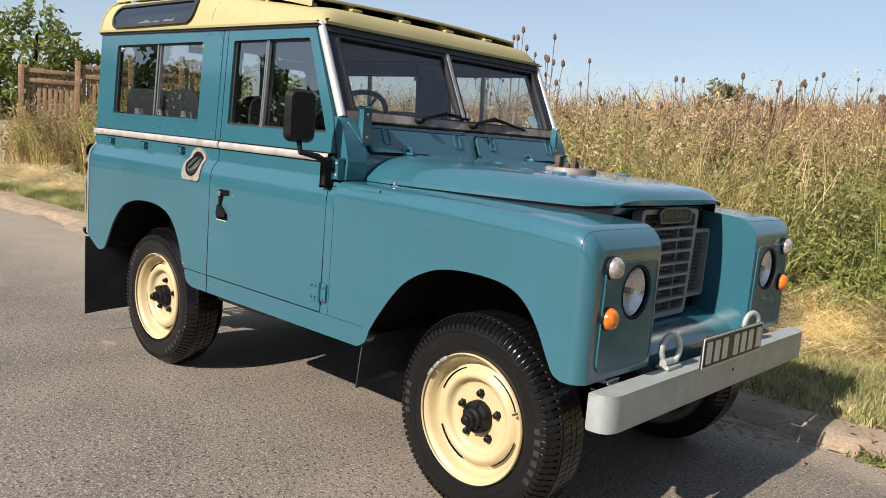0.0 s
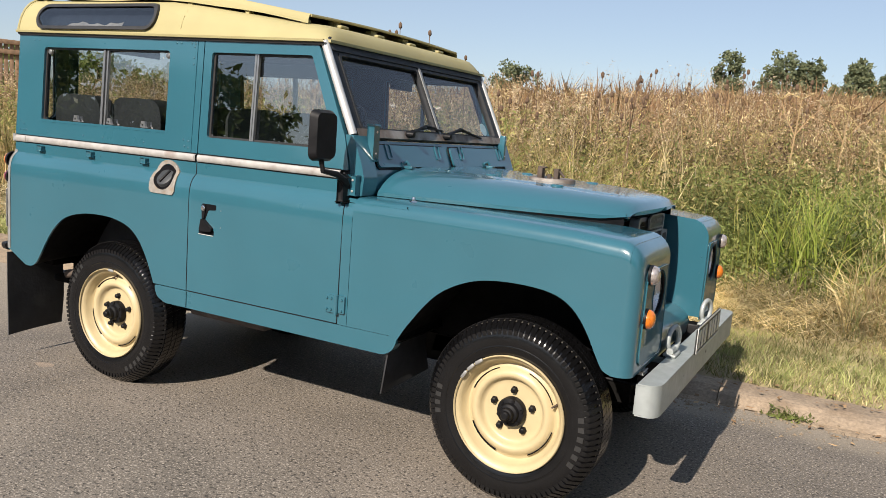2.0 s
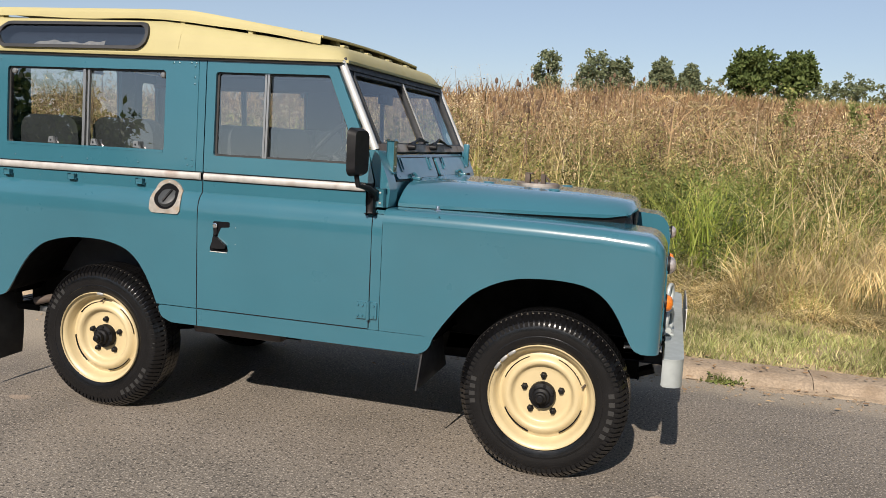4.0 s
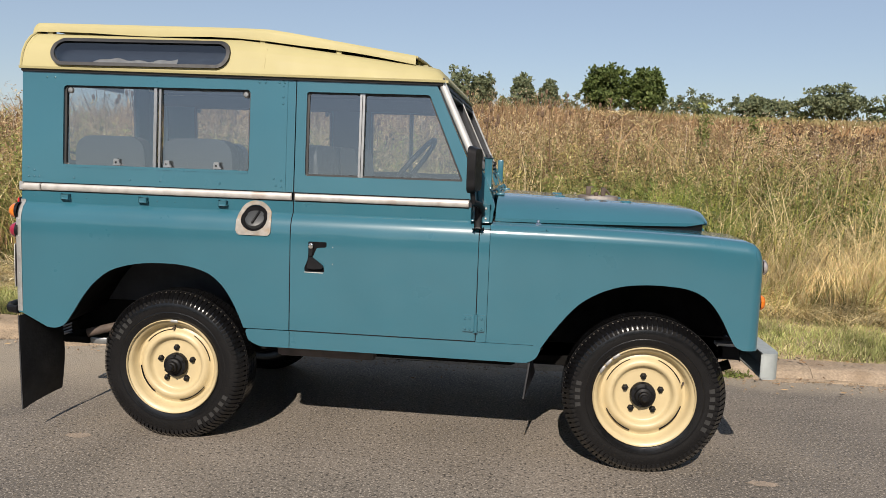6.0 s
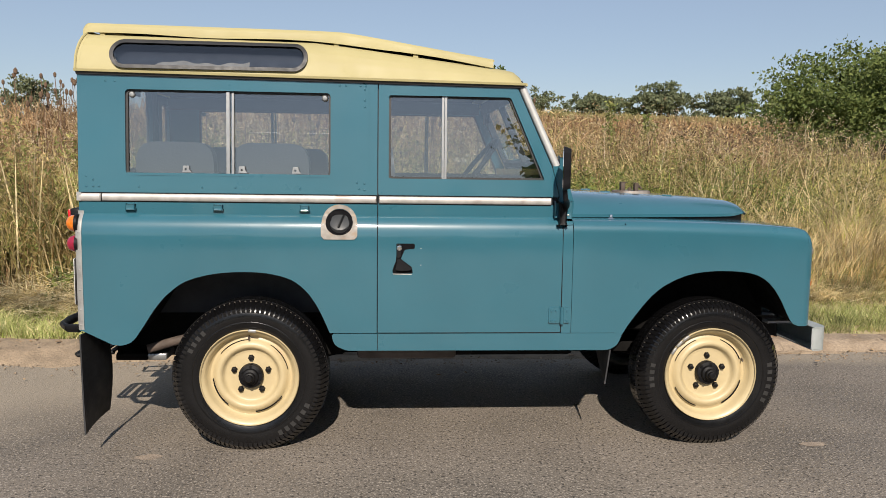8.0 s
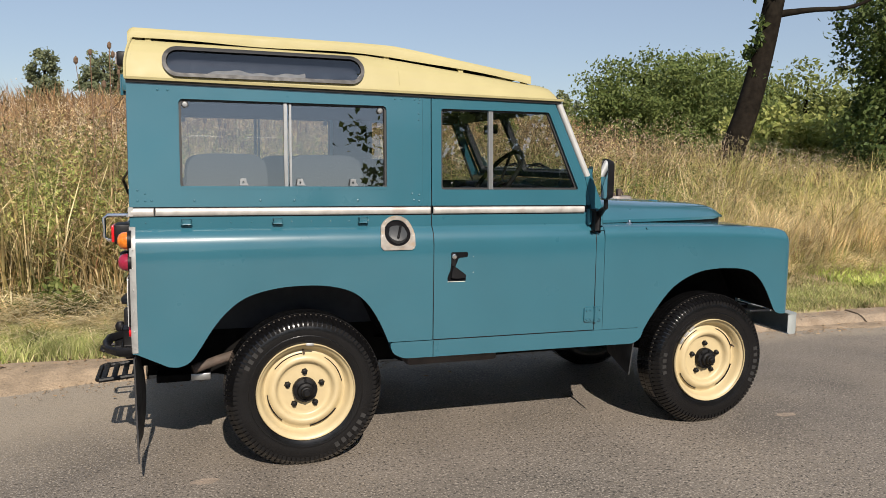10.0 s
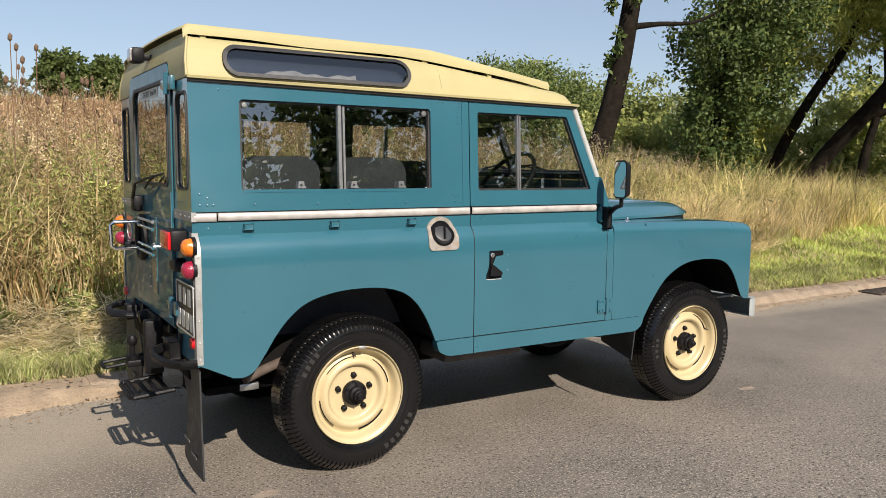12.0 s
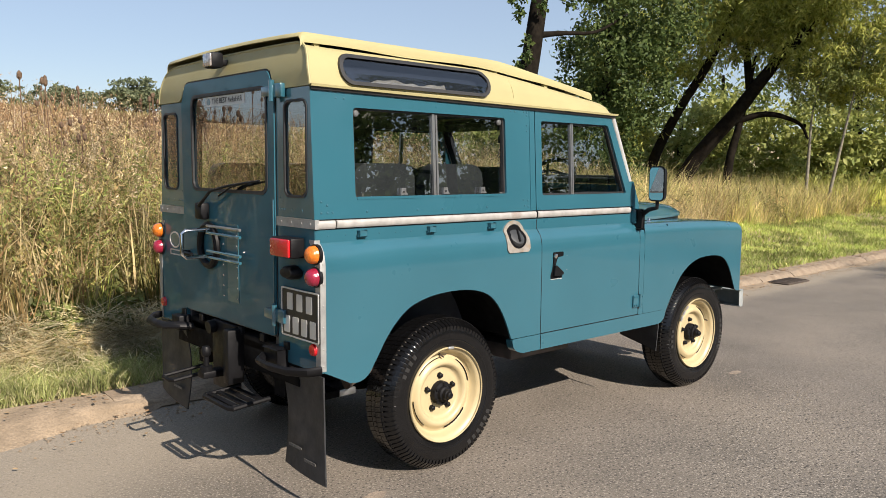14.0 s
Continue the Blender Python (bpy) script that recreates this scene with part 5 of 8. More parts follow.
# plain oval badge on the left
bdg = part("badge", prism([(0.60 + 0.068 * math.cos(radians(a)), 1.048 + 0.044 * math.sin(radians(a))) for a in range(0, 360, 15)], [[(0.60 + 0.059 * math.cos(radians(a)), 1.048 + 0.036 * math.sin(radians(a))) for a in range(0, 360, 15)]], 0.004, rearward(-0.749)), SILVER, car, "small plain oval badge in silver")
part("badge_plate", prism([(0.60 + 0.063 * math.cos(radians(a)), 1.048 + 0.040 * math.sin(radians(a))) for a in range(0, 360, 15)], [], 0.003, rearward(-0.747)), PAINT, bdg)
part("bar", prism(rrect(0.535, 0.966, 0.665, 0.996, 0.006, 2), [rrect(0.542, 0.972, 0.658, 0.990, 0.004, 2)], 0.003, rearward(-0.7475)), SILVER, bdg)

# rear door
rd = rounded([(0.468, 0.700), (-0.468, 0.700), (-0.468, 1.76), (-0.42, 1.853), (0.42, 1.853), (0.468, 1.76)], 0.03, 4)
rwin = rrect(-0.405, 1.325, 0.345, 1.782, 0.045)
rdoor = part("rear_door", prism(rd, [rwin], 0.03, rearward(-0.752)), DULL_PAINT, car)
part("door_seal", prism(rounded([(0.474, 0.694), (-0.474, 0.694), (-0.474, 1.762), (-0.424, 1.86), (0.424, 1.86), (0.474, 1.762)], 0.03, 4), [rounded([(0.46, 0.708), (-0.46, 0.708), (-0.46, 1.757), (-0.416, 1.846), (0.416, 1.846), (0.46, 1.757)], 0.03, 4)], 0.006, rearward(-0.746)), RUBBER, rdoor)
part("window_seal", prism(rrect(-0.413, 1.317, 0.353, 1.79, 0.05), [rrect(-0.398, 1.332, 0.338, 1.775, 0.04)], 0.01, rearward(-0.756)), RUBBER, rdoor)
part("pane", pane(rrect(-0.408, 1.322, 0.348, 1.785, 0.046), rearward(-0.744)), GLASS, rdoor)
stick = part("sticker", prism(rrect(-0.20, 1.726, 0.20, 1.772, 0.004, 2), [], 0.001, rearward(-0.7455)), STICKER, rdoor, "pale window sticker with dark lettering")
part("sticker_mark", prism([(0.165 + 0.02 * math.cos(radians(a)), 1.749 + 0.016 * math.sin(radians(a))) for a in range(0, 360, 20)], [], 0.001, rearward(-0.7468)), PAINT, stick)
tx = bpy.data.curves.new("lettering", "FONT")
tx.body, tx.size, tx.align_x, tx.align_y, tx.extrude = "THE BEST 4x4xFAR", 0.037, "CENTER", "CENTER", 0.0003
tm = bpy.data.objects.new("tmp_text", tx)
scene.collection.objects.link(tm)
me = bpy.data.meshes.new_from_object(tm.evaluated_get(bpy.context.evaluated_depsgraph_get()))
bpy.data.objects.remove(tm)
me.materials.clear()
me.materials.append(PLATE)
tob = new("lettering", me)
tob.parent = stick
tob.matrix_basis = pose(-0.7472, -0.025, 1.749, 90, 0, -90)
for z in (0.80, 1.40 + 0.36):
    bm = box(-0.775, -0.745, -0.50, -0.40, z - 0.022, z + 0.022, 0.006)
    box(-0.77, -0.745, -0.56, -0.49, z - 0.03, z + 0.03, 0.006, bm=bm)
    tube([(-0.77, -0.485, z - 0.045), (-0.77, -0.485, z + 0.045)], 0.012, 10, bm)
    part("hinge", bm, PAINT, rdoor)
part("door_edge", box(-0.757, -0.752, -0.462, -0.456, 0.71, 1.30, 0.001), PAINT, rdoor)
# wiper on its motor, black ring and the two bright loops of the spare wheel clamp
wb = box(-0.80, -0.752, 0.16, 0.24, 1.18, 1.262, 0.012)
part("wiper_motor", wb, BLACK, rdoor)
wp = tube([(-0.80, 0.18, 1.25), (-0.815, 0.02, 1.325), (-0.79, -0.12, 1.352), (-0.765, -0.36, 1.378)], [0.009, 0.007, 0.006, 0.005], 8)
tube([(-0.77, 0.03, 1.30), (-0.77, -0.10, 1.345), (-0.765, -0.18, 1.36)], 0.005, 6, wp)
part("rear_wiper", wp, BLACK, rdoor)
part("carrier_ring", tube([(-0.765, 0.160 + 0.092 * math.cos(radians(a)), 1.053 + 0.100 * math.sin(radians(a))) for a in range(0, 360, 12)], 0.018, 8, closed=True), BLACK, rdoor)
for y in (0.115,):
    top2, bot2 = 1.135, 1.005
    lp = tube([(-0.752, y, top2), (-0.90, y, top2), (-0.918, y, top2 - 0.015), (-0.918, y, bot2 + 0.015), (-0.90, y, bot2), (-0.752, y, bot2)], 0.009, 10)
    part("clamp_loop", lp, CHROME if y > 0 else PAINT, rdoor)
for z in (1.152, 1.118, 1.03, 1.0):
    part("clamp_rod", tube([(-0.785, 0.13, z), (-0.785, -0.21, z)], 0.007, 10), ALLOY if z == 1.152 else PAINT, rdoor)
part("door_plate", prism(rrect(-0.13, 0.80, -0.02, 1.17, 0.004, 2), [], 0.003, rearward(-0.7545)), PAINT, rdoor)
studs("rivet", rivets([(-0.756, y, z) for y in (-0.12, 0.02) for z in np.arange(0.82, 1.16, 0.05)], 0.004, (-1, 0, 0)), GALV, rdoor)
part("door_handle", turned(tube([(-0.756, 0.40, 1.0), (-0.80, 0.40, 1.0), (-0.805, 0.36, 1.0), (-0.80, 0.28, 1.0)], 0.01, 8), Matrix.Identity(4)), BLACK, rdoor)
# work lamp at the back of the roof
wl = part("work_lamp", box(-0.825, -0.765, -0.045, 0.045, 1.892, 1.962, 0.012), BLACK, car, "black work lamp with a clear lens")
part("lamp_lens", box(-0.831, -0.822, -0.040, 0.040, 1.897, 1.957, 0.007), CLEAR, wl)
part("lamp_bracket", box(-0.775, -0.72, -0.012, 0.03, 1.91, 1.935, 0.004), BLACK, wl)

# tow bar, step and crossmember
xm = part("rear_crossmember", box(-0.735, -0.64, -0.62, 0.62, 0.50, 0.66, 0.008), UNDER, car)
part("tow_plate", box(-0.765, -0.735, -0.10, 0.14, 0.36, 0.69, 0.006), BLACK, xm)
part("tow_ball", turned(lathe([(0.0, -0.125), (0.016, -0.122), (0.025, -0.105), (0.022, -0.082), (0.014, -0.072), (0.014, -0.03), (0.03, -0.026), (0.03, 0.0)], 20), Matrix.Translation((-0.85, 0.03, 0.46)) @ pose(0, 0, 0, -90, 0, 0)), BLACK, xm)
part("tow_arm", box(-0.88, -0.74, -0.005, 0.065, 0.43, 0.465, 0.008), BLACK, xm)
part("tow_socket", tube([(-0.765, 0.11, 0.66), (-0.80, 0.11, 0.655)], 0.032, 14), BLACK, xm)
part("jaw", box(-0.82, -0.735, -0.14, -0.08, 0.42, 0.68, 0.01), BLACK, xm)
for k in range(6):
    y = -0.55 + 0.21 * k
    part("door_bolt", box(-0.755, -0.735, y - 0.02, y + 0.02, 0.655, 0.69, 0.004), BLACK, xm)
st = tube([(-0.74, -0.10, 0.40), (-0.92, -0.10, 0.385), (-0.93, -0.12, 0.385), (-0.93, -0.36, 0.385), (-0.92, -0.38, 0.385), (-0.74, -0.38, 0.40)], 0.012, 8)
step = part("rear_step", st, BLACK, car, "black folding step frame below the rear door")
for k in range(4):
    part("tread", box(-0.915 + 0.045 * k, -0.89 + 0.045 * k, -0.37, -0.11, 0.385, 0.397, 0.003), BLACK, step)
tb = tube([(-0.74, 0.30, 0.42), (-0.95, 0.30, 0.40), (-0.96, 0.28, 0.40), (-0.96, 0.20, 0.40), (-0.95, 0.18, 0.40), (-0.74, 0.18, 0.42)], 0.01, 8)
part("tow_frame", tb, BLACK, xm)


# wheels
def tyre_profile():
    return [(0.220, -0.088), (0.230, -0.094), (0.250, -0.100), (0.280, -0.106), (0.305, -0.105), (0.325, -0.0985), (0.340, -0.088), (0.350, -0.072), (0.356, -0.045), (0.358, 0.0), (0.356, 0.045), (0.350, 0.072), (0.340, 0.088), (0.325, 0.0985), (0.305, 0.105), (0.28, 0.104), (0.24, 0.095), (0.22, 0.085)]


def make_wheel():
    """One wheel at the origin, outer face towards -y."""
    rim = lathe([(0.2245, -0.101), (0.228, -0.106), (0.231, -0.103), (0.2315, -0.096), (0.223, -0.093), (0.214, -0.086), (0.206, -0.076), (0.202, -0.055), (0.190, -0.045), (0.180, -0.047), (0.172, -0.056), (0.160, -0.068), (0.150, -0.071),
                 (0.140, -0.069), (0.132, -0.056), (0.126, -0.044), (0.118, -0.040), (0.105, -0.041), (0.06, -0.041), (0.0, -0.041)], 64)
    w = part("wheel", rim, WHEEL_CREAM, None, "cream painted steel wheel", 50)
    letters = []
    subs = [part("tyre", lathe(tyre_profile(), 96), TYRE, w, "black all-terrain tyre", 60)]
    # tread blocks: shoulder lugs and three staggered rows
    bm = bmesh.new()
    n = 92
    def block(a, y0, y1, da, skew, r0, r1, shoulder=False):
        vs = []
        for yy, rr0, rr1 in ((y0, r0, r1), (y1, r0, r1)):
            for d in (-da, da):
                ang = a + d + (skew if yy == y1 else 0)
                lo_r, hi_r = (rr0, rr1)
                if shoulder:
                    lo_r, hi_r = (0.312, 0.332) if abs(yy) > 0.09 else (0.345, 0.3645)
                for r in (lo_r, hi_r):
                    vs.append(bm.verts.new((r * math.cos(ang), yy, r * math.sin(ang))))
        a0, a1, b0, b1, c0, c1, d0, d1 = vs
        for f in ((a1, b1, d1, c1), (a0, a1, c1, c0), (b0, d0, d1, b1), (a0, b0, b1, a1), (c0, c1, d1, d0)):
            bm.faces.new(f)
    for k in range(n):
        a = 2 * math.pi * k / n
        for sg in (-1, 1):
            block(a, sg * 0.058, sg * 0.1035, math.pi / n * 0.66, sg * 0.02, 0.352, 0.3675, True)
            block(a + math.pi / n, sg * 0.016, sg * 0.0545, math.pi / n * 0.87, sg * 0.03, 0.352, 0.3675)
        block(a + 0.4 * math.pi / n, -0.0125, 0.0125, math.pi / n * 0.9, 0.03, 0.352, 0.3675)
    subs.append(part("tread", bm, TYRE, w, smooth=30))
    subs.append(part("groove", lathe([(0.358, -0.062), (0.3602, -0.05), (0.3602, 0.05), (0.358, 0.062)], 84), GROOVE, w))
    # raised rings and worn letter bars on the sidewall
    subs.append(part("sidewall_ring", lathe([(0.262, -0.1018), (0.264, -0.1045), (0.268, -0.1045), (0.270, -0.1035)], 72), TYRE, w))
    for mid, count, w0 in ((180, 4, 6.4), (-8, 6, 7.0)):
        for k in range(count):
            a = radians(mid + (k - (count - 1) / 2) * w0)
            lb = bmesh.new()
            vv = []
            for r, y in ((0.287, -0.1068), (0.311, -0.1068)):
                for d in (-0.5, 0.5):
                    ang = a + radians(d * w0 * 0.55)
                    vv.append((r * math.cos(ang), y, r * math.sin(ang)))
            f = [lb.verts.new(v) for v in vv] + [lb.verts.new((v[0], v[1] + 0.004, v[2])) for v in vv]
            for q4 in ((0, 1, 3, 2), (0, 4, 5, 1), (1, 5, 7, 3), (3, 7, 6, 2), (2, 6, 4, 0)):
                lb.faces.new([f[i] for i in q4])
            letters.append(part("bar", lb, TYRE_TEXT, w))
    # near-black plates for the shaded gaps between disc and rim
    for a0 in (22, 112, 205, 298):
        sb = prism([(0.1775, radians(a0 + d)) for d in range(0, 49, 4)] + [(0.1715 + 0.003 * abs(d - 24) / 24, radians(a0 + d)) for d in range(48, -1, -4)], [], 0.006,
                   lambda r, a, d: (r * math.cos(a), -0.057 + (0.176 - r) * 1.2 + d - 0.002, r * math.sin(a)))
        subs.append(part("slot", sb, HOLE_SHADE, w))
    valve = tube([(0.190, -0.045, 0.0), (0.184, -0.066, 0.0), (0.181, -0.078, 0.0)], [0.0055, 0.004, 0.004], 8)
    subs.append(part("valve", turned(valve, pose(0, 0, 0, 0, -20, 0)), RUSTY, w))
    hub = lathe([(0.0, -0.128), (0.012, -0.128), (0.016, -0.124), (0.018, -0.112), (0.024, -0.110), (0.026, -0.092), (0.036, -0.088), (0.040, -0.074), (0.055, -0.070), (0.058, -0.062), (0.058, -0.04)], 32)
    subs.append(part("hub", hub, BLACK, w, "greasy black hub"))
    for k in range(6):
        a = 2 * math.pi * k / 6 + 0.3
        subs.append(part("hub_bolt", turned(lathe([(0.0, -0.078), (0.007, -0.078), (0.008, -0.068)], 6), Matrix.Translation((0.048 * math.cos(a), 0, 0.048 * math.sin(a)))), BLACK, w))
    for k in range(5):
        a = 2 * math.pi * k / 5 + math.pi / 2
        nut = lathe([(0.0, -0.064), (0.006, -0.064), (0.008, -0.060), (0.0115, -0.058), (0.0125, -0.048), (0.0155, -0.044), (0.0165, -0.040)], 6)
        subs.append(part("wheel_nut", turned(nut, Matrix.Translation((0.084 * math.cos(a), 0, 0.084 * math.sin(a)))), BLACK, w))
    subs.append(part("wheel_back", lathe([(0.205, -0.04), (0.205, 0.09), (0.225, 0.1)], 40), UNDER, w))
    return w, subs, letters


def balance_weights(w, angles):
    """Lead weights clipped on the rim's edge."""
    for a in angles:
        part("weight", turned(box(-0.019, 0.019, -0.110, -0.10, 0.220, 0.234, 0.005), pose(0, 0, 0, 0, 90 - a, 0)), GALV, w, "grey lead balance weight")


w0, subs, letters = make_wheel()
w0.parent = car
spots = [(0.0, -0.658, 0.362, -72, 0, 108), (2.235, -0.652, 0.362, 0, 0, 0), (0.0, 0.658, 0.362, 60, 180, 0), (2.235, 0.652, 0.362, 130, 180, 0)]
for i, (x, y, z, spin, flip, text) in enumerate(spots):
    m = pose(x, y, z, 0, 0, flip) @ pose(0, 0, 0, 0, spin, 0)
    if i == 0:
        w0.matrix_basis = m
    else:
        w = share(w0, car, m)
        for o in subs:
            share(o, w)
        for o in letters:
            share(o, w, pose(0, 0, 0, 0, text, 0))
for o in letters:
    o.matrix_basis = pose(0, 0, 0, 0, spots[0][5], 0)
wheels = [o for o in car.children if o.name.startswith("wheel") and o.data is w0.data]
balance_weights(wheels[0], (14,))
balance_weights(wheels[1], (126, 137, 148))

# axles, chassis, exhaust, tank
for x in (0.0, 2.235):
    ax = part("axle", tube([(x, -0.58, 0.366), (x, 0.58, 0.366)], 0.045, 12), UNDER, car)
    part("differential", turned(lathe([(0.0, -0.15), (0.08, -0.13), (0.125, -0.06), (0.13, 0.05), (0.08, 0.13), (0.0, 0.15)], 20), Matrix.Translation((x, 0.12, 0.366))), UNDER, ax)
for s in (-1, 1):
    part("chassis_rail", box(-0.70, 2.45, s * 0.34, s * 0.42, 0.50, 0.62, 0.008), UNDER, car)
    part("brake_drum", turned(lathe([(0.0, 0.02), (0.14, 0.02), (0.15, 0.06), (0.15, 0.11), (0.0, 0.12)], 24), Matrix.Translation((0.0, s * 0.62, 0.366)) @ (pose(0, 0, 0) if s < 0 else pose(0, 0, 0, 0, 0, 180))), UNDER, car)
    part("leaf_spring", tube([(x, s * 0.40, 0.36 + 0.10 * ((x - 0.0) / 0.55) ** 2) for x in np.linspace(-0.55, 0.55, 9)], 0.026, 6), UNDER, car)
    part("leaf_spring", tube([(2.235 + x, s * 0.40, 0.36 + 0.12 * (x / 0.5) ** 2) for x in np.linspace(-0.5, 0.45, 9)], 0.026, 6), UNDER, car)
part("tank_guard", box(0.50, 0.98, -0.70, -0.44, 0.435, 0.52, 0.02), TANK, car)
part("step_bracket", box(0.98, 1.06, -0.66, -0.46, 0.45, 0.50, 0.008), UNDER, car)
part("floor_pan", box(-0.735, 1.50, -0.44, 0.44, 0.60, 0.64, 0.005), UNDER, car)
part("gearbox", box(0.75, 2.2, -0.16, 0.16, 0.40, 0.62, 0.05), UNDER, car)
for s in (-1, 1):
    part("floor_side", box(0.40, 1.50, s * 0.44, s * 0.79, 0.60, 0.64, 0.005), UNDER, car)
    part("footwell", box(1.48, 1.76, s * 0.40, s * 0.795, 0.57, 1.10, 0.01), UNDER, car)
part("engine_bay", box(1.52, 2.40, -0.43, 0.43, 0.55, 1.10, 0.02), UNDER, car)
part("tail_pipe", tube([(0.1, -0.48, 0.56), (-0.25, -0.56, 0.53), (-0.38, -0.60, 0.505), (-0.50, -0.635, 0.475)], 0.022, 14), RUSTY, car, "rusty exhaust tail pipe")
# lower rails and block added to keep skylight out from under the car
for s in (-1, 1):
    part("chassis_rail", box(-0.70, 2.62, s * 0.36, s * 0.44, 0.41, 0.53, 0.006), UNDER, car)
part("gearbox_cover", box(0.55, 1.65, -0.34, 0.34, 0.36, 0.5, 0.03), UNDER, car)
part("track_rod", tube([(2.45, -0.58, 0.37), (2.45, 0.58, 0.37)], 0.016, 8), UNDER, car)
part("rear_stay", box(-0.66, -0.51, -0.60, -0.44, 0.41, 0.445, 0.006), UNDER, car)
part("rear_stay", box(-0.51, -0.42, -0.60, -0.44, 0.411, 0.444, 0.006), ALLOY, car)

# inside
for s in (-1, 1):
    part("wheel_box", box(-0.735, 0.59, s * 0.45, s * 0.775, 0.905, 0.93, 0.006), TRIM, car)
    part("wheel_box_side", box(-0.735, 0.59, s * 0.44, s * 0.46, 0.62, 0.92, 0.004), TRIM, car)
    part("inner_waist", box(-0.735, 1.44, s * 0.735, s * 0.755, 0.95, 1.305, 0.004), TRIM, car)
    part("header", box(-0.735, 1.24, s * 0.69, s * 0.715, 1.69, 1.762, 0.006), TRIM, car)
    part("side_post", box(0.40, 0.64, s * 0.70, s * 0.722, 1.29, 1.75, 0.006), TRIM, car)
part("headlining", box(-0.73, 1.2, -0.70, 0.70, 1.775, 1.785, 0.002), LINING, car)
part("bulkhead_wall", box(1.33, 1.36, -0.74, 0.74, 0.62, 1.22, 0.004), TRIM, car)
dash = part("dashboard", box(1.24, 1.40, -0.72, 0.72, 1.18, 1.275, 0.03, 3), TRIM, car)
part("instrument_pod", box(1.19, 1.26, -0.62, -0.22, 1.13, 1.29, 0.03, 3), TRIM, dash)
for y in (-0.5, -0.34):
    part("dial", turned(lathe([(0.0, -0.004), (0.045, -0.004), (0.05, 0.0)], 24), Matrix.Translation((1.188, y, 1.21)) @ pose(0, 0, 0, 0, 0, -90)), PLATE, dash)
part("ledge", box(1.30, 1.43, -0.70, 0.70, 1.27, 1.31, 0.01), TRIM, dash)
swm = Matrix.Translation((1.07, -0.40, 1.335)) @ pose(0, 0, 0, 0, -52, 0)
sw = part("steering_wheel", turned(tube([(0.205 * math.cos(radians(a)), 0.205 * math.sin(radians(a)), 0) for a in range(0, 360, 12)], 0.0125, 10, closed=True), swm), BLACK, car)
for a in (20, 160, 270):
    part("spoke", turned(tube([(0, 0, -0.03), (0.2 * math.cos(radians(a)), 0.2 * math.sin(radians(a)), 0)], 0.008, 6), swm), BLACK, sw)
part("column", turned(tube([(0, 0, -0.02), (0, 0, -0.35)], 0.028, 12), swm), BLACK, sw)
part("rear_mirror", box(1.19, 1.205, -0.10, 0.10, 1.60, 1.655, 0.01), BLACK, car)


def seat(name, m, w, h, label, lean=0.12):
    """A seat: a padded back, rounded at its top, and a cushion; m sets its place, facing +x."""
    out = rounded([(-w / 2, 0), (-w / 2 * 0.96, h), (w / 2 * 0.96, h), (w / 2, 0)], 0.09, 6)
    b = prism(out, [], 0.09, lambda u, v, d: (-d - lean * v, u, v))
    bmesh.ops.bevel(b, geom=[e for e in b.edges if len(e.link_faces) == 2 and e.calc_face_angle(0) > 1.0], offset=0.02, segments=3, profile=0.5, affect="EDGES")
    st2 = part(name, turned(b, m), VINYL, car, label, 50)
    part("cushion", turned(box(-0.06, 0.40, -w / 2, w / 2, -0.14, -0.02, 0.04, 3), m), VINYL, st2)
    return st2


for y in (-0.46, 0.0, 0.46):
    seat("front_seat", pose(0.72, y, 0.98), 0.42, 0.47, "dark grey vinyl front seat")
for s in (-1, 1):
    for x in (-0.335, 0.10):
        seat("rear_seat", pose(x, s * 0.60, 1.03, 0, 0, 90 if s < 0 else -90), 0.36, 0.43, "dark grey vinyl inward-facing rear seat", 0.03)

# door mirror on its long arm
for s in (-1,):
    arm = tube([(1.462, s * 0.795, 1.16), (1.470, s * 0.83, 1.19), (1.462, s * 0.87, 1.212), (1.44, s * 0.935, 1.225), (1.435, s * 0.94, 1.265)], [0.016, 0.015, 0.013, 0.011, 0.011], 10)
    box(1.44, 1.472, s * 0.79, s * 0.825, 1.10, 1.20, 0.01, bm=arm)
    am = part("mirror_arm", arm, BLACK, car)
    mm = Matrix.Translation((1.435, s * 0.938, 1.362)) @ pose(0, 0, 0, 0, 0, s * 14)
    shell = prism(rrect(-0.064, -0.1, 0.064, 0.1, 0.03, 5), [], 0.032, lambda u, v, d: (d * (1 - 0.0) - 0.008, u * (1 - 0.25 * d / 0.032), v * (1 - 0.12 * d / 0.032)))
    bmesh.ops.bevel(shell, geom=[e for e in shell.edges if len(e.link_faces) == 2 and e.calc_face_angle(0) > 0.9], offset=0.006, segments=3, profile=0.5, affect="EDGES")
    part("mirror_head", turned(shell, mm), BLACK, am, "black door mirror head", 50)
    part("mirror_face", turned(prism(rrect(-0.056, -0.092, 0.056, 0.092, 0.024, 5), [], 0.003, lambda u, v, d: (-0.0105 + d, u, v)), mm), MIRROR, am)


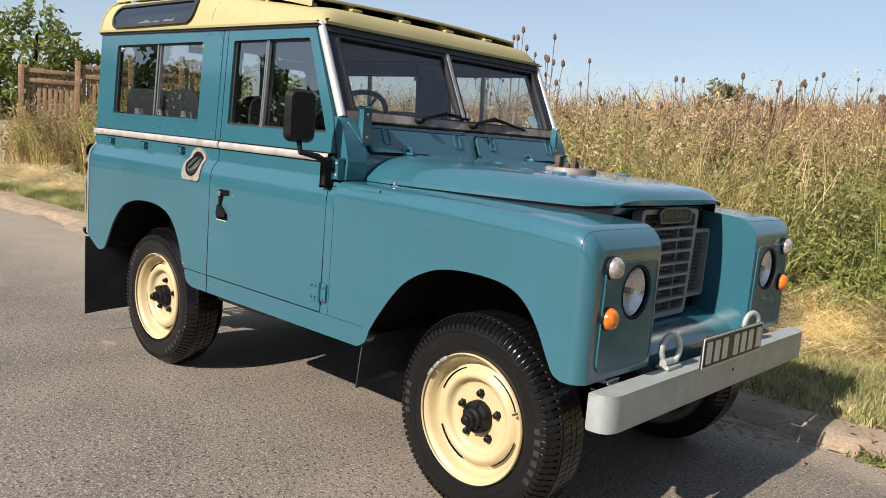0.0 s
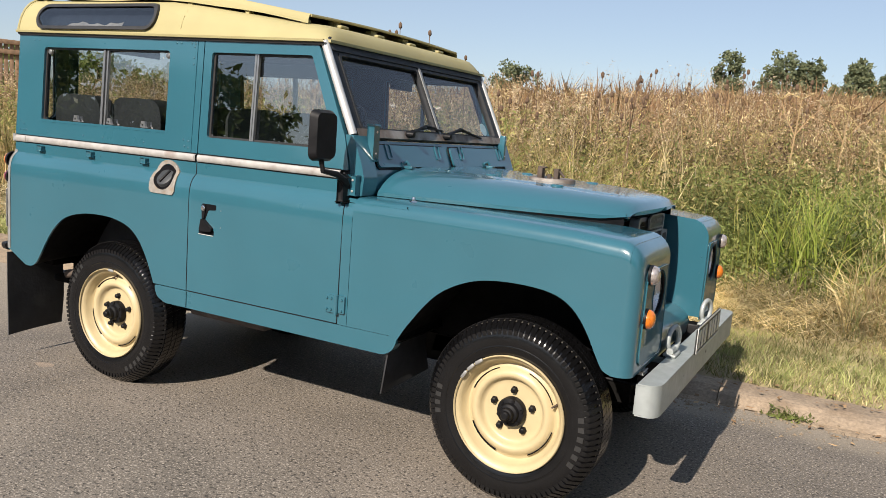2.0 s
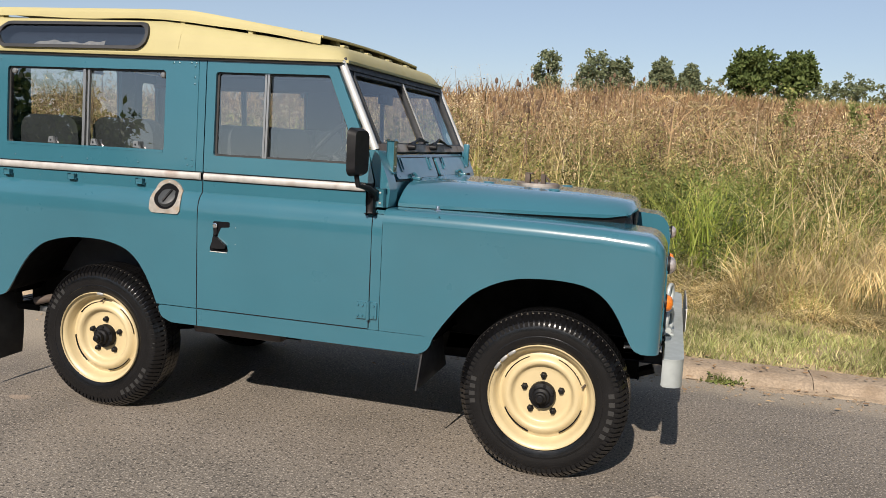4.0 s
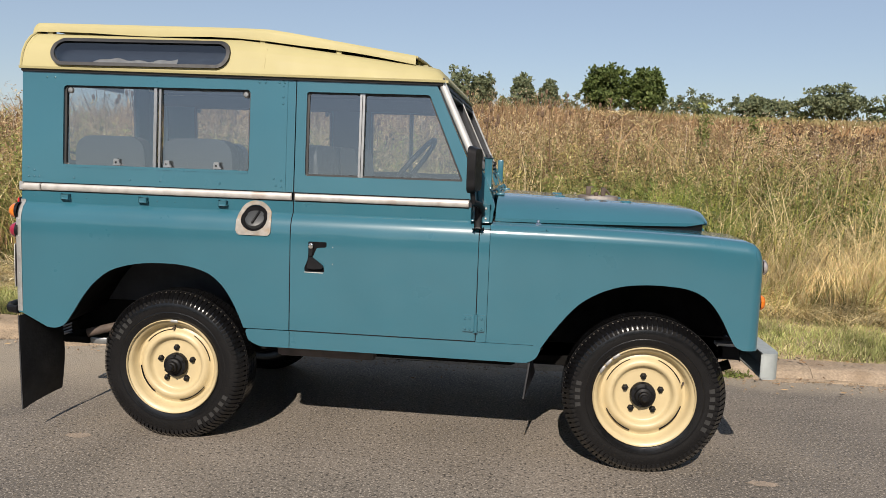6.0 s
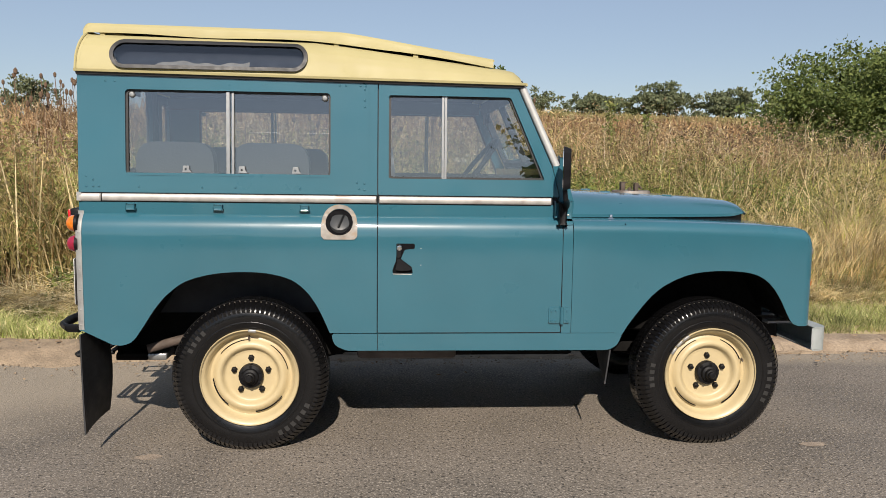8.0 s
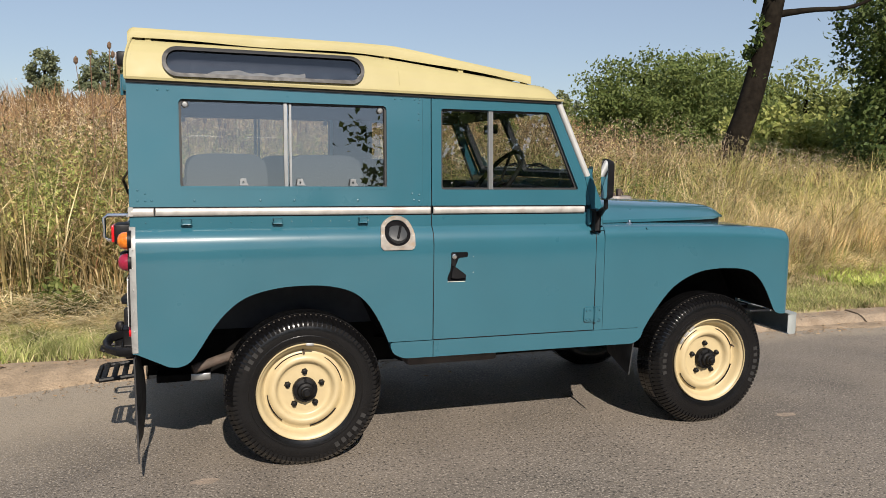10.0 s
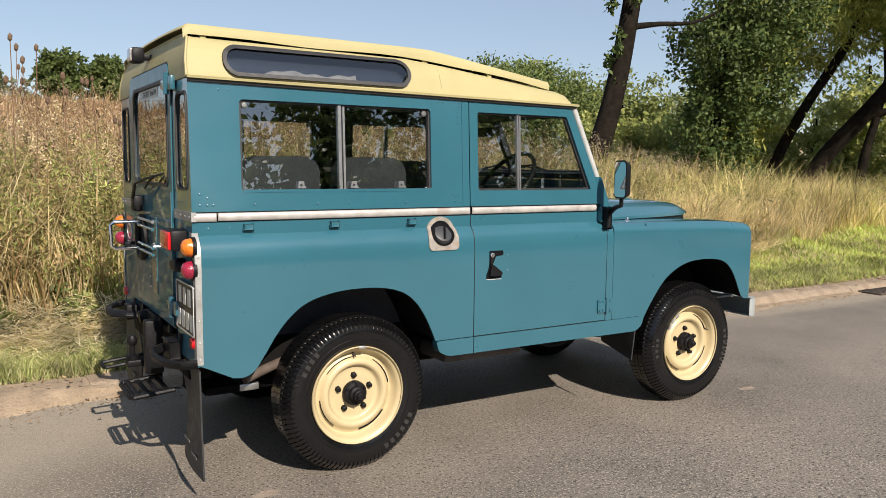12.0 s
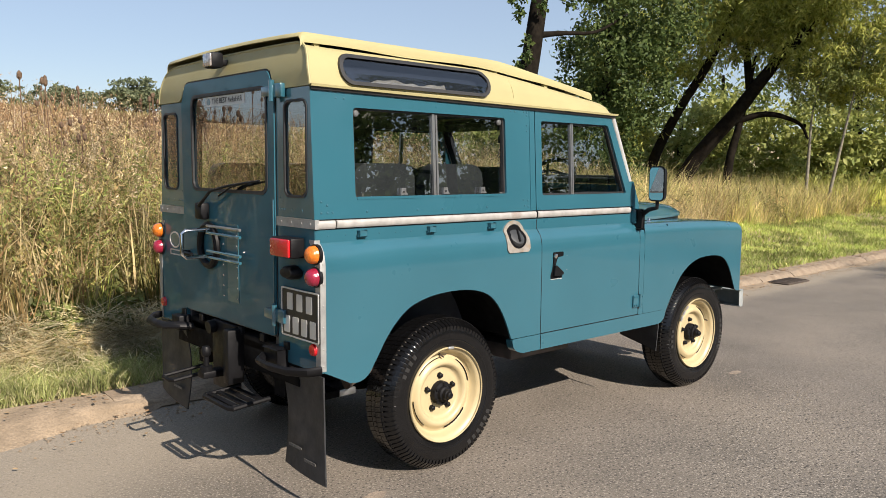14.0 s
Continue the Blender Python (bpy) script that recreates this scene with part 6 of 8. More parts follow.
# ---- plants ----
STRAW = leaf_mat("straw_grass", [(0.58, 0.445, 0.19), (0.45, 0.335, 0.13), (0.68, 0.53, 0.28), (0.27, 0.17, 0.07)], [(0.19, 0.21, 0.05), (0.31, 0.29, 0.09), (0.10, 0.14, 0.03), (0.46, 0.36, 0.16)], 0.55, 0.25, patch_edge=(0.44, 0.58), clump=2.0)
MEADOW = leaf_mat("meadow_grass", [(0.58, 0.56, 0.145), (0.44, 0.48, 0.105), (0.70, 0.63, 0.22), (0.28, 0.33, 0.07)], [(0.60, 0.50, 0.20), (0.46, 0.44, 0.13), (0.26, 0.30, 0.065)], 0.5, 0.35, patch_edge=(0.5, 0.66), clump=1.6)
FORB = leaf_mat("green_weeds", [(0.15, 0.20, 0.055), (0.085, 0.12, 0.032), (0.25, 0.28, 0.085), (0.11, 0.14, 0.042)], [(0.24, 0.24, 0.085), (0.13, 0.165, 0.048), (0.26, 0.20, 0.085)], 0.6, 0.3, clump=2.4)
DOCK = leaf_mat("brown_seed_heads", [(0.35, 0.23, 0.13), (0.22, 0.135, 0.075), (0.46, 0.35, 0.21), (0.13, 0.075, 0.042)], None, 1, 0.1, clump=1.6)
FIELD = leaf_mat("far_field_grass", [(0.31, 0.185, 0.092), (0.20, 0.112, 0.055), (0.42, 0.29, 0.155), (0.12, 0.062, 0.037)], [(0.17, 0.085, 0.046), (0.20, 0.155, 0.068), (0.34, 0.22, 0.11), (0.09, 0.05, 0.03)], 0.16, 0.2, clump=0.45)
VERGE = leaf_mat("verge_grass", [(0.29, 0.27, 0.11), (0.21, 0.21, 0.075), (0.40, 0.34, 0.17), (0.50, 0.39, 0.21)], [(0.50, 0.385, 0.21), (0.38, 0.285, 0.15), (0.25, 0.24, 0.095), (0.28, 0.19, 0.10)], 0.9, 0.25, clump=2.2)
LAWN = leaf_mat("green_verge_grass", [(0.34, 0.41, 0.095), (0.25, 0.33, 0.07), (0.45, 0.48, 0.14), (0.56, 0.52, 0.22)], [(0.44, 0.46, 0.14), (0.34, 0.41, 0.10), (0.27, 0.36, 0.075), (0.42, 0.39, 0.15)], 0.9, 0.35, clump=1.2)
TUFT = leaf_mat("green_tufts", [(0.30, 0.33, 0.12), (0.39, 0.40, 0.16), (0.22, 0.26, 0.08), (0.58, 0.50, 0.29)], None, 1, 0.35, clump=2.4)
THICKET = leaf_mat("thicket_leaves", [(0.06, 0.09, 0.026), (0.09, 0.125, 0.036), (0.13, 0.16, 0.048), (0.05, 0.075, 0.022)], None, 1, 0.3)
OAK = leaf_mat("dark_leaves", [(0.045, 0.075, 0.022), (0.075, 0.115, 0.032), (0.115, 0.15, 0.042), (0.05, 0.08, 0.024)], None, 1, 0.3)
HEDGE = leaf_mat("hedge_leaves", [(0.11, 0.15, 0.042), (0.17, 0.21, 0.06), (0.25, 0.27, 0.08), (0.085, 0.125, 0.036)], None, 1, 0.4)
WILLOW = leaf_mat("willow_leaves", [(0.26, 0.30, 0.07), (0.40, 0.43, 0.10), (0.60, 0.58, 0.17), (0.16, 0.20, 0.05)], None, 1, 0.5)
# aerial haze is put into these paler leaf colours
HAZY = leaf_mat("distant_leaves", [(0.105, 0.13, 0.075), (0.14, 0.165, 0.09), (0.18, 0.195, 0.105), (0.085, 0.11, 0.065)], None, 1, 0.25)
BUSH = leaf_mat("bush_leaves", [(0.14, 0.18, 0.055), (0.21, 0.24, 0.075), (0.29, 0.31, 0.10), (0.10, 0.135, 0.04)], None, 1, 0.35)
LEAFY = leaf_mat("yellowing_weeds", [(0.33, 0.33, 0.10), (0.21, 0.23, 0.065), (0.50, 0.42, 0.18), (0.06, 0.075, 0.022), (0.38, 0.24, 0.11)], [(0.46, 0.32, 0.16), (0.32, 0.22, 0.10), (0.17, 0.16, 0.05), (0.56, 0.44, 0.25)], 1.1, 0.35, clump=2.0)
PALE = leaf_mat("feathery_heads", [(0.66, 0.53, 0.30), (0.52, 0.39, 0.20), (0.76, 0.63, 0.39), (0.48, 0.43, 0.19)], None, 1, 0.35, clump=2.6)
REDSTEM = leaf_mat("reddish_dry_stems", [(0.36, 0.21, 0.105), (0.24, 0.125, 0.06), (0.50, 0.35, 0.19), (0.16, 0.11, 0.045)], None, 1, 0.1)
# far meadow: the haze of distance is part of these colours
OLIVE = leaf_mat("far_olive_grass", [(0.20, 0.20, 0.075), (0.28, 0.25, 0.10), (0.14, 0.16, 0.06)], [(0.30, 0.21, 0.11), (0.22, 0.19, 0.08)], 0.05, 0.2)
rs = np.random.RandomState(11)


def ribbons(p, h, w, lean, bend=0.35, face=None, az=None):
    """Blades of grass: five points and three triangles each, from the feet p."""
    n = len(p)
    az = rs.uniform(0, 2 * np.pi, n) if az is None else az
    fa = rs.uniform(0, np.pi, n) if face is None else face
    dx, dy = np.cos(az) * lean, np.sin(az) * lean
    wx, wy = np.cos(fa) * w * 0.5, np.sin(fa) * w * 0.5
    v = np.zeros((n, 5, 3))
    v[:, 0] = p - np.stack([wx, wy, np.zeros(n)], -1)
    v[:, 1] = p + np.stack([wx, wy, np.zeros(n)], -1)
    mid = p + np.stack([dx * h * bend, dy * h * bend, h * 0.55], -1)
    v[:, 2] = mid - np.stack([wx, wy, np.zeros(n)], -1) * 0.8
    v[:, 3] = mid + np.stack([wx, wy, np.zeros(n)], -1) * 0.8
    v[:, 4] = p + np.stack([dx * h, dy * h, h * np.sqrt(np.clip(1 - 0.6 * lean ** 2, 0.15, 1))], -1)
    b = np.arange(n)[:, None, None] * 5
    t = b + np.array([[0, 1, 3], [0, 3, 2], [2, 3, 4]])[None]
    return v.reshape(-1, 3), t.reshape(-1, 3)


def leaves(p, size, ratio=0.5, droop=0.0):
    """Loose leaves: four points and two triangles each, folded a little along the middle."""
    n = len(p)
    u = rs.normal(size=(n, 3))
    u[:, 2] -= droop
    u /= np.linalg.norm(u, axis=1)[:, None] + 1e-9
    r = rs.normal(size=(n, 3))
    s = np.cross(u, r)
    s /= np.linalg.norm(s, axis=1)[:, None] + 1e-9
    nn = np.cross(u, s)
    L = (size * rs.uniform(0.6, 1.3, n))[:, None]
    v = np.stack([p, p + u * L * 0.5 + s * L * ratio * 0.5 + nn * L * 0.08, p + u * L, p + u * L * 0.5 - s * L * ratio * 0.5 + nn * L * 0.08], 1)
    b = np.arange(n)[:, None, None] * 4
    t = b + np.array([[0, 1, 2], [0, 2, 3]])[None]
    return v.reshape(-1, 3), t.reshape(-1, 3)


def along(p, h, lean, az, f):
    """Points at the fractions f of leaning stems (stems by points)."""
    g = f ** 1.4 * (h * lean)[:, None]
    return p[:, None, :] + np.stack([g * np.cos(az)[:, None], g * np.sin(az)[:, None], f * (h * np.sqrt(np.clip(1 - 0.6 * lean ** 2, 0.15, 1)))[:, None]], -1)


def joined(*sets):
    vs, ts, k = [], [], 0
    for v, t in sets:
        vs.append(v)
        ts.append(t + k)
        k += len(v)
    return np.concatenate(vs), np.concatenate(ts)


def edge_d(x):
    """How far behind the kerb the tall growth begins."""
    return np.interp(x, (-14, -4, 0, 1.6, 2.6, 3.4, 5, 10, 25), (1.25, 1.35, 1.4, 1.65, 2.0, 1.85, 1.95, 2.6, 3.9))


def noise2(x, y, f):
    return 0.5 + 0.25 * (np.sin(f * x + 1.3) * np.cos(f * 1.3 * y + 0.4) + np.sin(f * 0.53 * x - f * 0.71 * y + 2.1) * 1.0)


def growth(n, x0, x1, y0, y1, dmin, dmax, keep=None):
    x, y = rs.uniform(x0, x1, n), rs.uniform(y0, y1, n)
    d = y - kerb_y(x) - 0.27
    e = edge_d(x) + 0.5 * (noise2(x, y, 1.9) - 0.5)
    ok = (d - e > dmin) & (d - e < dmax) & (d > 0.02)
    if keep is not None:
        ok &= rs.uniform(0, 1, n) < keep(x, y)
    x, y, d, e = x[ok], y[ok], d[ok], e[ok]
    return x, y, d - e, np.stack([x, y, ground_z(x, y) - 0.01], -1)


def tall(x, y, de):
    """How high the growth stands there, 1 at its fullest."""
    side = np.interp(x, (-6, -2, 0, 3, 5, 8, 14), (0.98, 1.0, 1.12, 1.1, 0.95, 0.74, 0.68))
    return np.clip(0.35 + 0.42 * de, 0.35, 1.0) * side * (0.75 + 0.5 * noise2(x, y, 0.9))


CELL = np.random.RandomState(3).uniform(0, 1, (512, 512))


def cells(x, y, s):
    """A random height for each small patch of ground, for growth that stands in tufts."""
    return CELL[np.floor((x + 0.35 * y) / s).astype(int) % 512, np.floor((y - 0.3 * x) / s).astype(int) % 512]


# short grass on the verge, greener ahead of the car
x, y, de, p = growth(108000, -13, 26, 0.6, 7.5, -6, 0.6, lambda x, y: np.maximum(0.3 + 0.7 * (noise2(x, y, 2.3) > 0.40), np.interp(x, (-4, 2, 8), (0.6, 0.95, 0.95))))
h = rs.uniform(0.035, 0.10, len(x)) * (1 + 1.6 * np.clip(de + 0.9, 0, 1.2)) * (0.6 + 0.9 * noise2(x, y, 3.1)) * np.interp(x, (0, 3, 8), (0.5, 0.6, 0.85))
green = rs.uniform(0, 1, len(x)) < np.interp(x, (-3.0, -1.0, 1.5, 2.0, 5.5, 7.5, 9.5), (0.5, 0.4, 0.04, 0.04, 0.15, 0.7, 1.0))
for mask, m, name, lab in ((~green, VERGE, "verge_grass", "short patchy half-dry grass on the verge"), (green, LAWN, "green_verge_grass", "short green grass on the verge ahead")):
    v, t = ribbons(p[mask], h[mask], rs.uniform(0.005, 0.011, mask.sum()) * (1 + 0.06 * np.clip(x[mask] - 6, 0, 20)), rs.uniform(0.35, 1.0, mask.sum()))
    tagged(arrays(name, v, t, m), lab, "grass", kind="stuff")

n = 52000
x = rs.uniform(1.2, 8.5, n)
d = 0.01 + (edge_d(x) + 0.15) * rs.uniform(0, 1, n)
y = kerb_y(x) + 0.27 + d
k = rs.uniform(0, 1, n) < 0.45 + 0.75 * cells(x, d, 0.22) * noise2(x, 3 * d, 2.0) * 2
x, y, d = x[k], y[k], d[k]
h = rs.uniform(0.025, 0.07, len(x)) * (0.7 + 0.7 * cells(x, d, 0.3)) * (1 + 0.6 * np.clip(d - 1.1, 0, 1))
v, t = ribbons(np.stack([x, y, ground_z(x, y) - 0.004], -1), h, rs.uniform(0.004, 0.009, len(x)), rs.uniform(0.5, 1.0, len(x)))
m2 = 34000
x2 = rs.uniform(-9, 1.2, m2)
d2 = 0.0 + 0.78 * rs.uniform(0, 1, m2)
y2 = kerb_y(x2) + 0.28 + d2
k = cells(x2, d2, 0.25) > 0.28
x2, y2, d2 = x2[k], y2[k], d2[k]
w2v, w2t = ribbons(np.stack([x2, y2, ground_z(x2, y2) - 0.004], -1), rs.uniform(0.04, 0.13, len(x2)) * (0.5 + cells(x2, d2, 0.25)), rs.uniform(0.004, 0.008, len(x2)), rs.uniform(0.4, 1.0, len(x2)))
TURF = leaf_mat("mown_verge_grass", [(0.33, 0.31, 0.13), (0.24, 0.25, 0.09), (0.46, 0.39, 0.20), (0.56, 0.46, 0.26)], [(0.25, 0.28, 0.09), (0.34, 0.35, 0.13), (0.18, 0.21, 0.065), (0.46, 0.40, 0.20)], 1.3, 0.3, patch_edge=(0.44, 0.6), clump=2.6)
tagged(arrays("green_turf", w2v, w2t, TUFT), "green grass tufts between straw and kerb", "grass", kind="stuff")
tagged(arrays("short_grass", v, t, TURF), "dense short half-dry grass between weeds and kerb", "grass", kind="stuff")

# tall grass, dry beside the car and yellow-green towards the wood
x, y, de, p = growth(170000, -14, 24, 1.5, 13.5, -0.25, 12, lambda x, y: np.clip(1.25 - 0.075 * (y - 2), 0.3, 1) * np.interp(x, (-2, 1, 6, 8), (0.2, 0.42, 0.5, 0.85)) * np.where((x > 0.5) & (x < 7) & (y < 5.4), 0.4, 1.0))
h = rs.uniform(0.5, 1.25, len(x)) * tall(x, y, de) * (0.5 + 0.3 * cells(x, y, 0.19) + 0.5 * cells(x, y, 0.55))
h *= np.interp(x, (-1.5, 0.5), (0.72, 1.0))
green = rs.uniform(0, 1, len(x)) < np.interp(x + 0.15 * y, (7.5, 11.5), (0.05, 0.95)) * (0.5 + cells(x, y, 0.7))
back = ~green & (de + 1.6 * (noise2(x, y, 0.8) - 0.5) + rs.normal(0, 0.5, len(x)) > np.interp(x, (-6, 0, 6), (3.5, 2.6, 1.8)))
for mask, m, name, lab in ((~green & ~back, STRAW, "tall_grass", "tall dry straw-coloured grass with green patches"), (green, MEADOW, "meadow_grass", "tall yellow-green meadow grass"), (back, FIELD, "brown_grass", "rough rust-brown dry growth behind the straw")):
    n = mask.sum()
    v, t = ribbons(p[mask], h[mask], rs.uniform(0.004, 0.010, n) * (1 + 0.06 * (y[mask] - 2)), rs.uniform(0.1, 0.98, n) ** 0.8)
    tagged(arrays(name, v, t, m), lab, "grass", kind="stuff")

n = 30000
x = rs.uniform(20, 48, n)
d = edge_d(x) + 9 * rs.uniform(0, 1, n) ** 1.5
y = kerb_y(x) + 0.27 + d
p = np.stack([x, y, ground_z(x, y) - 0.02], -1)
h = rs.uniform(0.5, 1.2, n) * (0.75 + 0.4 * cells(x, y, 0.8))
pink = (noise2(x, y, 0.5) > 0.52) & (rs.uniform(0, 1, n) < 0.75)
for mask, m, name, lab in ((pink, STRAW, "tall_grass", "tall dry grass farther along the road"), (~pink, MEADOW, "meadow_grass", "tall yellow-green growth farther along the road")):
    v, t = ribbons(p[mask], h[mask], rs.uniform(0.015, 0.036, mask.sum()), rs.uniform(0.1, 0.7, mask.sum()))
    tagged(arrays(name, v, t, m), lab, "grass", kind="stuff")
n = 24000
x = rs.uniform(22, 48, n)
y = kerb_y(x) + 0.27 + rs.uniform(0, 1, n) * (edge_d(x) + 0.3)
v, t = ribbons(np.stack([x, y, ground_z(x, y) - 0.005], -1), rs.uniform(0.06, 0.16, n), rs.uniform(0.018, 0.042, n), rs.uniform(0.2, 0.9, n))
tagged(arrays("green_verge_grass", v, t, LAWN), "short green grass farther along the verge", "grass", kind="stuff")

# flattened straw at the foot of the growth
n = 22000
x = rs.uniform(1.2, 9.0, n)
e = edge_d(x)
d = e - 0.75 + 1.0 * rs.beta(2.0, 1.7, n) + 0.08 * np.sin(2.3 * x)
y = kerb_y(x) + 0.27 + d
mound = np.exp(-((d - e + 0.15) / 0.38) ** 2) * (0.35 + 0.9 * cells(x, d, 0.32))
z = ground_z(x, y) + rs.uniform(0, 1, n) ** 1.5 * 0.24 * mound
v, t = ribbons(np.stack([x, y, z], -1), rs.uniform(0.2, 0.6, n), rs.uniform(0.004, 0.009, n), rs.uniform(0.88, 1.0, n), 0.5)
v[:, 2] = np.minimum(v[:, 2], np.repeat(z, 5) + 0.09)
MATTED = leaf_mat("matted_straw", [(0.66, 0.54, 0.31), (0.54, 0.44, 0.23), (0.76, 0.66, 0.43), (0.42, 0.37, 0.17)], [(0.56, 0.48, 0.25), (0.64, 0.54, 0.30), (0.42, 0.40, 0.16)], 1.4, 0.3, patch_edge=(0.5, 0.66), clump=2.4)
tagged(arrays("flattened_straw", v, t, MATTED), "flattened dry stalks at the foot of the weeds", "dry grass", kind="stuff")

# leafy weeds that stand in clumps, dark and low ahead of the screen, tall and yellowing behind the car
def clumps(n, x0, x1, de0, de1, r, high, stems, per, size, ratio, droop, start=0.15, thick=(0.005, 0.009)):
    cx = rs.uniform(x0, x1, n)
    cy = kerb_y(cx) + 0.27 + edge_d(cx) + rs.uniform(de0, de1, n)
    k = rs.randint(stems[0], stems[1], n)
    i = np.repeat(np.arange(n), k)
    rr, hh = rs.uniform(r[0], r[1], n)[i], rs.uniform(high[0], high[1], n)[i]
    a, f = rs.uniform(0, 2 * np.pi, len(i)), np.sqrt(rs.uniform(0, 1, len(i)))
    x, y = cx[i] + rr * f * np.cos(a), cy[i] + rr * f * np.sin(a)
    p = np.stack([x, y, ground_z(x, y) - 0.01], -1)
    h = hh * rs.uniform(0.6, 1.05, len(i)) * (1 - 0.35 * f * f)
    az, lean = rs.uniform(0, 2 * np.pi, len(i)), rs.uniform(0.0, 0.42, len(i))
    st = ribbons(p, h, rs.uniform(thick[0], thick[1], len(i)), lean, 0.4, None, az)
    g = start + (1 - start) * rs.uniform(0, 1, (len(i), per)) ** 0.8
    w = 0.05 * (1.25 - g)
    lp = along(p, h, lean, az, g) + np.stack([rs.normal(0, 1, g.shape) * w, rs.normal(0, 1, g.shape) * w, rs.normal(0, 0.012, g.shape)], -1)
    return st, leaves(lp.reshape(-1, 3), size, ratio, droop)


v, t = joined(*clumps(60, 1.5, 3.6, 0.0, 0.9, (0.16, 0.35), (0.45, 0.85), (12, 22), 20, 0.05, 0.28, 0.2), *clumps(80, 1.8, 5.6, 0.35, 1.9, (0.16, 0.4), (0.6, 1.05), (12, 24), 22, 0.052, 0.26, 0.2),
              *clumps(110, -2, 9, 0.7, 4.2, (0.16, 0.45), (0.75, 1.25), (10, 18), 19, 0.055, 0.26, 0.2), *clumps(40, 6.5, 16, 0.3, 3.5, (0.2, 0.45), (0.6, 1.0), (10, 18), 15, 0.08, 0.3, 0.2))
dark = clumps(115, 1.5, 3.6, -0.05, 1.4, (0.16, 0.36), (0.55, 0.95), (12, 22), 22, 0.055, 0.28, 0.2)
low = clumps(44, -7, 0.2, -0.25, 0.35, (0.12, 0.3), (0.22, 0.5), (10, 20), 20, 0.075, 0.4, 0.2)
v, t = joined((v, t), *low, *dark)
tagged(arrays("green_weeds", v, t, FORB), "clumps of dark leafy green weeds among dry grass", "weeds", kind="stuff")
front = clumps(110, -12, -0.1, 0.0, 0.9, (0.12, 0.3), (0.95, 1.65), (7, 14), 32, 0.055, 0.3, 0.35, 0.42, (0.007, 0.014))
behind = clumps(100, -13, 0.4, 0.8, 2.8, (0.15, 0.4), (1.05, 1.5), (8, 14), 22, 0.058, 0.3, 0.35, 0.4, (0.005, 0.010))
v, t = joined(front[1], behind[1], *clumps(90, 7.0, 24, -0.2, 3.0, (0.2, 0.5), (0.5, 0.95), (10, 18), 16, 0.085, 0.25, 0.3), *clumps(60, -2, 5, 0.8, 4.5, (0.15, 0.35), (0.9, 1.35), (8, 16), 20, 0.07, 0.25, 0.3))
tagged(arrays("yellowing_weeds", v, t, LEAFY), "tall yellow-green leafy weeds on dry stems", "weeds", kind="stuff")
leafy = clumps(112, -9, 0.3, 0.0, 1.0, (0.10, 0.26), (1.05, 1.6), (7, 13), 44, 0.052, 0.26, 0.3, 0.42, (0.005, 0.010))
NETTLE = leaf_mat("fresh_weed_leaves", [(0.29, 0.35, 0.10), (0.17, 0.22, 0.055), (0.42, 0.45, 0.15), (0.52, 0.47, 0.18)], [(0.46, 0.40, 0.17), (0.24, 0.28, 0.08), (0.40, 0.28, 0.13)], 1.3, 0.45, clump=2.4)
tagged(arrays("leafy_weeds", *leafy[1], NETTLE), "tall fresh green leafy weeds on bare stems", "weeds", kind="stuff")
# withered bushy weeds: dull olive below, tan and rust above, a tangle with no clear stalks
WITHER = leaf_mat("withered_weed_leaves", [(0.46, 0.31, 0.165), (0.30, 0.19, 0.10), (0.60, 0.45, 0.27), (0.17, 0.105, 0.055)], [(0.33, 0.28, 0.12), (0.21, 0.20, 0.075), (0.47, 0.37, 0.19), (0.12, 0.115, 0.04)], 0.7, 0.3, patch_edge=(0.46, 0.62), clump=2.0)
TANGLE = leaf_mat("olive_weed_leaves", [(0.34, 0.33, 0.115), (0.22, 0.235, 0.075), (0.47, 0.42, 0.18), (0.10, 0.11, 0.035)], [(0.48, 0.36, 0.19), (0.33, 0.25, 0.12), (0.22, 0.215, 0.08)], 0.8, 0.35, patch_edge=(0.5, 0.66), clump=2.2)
w1 = clumps(150, -2.5, 7.5, 1.9, 5.4, (0.2, 0.5), (0.85, 1.5), (9, 16), 26, 0.042, 0.3, 0.15, 0.3, (0.004, 0.007))
w2 = clumps(115, -4.5, 6.2, 4.0, 9.0, (0.3, 0.7), (0.95, 1.6), (10, 18), 18, 0.052, 0.34, 0.1, 0.35, (0.005, 0.009))
v, t = joined(*w1, *w2)
tagged(arrays("withered_weeds", v, t, WITHER), "withered bushy brown weeds gone to seed", "weeds", kind="stuff")
v, t = joined(*clumps(250, -2.0, 7.5, 0.2, 3.2, (0.16, 0.4), (0.5, 1.15), (10, 18), 24, 0.05, 0.26, 0.2, 0.15, (0.004, 0.007)))
tagged(arrays("olive_weeds", v, t, TANGLE), "tangled olive green weeds among dry stalks", "weeds", kind="stuff")
n = 2200
x = np.where(rs.uniform(0, 1, n) < 0.6, rs.uniform(-1.2, 1.8, n), rs.uniform(3.3, 6.4, n))
y = kerb_y(x) + 0.27 + edge_d(x) + 2.6 * rs.uniform(0, 1, n) ** 1.5 - 0.1
keep = cells(x, y, 0.5) > 0.45
p = np.stack([x, y, ground_z(x, y) - 0.01], -1)[keep]
v, t = ribbons(p, rs.uniform(0.6, 1.35, len(p)) * (0.7 + 0.4 * cells(x, y, 0.5)[keep]), rs.uniform(0.006, 0.012, len(p)), rs.uniform(0.15, 0.85, len(p)), 0.25)
tagged(arrays("arching_straw", v, t, PALE), "pale arching straw stalks among olive weeds", "dry grass", kind="stuff")
n = 4000
